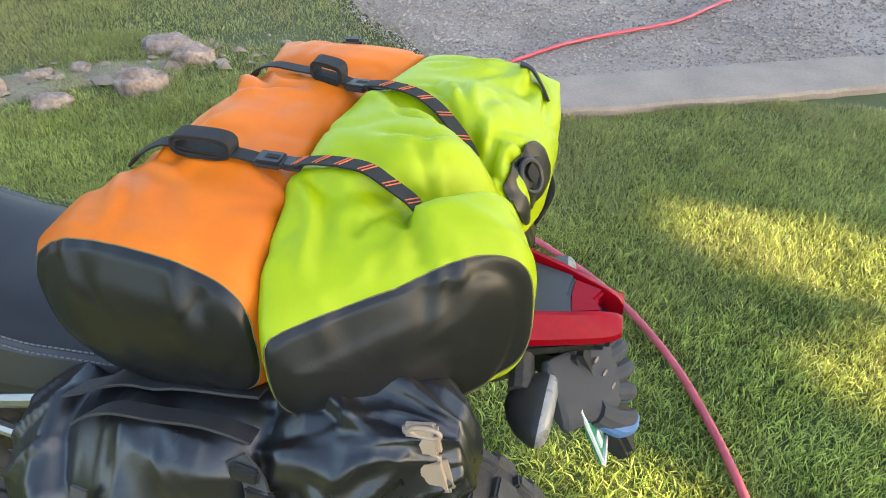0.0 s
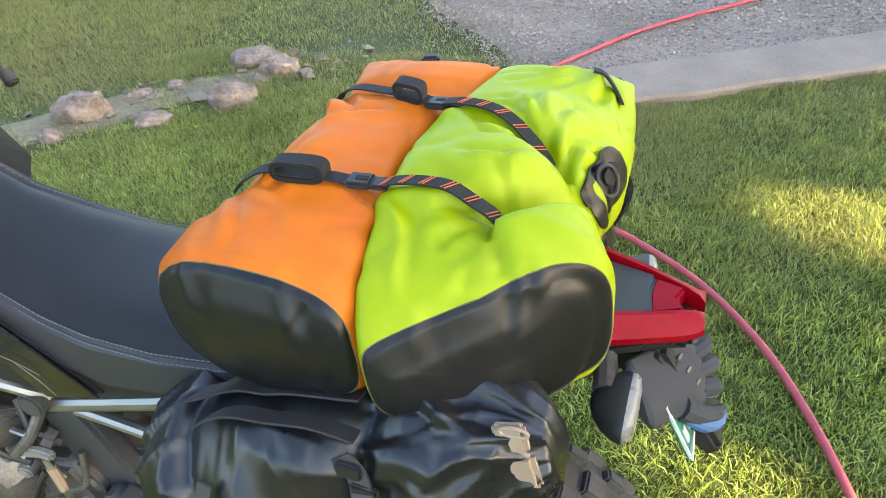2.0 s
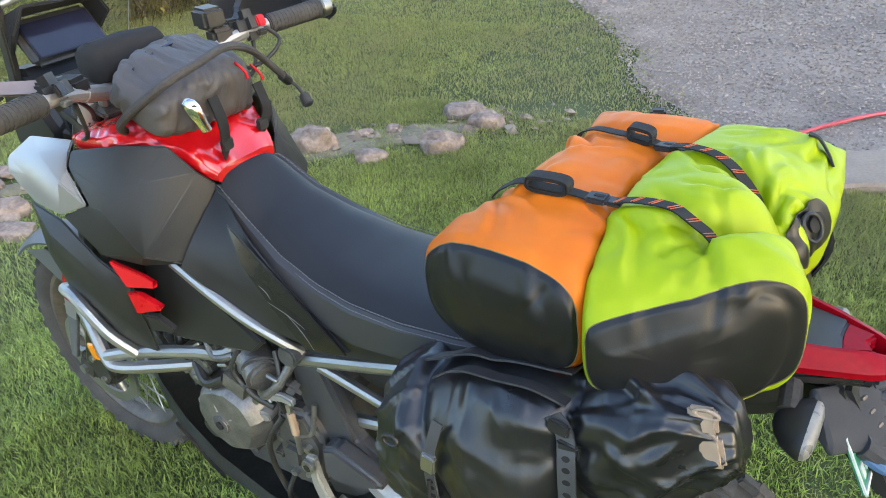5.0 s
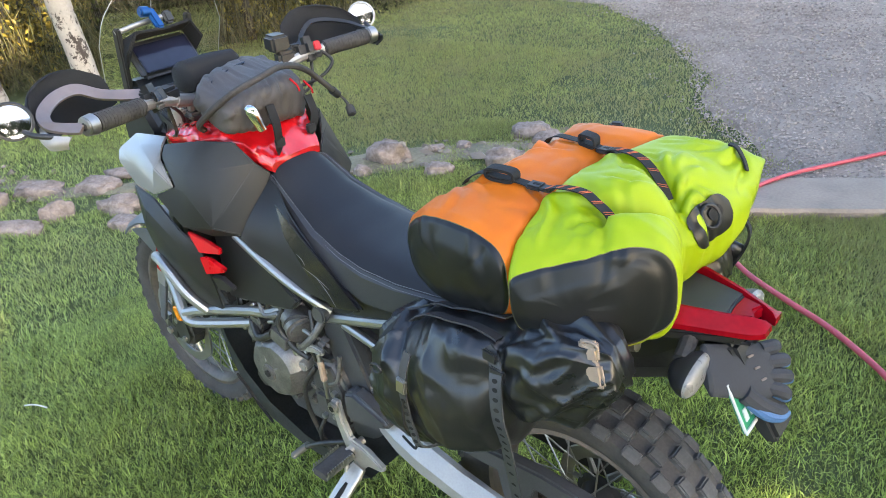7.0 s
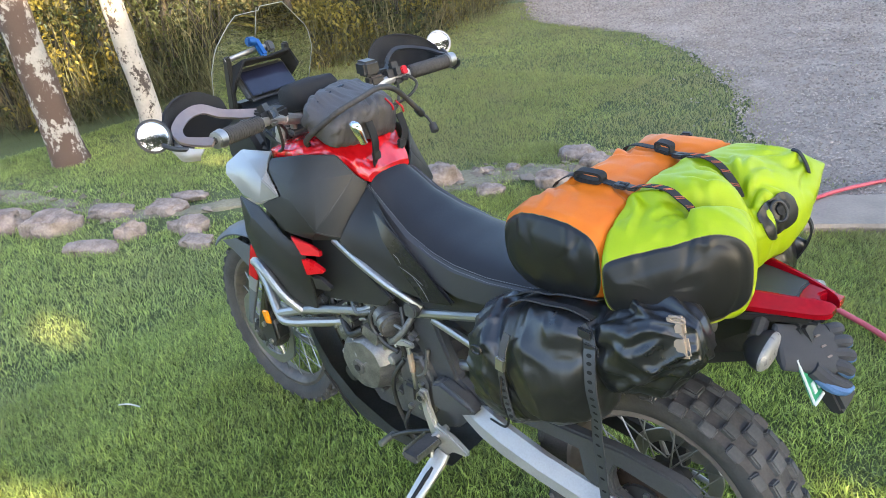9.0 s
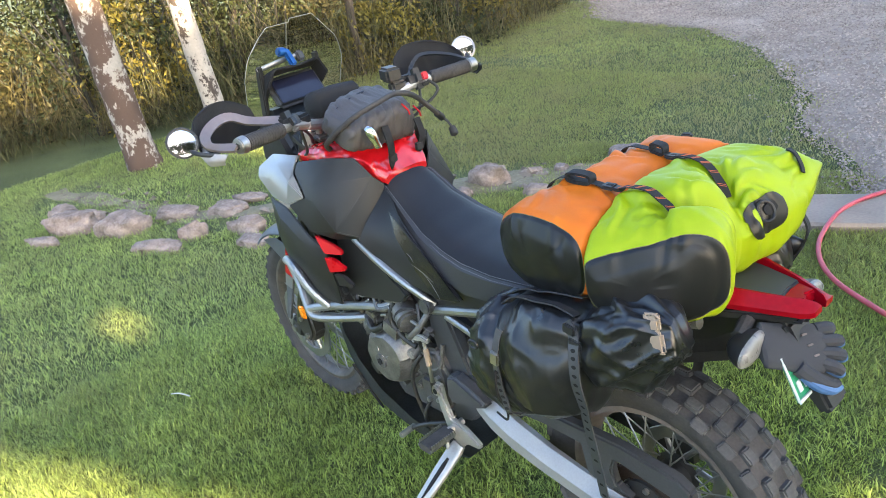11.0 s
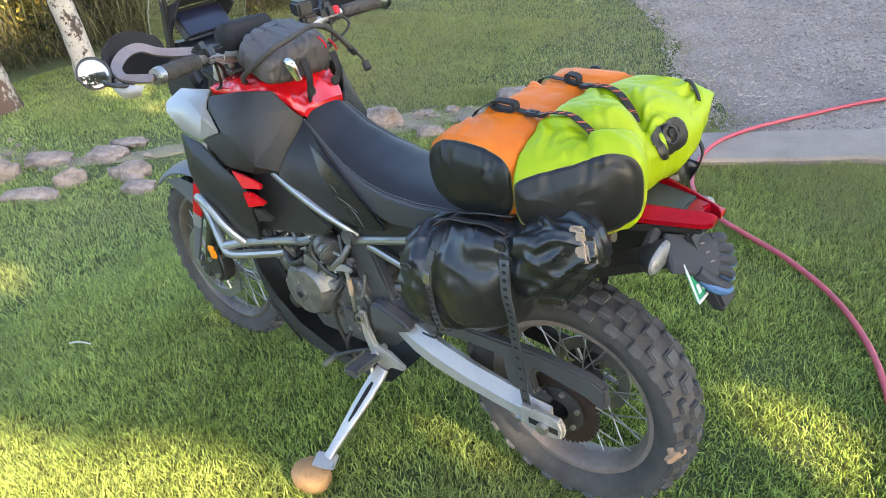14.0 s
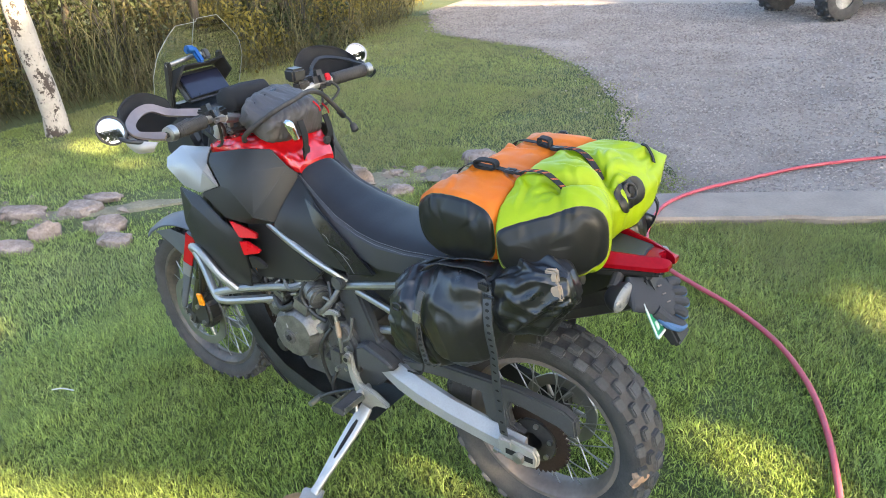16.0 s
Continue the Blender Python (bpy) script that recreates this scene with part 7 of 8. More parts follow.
def bag_patch(bag, a, b, radius, end_radius, name, label, material):
    """A reinforcing patch glued on the cloth: a tapered tongue from a to b that follows the surface."""
    ob = [o for o in bag.children if o.name.startswith("shell")][0]
    cloth = (np.array([v.co[:] for v in ob.data.vertices]), np.array([v.normal[:] for v in ob.data.vertices]))
    a, b = Vector(a), Vector(b)
    _, up = pinned(cloth, a.lerp(b, 0.3))
    along = (b - a).normalized()
    side = up.cross(along).normalized()
    bm = bmesh.new()
    grid = []
    for i in range(25):
        t = -1 + 2 * i / 24
        mid = a.lerp(b, (t + 1) / 2) + along * (radius * 0.9 * t if t < 0 else end_radius * 0.8 * t)
        half = (radius + (end_radius - radius) * (t + 1) / 2) * max(0.12, 1 - abs(t) ** 5) ** 0.5
        row = []
        for j in range(17):
            q, m = pinned(cloth, mid + side * half * (-1 + j / 8))
            row.append(q + m * 0.0042)
        grid.append(row)
    for _ in range(2):
        grid = [[(grid[max(i - 1, 0)][j] + grid[min(i + 1, 24)][j] + grid[i][max(j - 1, 0)] + grid[i][min(j + 1, 16)] + grid[i][j] * 2) / 6 if 0 < i < 24 and 0 < j < 16 else grid[i][j] for j in range(17)] for i in range(25)]
    skin(bm, grid, cap=False, closed=False)
    bmesh.ops.recalc_face_normals(bm, faces=bm.faces)
    bmesh.ops.solidify(bm, geom=list(bm.faces), thickness=0.0018)
    return part(name, bm, material, bag, label)


ring_patch = bag_patch(yellow_bag, (0.194, 0.094, 1.008), (0.180, 0.056, 1.000), 0.038, 0.034, "lash_patch", "black patch with a ring", M_PATCH)


def nearest(bag, p):
    ob = [o for o in bag.children if o.name.startswith("shell")][0]
    v = min(ob.data.vertices, key=lambda q: (q.co - Vector(p)).length_squared)
    return v.co.copy(), v.normal.copy()


c, n1 = nearest(yellow_bag, (0.186, 0.076, 1.010))
u = (Vector((0, 1, 0.2)) - n1 * n1.dot(Vector((0, 1, 0.2)))).normalized()
v = n1.cross(u)
bm = bmesh.new()
tube(bm, [c + n1 * 0.007 + u * 0.017 * math.cos(k * math.pi / 8) + v * 0.021 * math.sin(k * math.pi / 8) for k in range(17)], 0.0036, n=8, steps=2)
part("lash_ring", bm, M_PLASTIC, ring_patch)
tab = bmesh.new()
skin(tab, [oval(c + n1 * d + u * 0.012, u * 0.015, v * 0.011, 16, 3) for d in (-0.004, 0.0075)])
part("ring_tab", tab, M_WEB, ring_patch)


def lash_strap(way, loop_x, loop_long, buckle_x, label):
    """Webbing over both bags; way: rows of x, y."""
    strap = tagged(new("lashing_strap"), label, "strap", "lashing straps")

    def y_of(x):
        return lerp_table(way, x)[0]

    def at(x, up=0.004):
        return Vector((x, y_of(x), top_z(x, y_of(x)) + up))
    x0, x1 = way[0][0], way[-1][0]
    xs = [x0 + (x1 - x0) * k / 26 for k in range(27)]
    pts = [at(x) for x in xs]
    for _ in range(2):
        pts = [(pts[max(k - 1, 0)] + pts[k] * 2 + pts[min(k + 1, 26)]) / 4 for k in range(27)]
    smooth = [p + Vector((0, 0, 0.001)) for p in pts]
    smooth[0] -= Vector((0, 0, 0.006))
    smooth[-2] -= Vector((0, 0, 0.005))
    smooth[-1] -= Vector((0, 0, 0.014))
    bm = bmesh.new()
    tube(bm, smooth, 0, steps=2, flat=(0.0095, 0.0010, (0.1, 0, 1)))
    part("webbing", bm, M_WEB, strap)
    k0 = [k for k, x in enumerate(xs) if x > buckle_x + 0.025]
    for q, k in enumerate(k0[:-1]):
        if q % 2:
            continue
        p = smooth[k].lerp(smooth[k + 1], 0.25 + 0.2 * (q % 2))
        d = (smooth[k + 1] - smooth[k]).normalized()
        w = d.cross(Vector((0, 0, 1))).normalized()
        bm = bmesh.new()
        for o in (0.0, 0.0042):
            tube(bm, [p + w * 0.0082 + d * (o - 0.004) + Vector((0, 0, 0.0018)), p - w * 0.0082 + d * (o + 0.004) + Vector((0, 0, 0.0018))], 0, steps=1, flat=(0.0006, 0.0004, (0, 0, 1)))
        part("tracer", bm, M_WEBORANGE, strap)
    # side-release buckle
    b = at(buckle_x, 0.009)
    ang = math.degrees(math.atan2(y_of(buckle_x + 0.02) - y_of(buckle_x - 0.02), 0.04))
    slope = math.degrees(math.atan2(at(buckle_x - 0.025).z - at(buckle_x + 0.025).z, 0.05))
    body = part("buckle", box(b, (0.030, 0.026, 0.009), (0, slope, ang), 0.003), M_PLASTIC, strap, "black plastic side-release buckle")
    part("buckle_prong", box(b + Vector((0.024, 0.001, -0.002)), (0.020, 0.021, 0.007), (0, slope, ang), 0.002), M_PLASTIC, body)
    part("buckle_window", box(b + Vector((0.003, 0, 0.0047)), (0.014, 0.007, 0.001), (0, slope, ang), 0.0), M_HOLE, body)
    # surplus webbing doubled back into a flat loop lying on the strap
    c = at(loop_x, 0.011)
    d = Vector((0.04, y_of(loop_x + 0.02) - y_of(loop_x - 0.02), 0.5 * (at(loop_x + 0.02).z - at(loop_x - 0.02).z))).normalized()
    for r, h in ((1.0, 0.0115), (0.90, 0.0085)):
        bm = bmesh.new()
        loop = [c + d * (loop_long * r * math.copysign(abs(math.cos(a)) ** 0.6, math.cos(a))) + Vector((0, 0, h * math.copysign(abs(math.sin(a)) ** 0.6, math.sin(a)))) for a in (2 * math.pi * k / 24 for k in range(25))]
        tube(bm, loop, 0, steps=1, flat=(0.0012, 0.0105, (0, 1, 0.05)), cap=False)
        part("rolled_end", bm, M_WEB, strap, "surplus webbing folded into a loop")
    return strap


lash_strap([(-0.212, -0.098), (-0.18, -0.096), (-0.10, -0.092), (-0.03, -0.090), (0.05, -0.104), (0.112, -0.116)], -0.122, 0.031, -0.052, "black lashing strap with orange tracer and a buckle")
lash_strap([(-0.185, 0.135), (-0.15, 0.130), (-0.07, 0.106), (-0.01, 0.088), (0.06, 0.074), (0.136, 0.038)], -0.062, 0.022, -0.020, "black lashing strap with orange tracer and a buckle")
for bag, x, y, z, w in ((yellow_bag, 0.172, 0.290, 1.042, 0.030), (orange_bag, -0.085, 0.252, 1.085, 0.026)):
    part("roll_buckle", box((x, y, z), (w, 0.018, 0.012), (0, 0, 15), 0.004), M_PLASTIC, bag)
bm = bmesh.new()
strip = [nearest(yellow_bag, p) for p in ((0.146, 0.250, 1.088), (0.162, 0.247, 1.074), (0.178, 0.243, 1.055), (0.190, 0.238, 1.030))]
tube(bm, [c + n1 * 0.003 for c, n1 in strip], 0, steps=5, flat=(0.008, 0.0016, strip[1][1]))
part("closure_strip", bm, M_WEB, yellow_bag, "black closure webbing")
bm = bmesh.new()
tube(bm, [(0.178, 0.222, 0.968), (0.196, 0.224, 0.948), (0.210, 0.222, 0.922), (0.204, 0.221, 0.888), (0.180, 0.219, 0.840)], 0, steps=6, flat=(0.012, 0.0022, (0.9, 0.2, 0.1)))
part("hanging_strap", bm, M_WEB, yellow_bag, "black strap hanging in a loop")
bm = bmesh.new()
skin(bm, [oval((0.105 + 0.095 * t, 0.200 + 0.020 * t, 0.862 + 0.010 * t), (0, 0.016 * r, 0.004 * r), (0.010 * r, 0, 0.034 * r), 28, 2.4) for t, r in ((0, 0.5), (0.1, 0.9), (0.4, 1.0), (0.75, 0.85), (0.95, 0.5), (1.0, 0.2))])
wrinkle(bm, 0.006, 0.03, seed=4.0)
part("folded_flap", bm, M_DRYBAG, yellow_bag, "folded black flap under the roll-top end", angle=90)

# ---- side bags ----
def saddle_bag(side, label):
    """Soft roll bag along the flank, thick at the front, narrowing to its rolled rear end."""
    s = side
    bag = thing("saddle_bag", (0, MY, 0), label, "saddle bag", "side bags")
    table = [(-0.352, 0.165, 0.672, 0.030, 0.050), (-0.346, 0.170, 0.676, 0.075, 0.085), (-0.320, 0.180, 0.688, 0.103, 0.112), (-0.25, 0.190, 0.704, 0.116, 0.130), (-0.20, 0.190, 0.712, 0.110, 0.126), (-0.12, 0.195, 0.738, 0.120, 0.138),
             (-0.05, 0.192, 0.768, 0.106, 0.126), (0.0, 0.185, 0.806, 0.084, 0.088), (0.05, 0.180, 0.832, 0.092, 0.094), (0.10, 0.178, 0.845, 0.088, 0.092), (0.14, 0.184, 0.866, 0.066, 0.070), (0.17, 0.194, 0.880, 0.046, 0.050), (0.188, 0.198, 0.886, 0.030, 0.035)]
    bm = bmesh.new()
    rings = []
    for k in range(150):
        x = -0.352 + 0.540 * k / 149
        yc, zc, ry, rz = lerp_table(table, x)
        ring = []
        front = max(0.0, min(1.0, (-0.19 - x) / 0.10))
        aft = max(0.0, min(1.0, (x + 0.01) / 0.05))
        for q in range(120):
            a = 2 * math.pi * q / 120
            ca, sa = math.cos(a), math.sin(a)
            # gathers round the front mouth, long pulled folds behind the wide strap, broad dents between
            g1 = noise.noise(Vector((ca * 2.4, sa * 2.4, x * 4 + 3 * s)))
            g2 = 1 - abs(noise.noise(Vector((ca * 1.5 + x * 5, sa * 1.5 - x * 6, 4.0 + s)))) * 3.4
            g3 = 1 - abs(noise.noise(Vector((ca * 2.4 - x * 9, sa * 2.4 + x * 8, 9.0)))) * 3.5
            g4 = 1 - abs(noise.noise(Vector((ca * 1.1 + x * 8, sa * 1.1 + x * 4, 2.0 - s)))) * 4.0
            swell = 1 + front * (0.10 * g1 + 0.09 * max(0.0, g3)) + aft * (0.22 * max(0.0, g2) + 0.07 * max(0.0, g3) - 0.10) + (1 - front) * (1 - aft) * (0.05 * g1 + 0.07 * max(0.0, g4))
            cinch = 1 - 0.09 * math.exp(-((x + 0.19 + 0.03 * sa) / 0.014) ** 2) - 0.12 * math.exp(-((x - 0.012 * sa) / 0.016) ** 2)
            y = math.copysign(abs(ca) ** 0.85, ca) * ry * swell * cinch
            z = math.copysign(abs(sa) ** 0.85, sa) * rz * swell * cinch
            ring.append(Vector((x - 0.25 * z * min(1.0, max(0.0, (x + 0.345) / 0.12)), s * (yc - y), zc + z)))
        rings.append(ring)
    skin(bm, rings)
    bm.normal_update()
    for v in bm.verts:
        p = v.co
        f2 = noise.noise(Vector((p.x * 17 - p.z * 14, p.y * 9, p.z * 8 + p.x * 18 + 3 * s)))
        v.co += v.normal * (0.004 * noise.noise(Vector((p.x * 9, p.y * 8, p.z * 9))) + 0.0016 * max(0.0, 1 - abs(f2) * 4.5))
    body = part("bag_body", bm, M_DRYBAG, bag, "creased glossy black tarpaulin", angle=120)
    co = np.array([v.co[:] for v in body.data.vertices])

    def out(x, z, up=0.003):
        d = np.hypot(co[:, 0] - x, co[:, 2] - z)
        near = co[(d < 0.02) & (co[:, 1] * s > 0)]
        return Vector((x, s * (float((near[:, 1] * s).max()) if len(near) else 0.15) + s * up, z))

    def hug(pts, half, name, mt, lab="", holes=0, hole_from=0.0):
        path = curve_pts(pts, 8)
        bm = bmesh.new()
        tube(bm, path, 0, steps=1, flat=(half, 0.0018, (0, s, 0.15)))
        st = part(name, bm, mt, bag, lab)
        total = len(path) - 1
        for k in range(holes):
            t = hole_from + (1 - hole_from) * (k + 0.5) / holes
            i = min(total - 1, int(t * total))
            p = path[i].lerp(path[i + 1], t * total - i)
            d = (path[i + 1] - path[i]).normalized()
            o = Vector((0, s, 0.15)) - d * d.dot(Vector((0, s, 0.15)))
            o.normalize()
            bm = bmesh.new()
            skin(bm, [oval(p + o * h, d * 0.0042, d.cross(o) * 0.0058, 12) for h in (0.0012, 0.0022)])
            part("strap_hole", bm, M_HOLE, st)
        return st

    def crown(x, y, up=0.003):
        d = np.hypot(co[:, 0] - x, co[:, 1] - s * y)
        near = co[d < 0.018]
        return Vector((x, s * y, (float(near[:, 2].max()) if len(near) else 0.84) + up))

    for y, half, x0, x1 in ((0.195, 0.019, -0.255, -0.02), (0.240, 0.012, -0.215, -0.015), (0.150, 0.012, -0.20, 0.02)):
        bm = bmesh.new()
        tube(bm, [crown(x0 + (x1 - x0) * k / 8, y, 0.004) for k in range(9)], 0, steps=3, flat=(half, 0.0016, (0, -0.3 * s, 1)))
        part("top_webbing", bm, M_FADEDWEB, bag, "faded black webbing")
    big = hug([out(-0.024, 0.885), out(-0.006, 0.86), out(0.002, 0.82, 0.006), out(0.006, 0.76, 0.010), Vector((0.000, s * 0.268, 0.69)), Vector((-0.020, s * 0.236, 0.60)), Vector((-0.034, s * 0.205, 0.48)), Vector((-0.044, s * 0.178, 0.355))], 0.0125, "rubber_strap", M_STRAP, "perforated grey rubber strap", 17, 0.22)
    part("strap_buckle", box(out(0.0, 0.842, 0.007), (0.032, 0.008, 0.026), (0, 5, 0), 0.003), M_PLASTIC, big)
    part("strap_slider", box(out(-0.014, 0.872, 0.005), (0.030, 0.008, 0.022), (0, 10, 0), 0.003), M_PLASTIC, big)
    thin = hug([out(-0.180, 0.835), out(-0.188, 0.80, 0.005), out(-0.194, 0.76, 0.005), out(-0.196, 0.72, 0.005), out(-0.190, 0.66, 0.005), out(-0.175, 0.61, 0.004), Vector((-0.15, s * 0.14, 0.57))], 0.0085, "rubber_strap", M_STRAP, "perforated grey rubber strap", 12, 0.45)
    part("strap_buckle", box(out(-0.194, 0.765, 0.008), (0.024, 0.010, 0.034), (0, 10, 0), 0.003), M_STEEL, thin)
    part("loose_tail", tubes(([out(-0.194, 0.735, 0.008), out(-0.20, 0.67, 0.012), Vector((-0.215, s * 0.285, 0.60)), Vector((-0.26, s * 0.25, 0.53)), Vector((-0.35, s * 0.20, 0.48))], 0.0028)), M_WEB, thin)
    for x, z in ((-0.262, 0.775),):
        c = out(x, z, 0.006)
        bm = bmesh.new()
        tube(bm, [c + Vector((0.013 * math.cos(a), s * 0.004, 0.010 * math.sin(a))) for a in (math.pi * k / 8 for k in range(17))], 0.003, n=8, steps=1)
        part("d_ring", bm, M_PLASTIC, bag)
    c = Vector((0.148, s * 0.228, 0.902))
    bk = part("rear_buckle", box(c + Vector((0.0, 0, 0.018)), (0.034, 0.012, 0.034), (s * 10, -12, 0), 0.004), M_BEIGE, bag, "tan side-release buckle")
    part("buckle_half", box(c + Vector((0.012, s * 0.007, -0.020)), (0.036, 0.013, 0.042), (s * 10, -18, 0), 0.005), M_BEIGE, bk)
    for dz in (0.006, 0.046):
        bm = bmesh.new()
        tube(bm, [c + Vector((0.014 * math.cos(a) + 0.004, s * 0.004, dz * 0.8 - 0.006 + 0.006 * math.sin(a))) for a in (2 * math.pi * k / 14 for k in range(15))], 0.0022, n=8, steps=1)
        part("buckle_ring", bm, M_BEIGE, bk)
    hug([c + Vector((0.018, 0, -0.045)), c + Vector((0.020, -s * 0.01, -0.075)), c + Vector((0.010, -s * 0.03, -0.10))], 0.012, "rear_webbing", M_WEB)
    return bag


saddle_bag(-1, "glossy black soft saddle bag cinched with rubber straps")
saddle_bag(1, "glossy black soft saddle bag on the far flank")

# ---- on the tank and bars ----
tb = thing("tank_bag", (0, MY, 0), "grey nylon tank bag strapped on the red tank", "tank bag")
bm = bmesh.new()
rings = []
for k in range(61):
    y = -0.165 + 0.275 * k / 60
    hx, hz, zc = lerp_table([(-0.165, 0.040, 0.016, 1.158), (-0.157, 0.066, 0.030, 1.158), (-0.13, 0.084, 0.042, 1.158), (-0.06, 0.098, 0.056, 1.158), (0.03, 0.102, 0.062, 1.152), (0.088, 0.096, 0.060, 1.142), (0.104, 0.084, 0.050, 1.136), (0.114, 0.055, 0.032, 1.134)], y)
    rings.append(oval((-0.878 - 0.30 * (y + 0.12), y, zc), (hx, 0, -0.022), (0.016, 0, hz), 72, 4.0))
skin(bm, rings)
bm.normal_update()
for v in bm.verts:
    p = v.co
    f1 = noise.noise(Vector((p.x * 16 + p.y * 14, p.y * 18, p.z * 22)))
    f2 = noise.noise(Vector((p.x * 30 - p.y * 22, p.y * 30 + p.x * 10, p.z * 34 + 5)))
    v.co += v.normal * (0.008 * noise.noise(p * 9) + 0.0055 * max(0.0, 1 - abs(f1) * 4.5) + 0.0035 * max(0.0, 1 - abs(f2) * 4.5) - 0.003)
tbody = part("bag_body", bm, M_GREYBAG, tb, angle=120)
for dx in (-0.045, -0.025):
    part("zip", tubes(([(-0.880 + dx, -0.12, 1.208), (-0.905 + dx, -0.03, 1.222), (-0.928 + dx, 0.05, 1.218)], 0.003)), M_SCREEN, tbody)
for p in ((-0.815, 0.035, 1.185), (-0.830, 0.085, 1.165)):
    part("zip_pull", tubes(([p, (p[0] + 0.008, p[1] + 0.012, p[2] - 0.020), (p[0] + 0.010, p[1] + 0.014, p[2] - 0.034)], 0.0026)), M_RED, tbody, "red zip pull")
for pts in ([(-0.790, -0.055, 1.15), (-0.778, -0.055, 1.10), (-0.800, -0.045, 1.045), (-0.815, -0.035, 1.025)], [(-0.825, 0.085, 1.13), (-0.812, 0.085, 1.08), (-0.822, 0.070, 1.042), (-0.835, 0.06, 1.036)]):
    bm = bmesh.new()
    tube(bm, pts, 0, steps=6, flat=(0.011, 0.002, (1, 0, 0.3)))
    st = part("bag_strap", bm, M_WEB, tb)
    part("strap_slider", box(Vector(pts[2]) + Vector((0.006, 0, 0.01)), (0.010, 0.028, 0.024), (0, 0, 0), 0.003), M_PLASTIC, st)

hy = thing("drinking_tube", (0, MY, 0), "black drinking tube with a chrome holder, looped over the tank bag", "tube")
part("tube_run", tubes(([(-0.975, -0.125, 1.085), (-0.90, -0.175, 1.130), (-0.80, -0.150, 1.195), (-0.775, -0.075, 1.220), (-0.80, 0.010, 1.222), (-0.84, 0.100, 1.190), (-0.872, 0.180, 1.130), (-0.890, 0.225, 1.092)], 0.0078)), M_RUBBER, hy)
part("tube_clip", rod((-0.888, 0.215, 1.100), (-0.895, 0.240, 1.078), 0.011, n=14, bevel=0.002), M_PLASTIC, hy)
part("tube_tail", tubes(([(-0.893, 0.236, 1.082), (-0.880, 0.246, 1.066), (-0.862, 0.244, 1.048)], 0.004)), M_RUBBER, hy)
part("bite_valve", rod((-0.862, 0.243, 1.052), (-0.845, 0.236, 1.030), 0.011, 0.013, 14, bevel=0.003), M_RUBBER, hy)
bm = bmesh.new()
skin(bm, [oval(Vector((-0.764, -0.128, 1.172)) + Vector((0.006, 0.012, -0.042)) * t, (0.013 * r, 0.006 * r, 0), (-0.005 * r, 0.011 * r, 0.003 * r), 24) for t, r in ((0, 0.35), (0.1, 0.8), (0.3, 1.0), (0.8, 0.95), (1.0, 0.8), (1.4, 0.75), (1.45, 0.4))])
part("chrome_holder", bm, M_CHROME, hy, "polished chrome tube holder")

pad = thing("handlebar_pouch", (0, MY, 0), "soft black neoprene pouch behind the display", "pouch")
bm = bmesh.new()
skin(bm, [oval((-1.075 + 0.04 * t, -0.105 + 0.150 * t, 1.198 + 0.004 * t), (0.045 * r, 0, 0.012 * r), (-0.01 * r, 0, 0.040 * r), 28, 2.6) for t, r in ((0, 0.3), (0.03, 0.7), (0.1, 0.95), (0.5, 1.05), (0.9, 0.95), (0.97, 0.7), (1.0, 0.3))])
wrinkle(bm, 0.003, 0.03)
part("pouch_body", bm, M_FOAM, pad)

# ---- glove on the tail ----
gl = thing("work_glove", (0.305, 0.010, 0.772), "grey knit work glove with blue palm hanging over the plate", "glove")
U = Vector((0.44, 0.84, -0.30)).normalized()
W = (Vector((0.62, -0.45, 0.65)) - U * U.dot(Vector((0.62, -0.45, 0.65)))).normalized()
V = W.cross(U)
V = -V if V.z < 0 else V
bm = bmesh.new()
skin(bm, [oval(U * u + V * zc, V * h, W * 0.013 * k, 24, 2.6) for u, h, k, zc in ((-0.105, 0.036, 0.6, 0.006), (-0.10, 0.044, 0.9, 0.005), (-0.05, 0.047, 1.0, 0.003), (0.0, 0.050, 1.1, 0.0), (0.030, 0.048, 1.0, 0.0), (0.042, 0.042, 0.7, 0.0))])
wrinkle(bm, 0.004, 0.03)
palm = part("glove_palm", bm, M_GLOVE, gl)
for z0, dz, ln in ((0.036, 0.010, 0.048), (0.014, 0.004, 0.066), (-0.008, -0.008, 0.066), (-0.028, -0.026, 0.052)):
    a = U * 0.026 + V * z0
    b = a + U * ln + V * dz * 0.6 - W * 0.006
    part("glove_finger", tubes(([a, a.lerp(b, 0.5) + W * 0.006, b.lerp(a, 0.08), b], [0.0135, 0.0135, 0.0125, 0.006])), M_GLOVE, gl)
    part("finger_coating", tubes(([a.lerp(b, 0.3) - W * 0.005 - V * 0.005, b - W * 0.005 - V * 0.004, b + U * 0.003 - W * 0.004], [0.0105, 0.0105, 0.006])), M_GLOVEBLUE, gl, "blue rubber coating")
part("glove_thumb", tubes(([U * -0.03 - V * 0.034, U * 0.005 - V * 0.058, U * 0.040 - V * 0.070, U * 0.062 - V * 0.068], [0.018, 0.016, 0.013, 0.006])), M_GLOVE, gl)
part("thumb_coating", tubes(([U * -0.02 - V * 0.050 - W * 0.002, U * 0.01 - V * 0.072, U * 0.042 - V * 0.080, U * 0.066 - V * 0.074], [0.010, 0.0115, 0.0105, 0.005])), M_GLOVEBLUE, gl, "blue rubber coating")
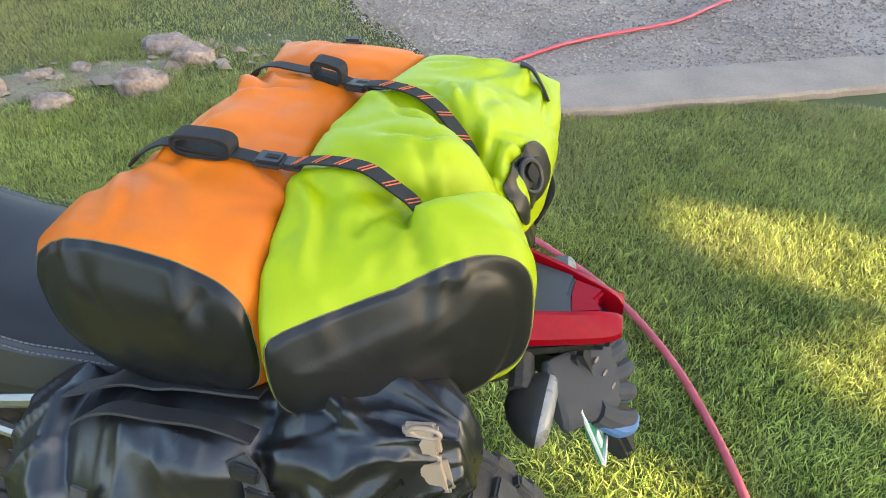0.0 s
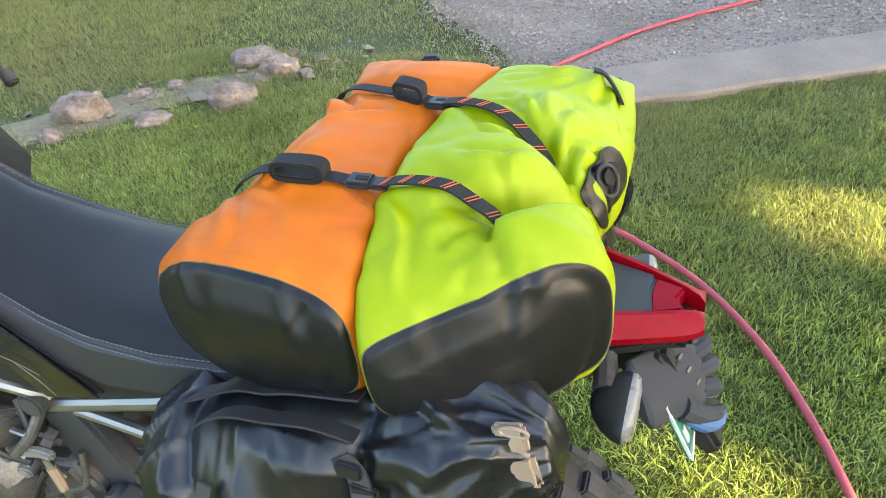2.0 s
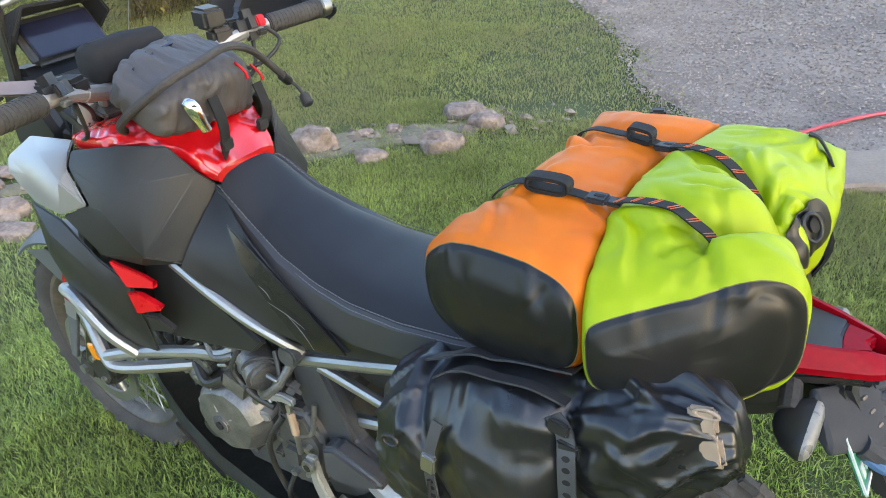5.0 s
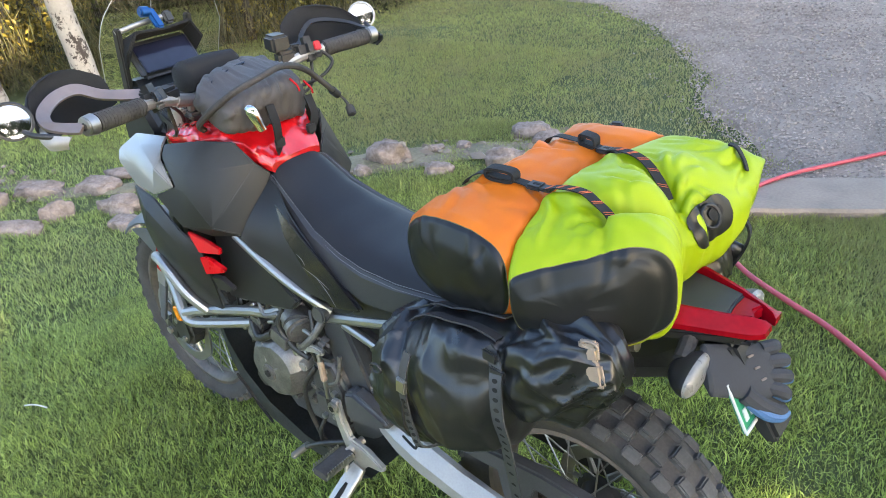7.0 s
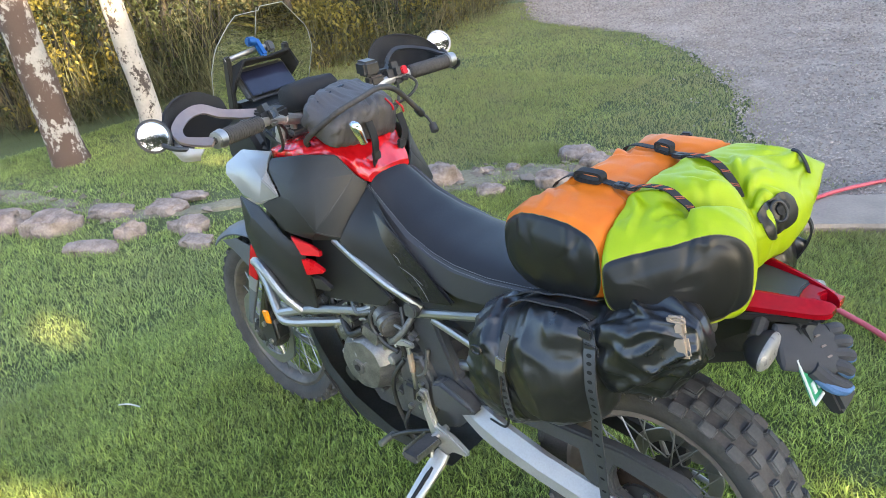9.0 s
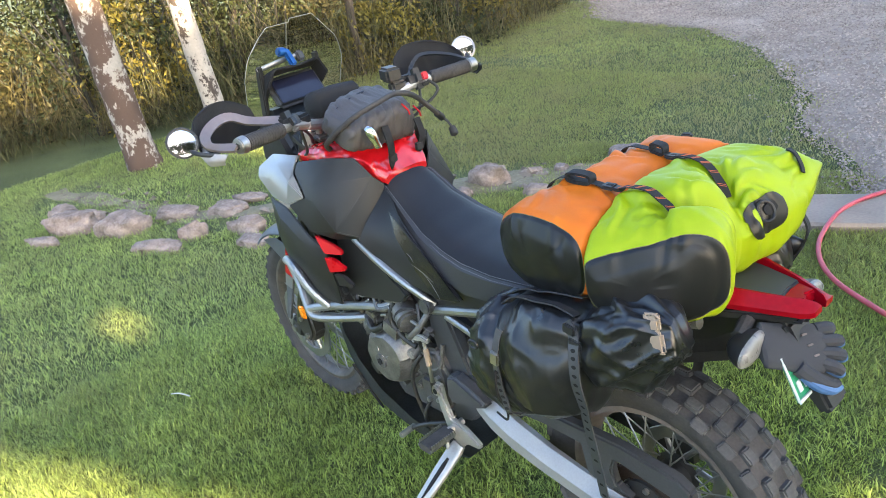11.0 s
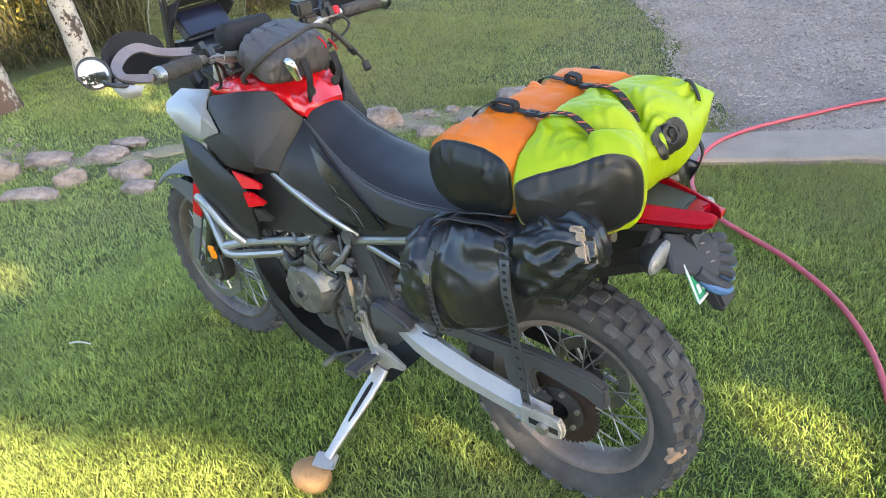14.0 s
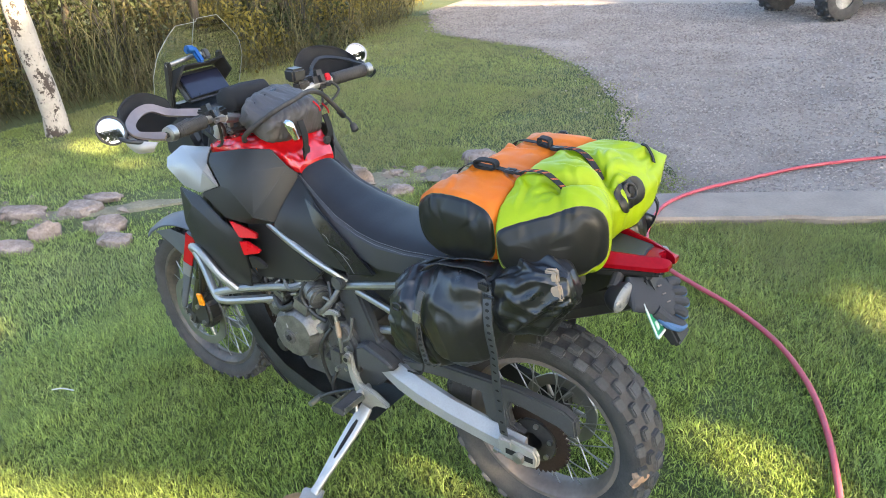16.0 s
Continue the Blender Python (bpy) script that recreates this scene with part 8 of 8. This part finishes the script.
for k in range(3):
    bm = bmesh.new()
    skin(bm, [oval(U * (-0.012 + 0.010 * k) + W * h + V * (0.024 - 0.020 * k), U * 0.0065 + V * 0.002, V * 0.0018 - U * 0.001, 12, 4) for h in (0.0120, 0.0158)])
    part("print_mark", bm, M_RIMDUST, palm)

# ---- under the stand, and a stray twig ----
bm = bmesh.new()
bmesh.ops.create_icosphere(bm, subdivisions=4, radius=1.0)
for v in bm.verts:
    p = v.co.copy()
    v.co = Vector((p.x * 0.068, p.y * 0.055, math.copysign(abs(p.z) ** 0.55, p.z) * 0.040)) * (1 + 0.06 * noise.noise(p * 2))
puck = part("stand_puck", bm, M_TAN)
puck.location = (-0.662, -0.485, -0.003)
tagged(puck, "tan flat stone puck under the side stand", "stone puck")
bm = tubes(([(-2.06, -0.545, 0.012), (-2.02, -0.522, 0.018), (-1.97, -0.50, 0.012)], 0.0028))
tagged(part("twig", bm, M_WHITE), "pale bleached twig lying on the lawn", "twig")

# ---- utility vehicle on the drive ----
utv = thing("utility_vehicle", (-0.5, 10.1, -0.012), "dark utility vehicle with knobbly tyres parked on gravel", "vehicle")
utv.rotation_euler = (0, 0, radians(50))
utv.scale = (0.92, 0.92, 0.92)
def utv_wheel(x, y):
    c = (x, y, 0.30)
    rimo = part("wheel", lathe([(0.15, -0.09), (0.16, 0.0), (0.15, 0.09), (0.03, 0.05), (0.03, -0.05)], c, 28), M_ENGINE, utv)
    t = lathe([(0.145, -0.11), (0.22, -0.135), (0.275, -0.12), (0.288, 0.0), (0.275, 0.12), (0.22, 0.135), (0.145, 0.11)], c, 40)
    part("tyre", t, M_RUBBER, rimo, "knobbly off-road tyre")
    for yy, sh in ((-0.085, 0.0), (0.0, 0.5), (0.085, 0.0)):
        knob_ring(rimo, c, 0.289, yy, 0.05, 0.06, 0.03, 16, sh)
for x, y in ((-1.45, -0.62), (-1.45, 0.62), (0.85, -0.62), (0.85, 0.62)):
    utv_wheel(x + 0.2, y)
part("chassis", box((-0.05, 0, 0.42), (2.5, 0.9, 0.22), (0, 0, 0), 0.05), M_DARK, utv)
part("body", prism([(-1.55, 0.50), (-1.50, 0.80), (-0.85, 0.95), (-0.55, 0.72), (0.25, 0.70), (0.35, 1.0), (1.35, 1.0), (1.40, 0.62), (0.9, 0.50)], -0.66, 0.66, 0.05, 3), M_SCREEN, utv, "dark blue body")
for s in (-1, 1):
    part("cage_tube", tubes(([(-0.85, s * 0.62, 0.92), (-0.45, s * 0.60, 1.75), (0.35, s * 0.60, 1.80), (0.45, s * 0.62, 0.98)], 0.025)), M_DARK, utv)
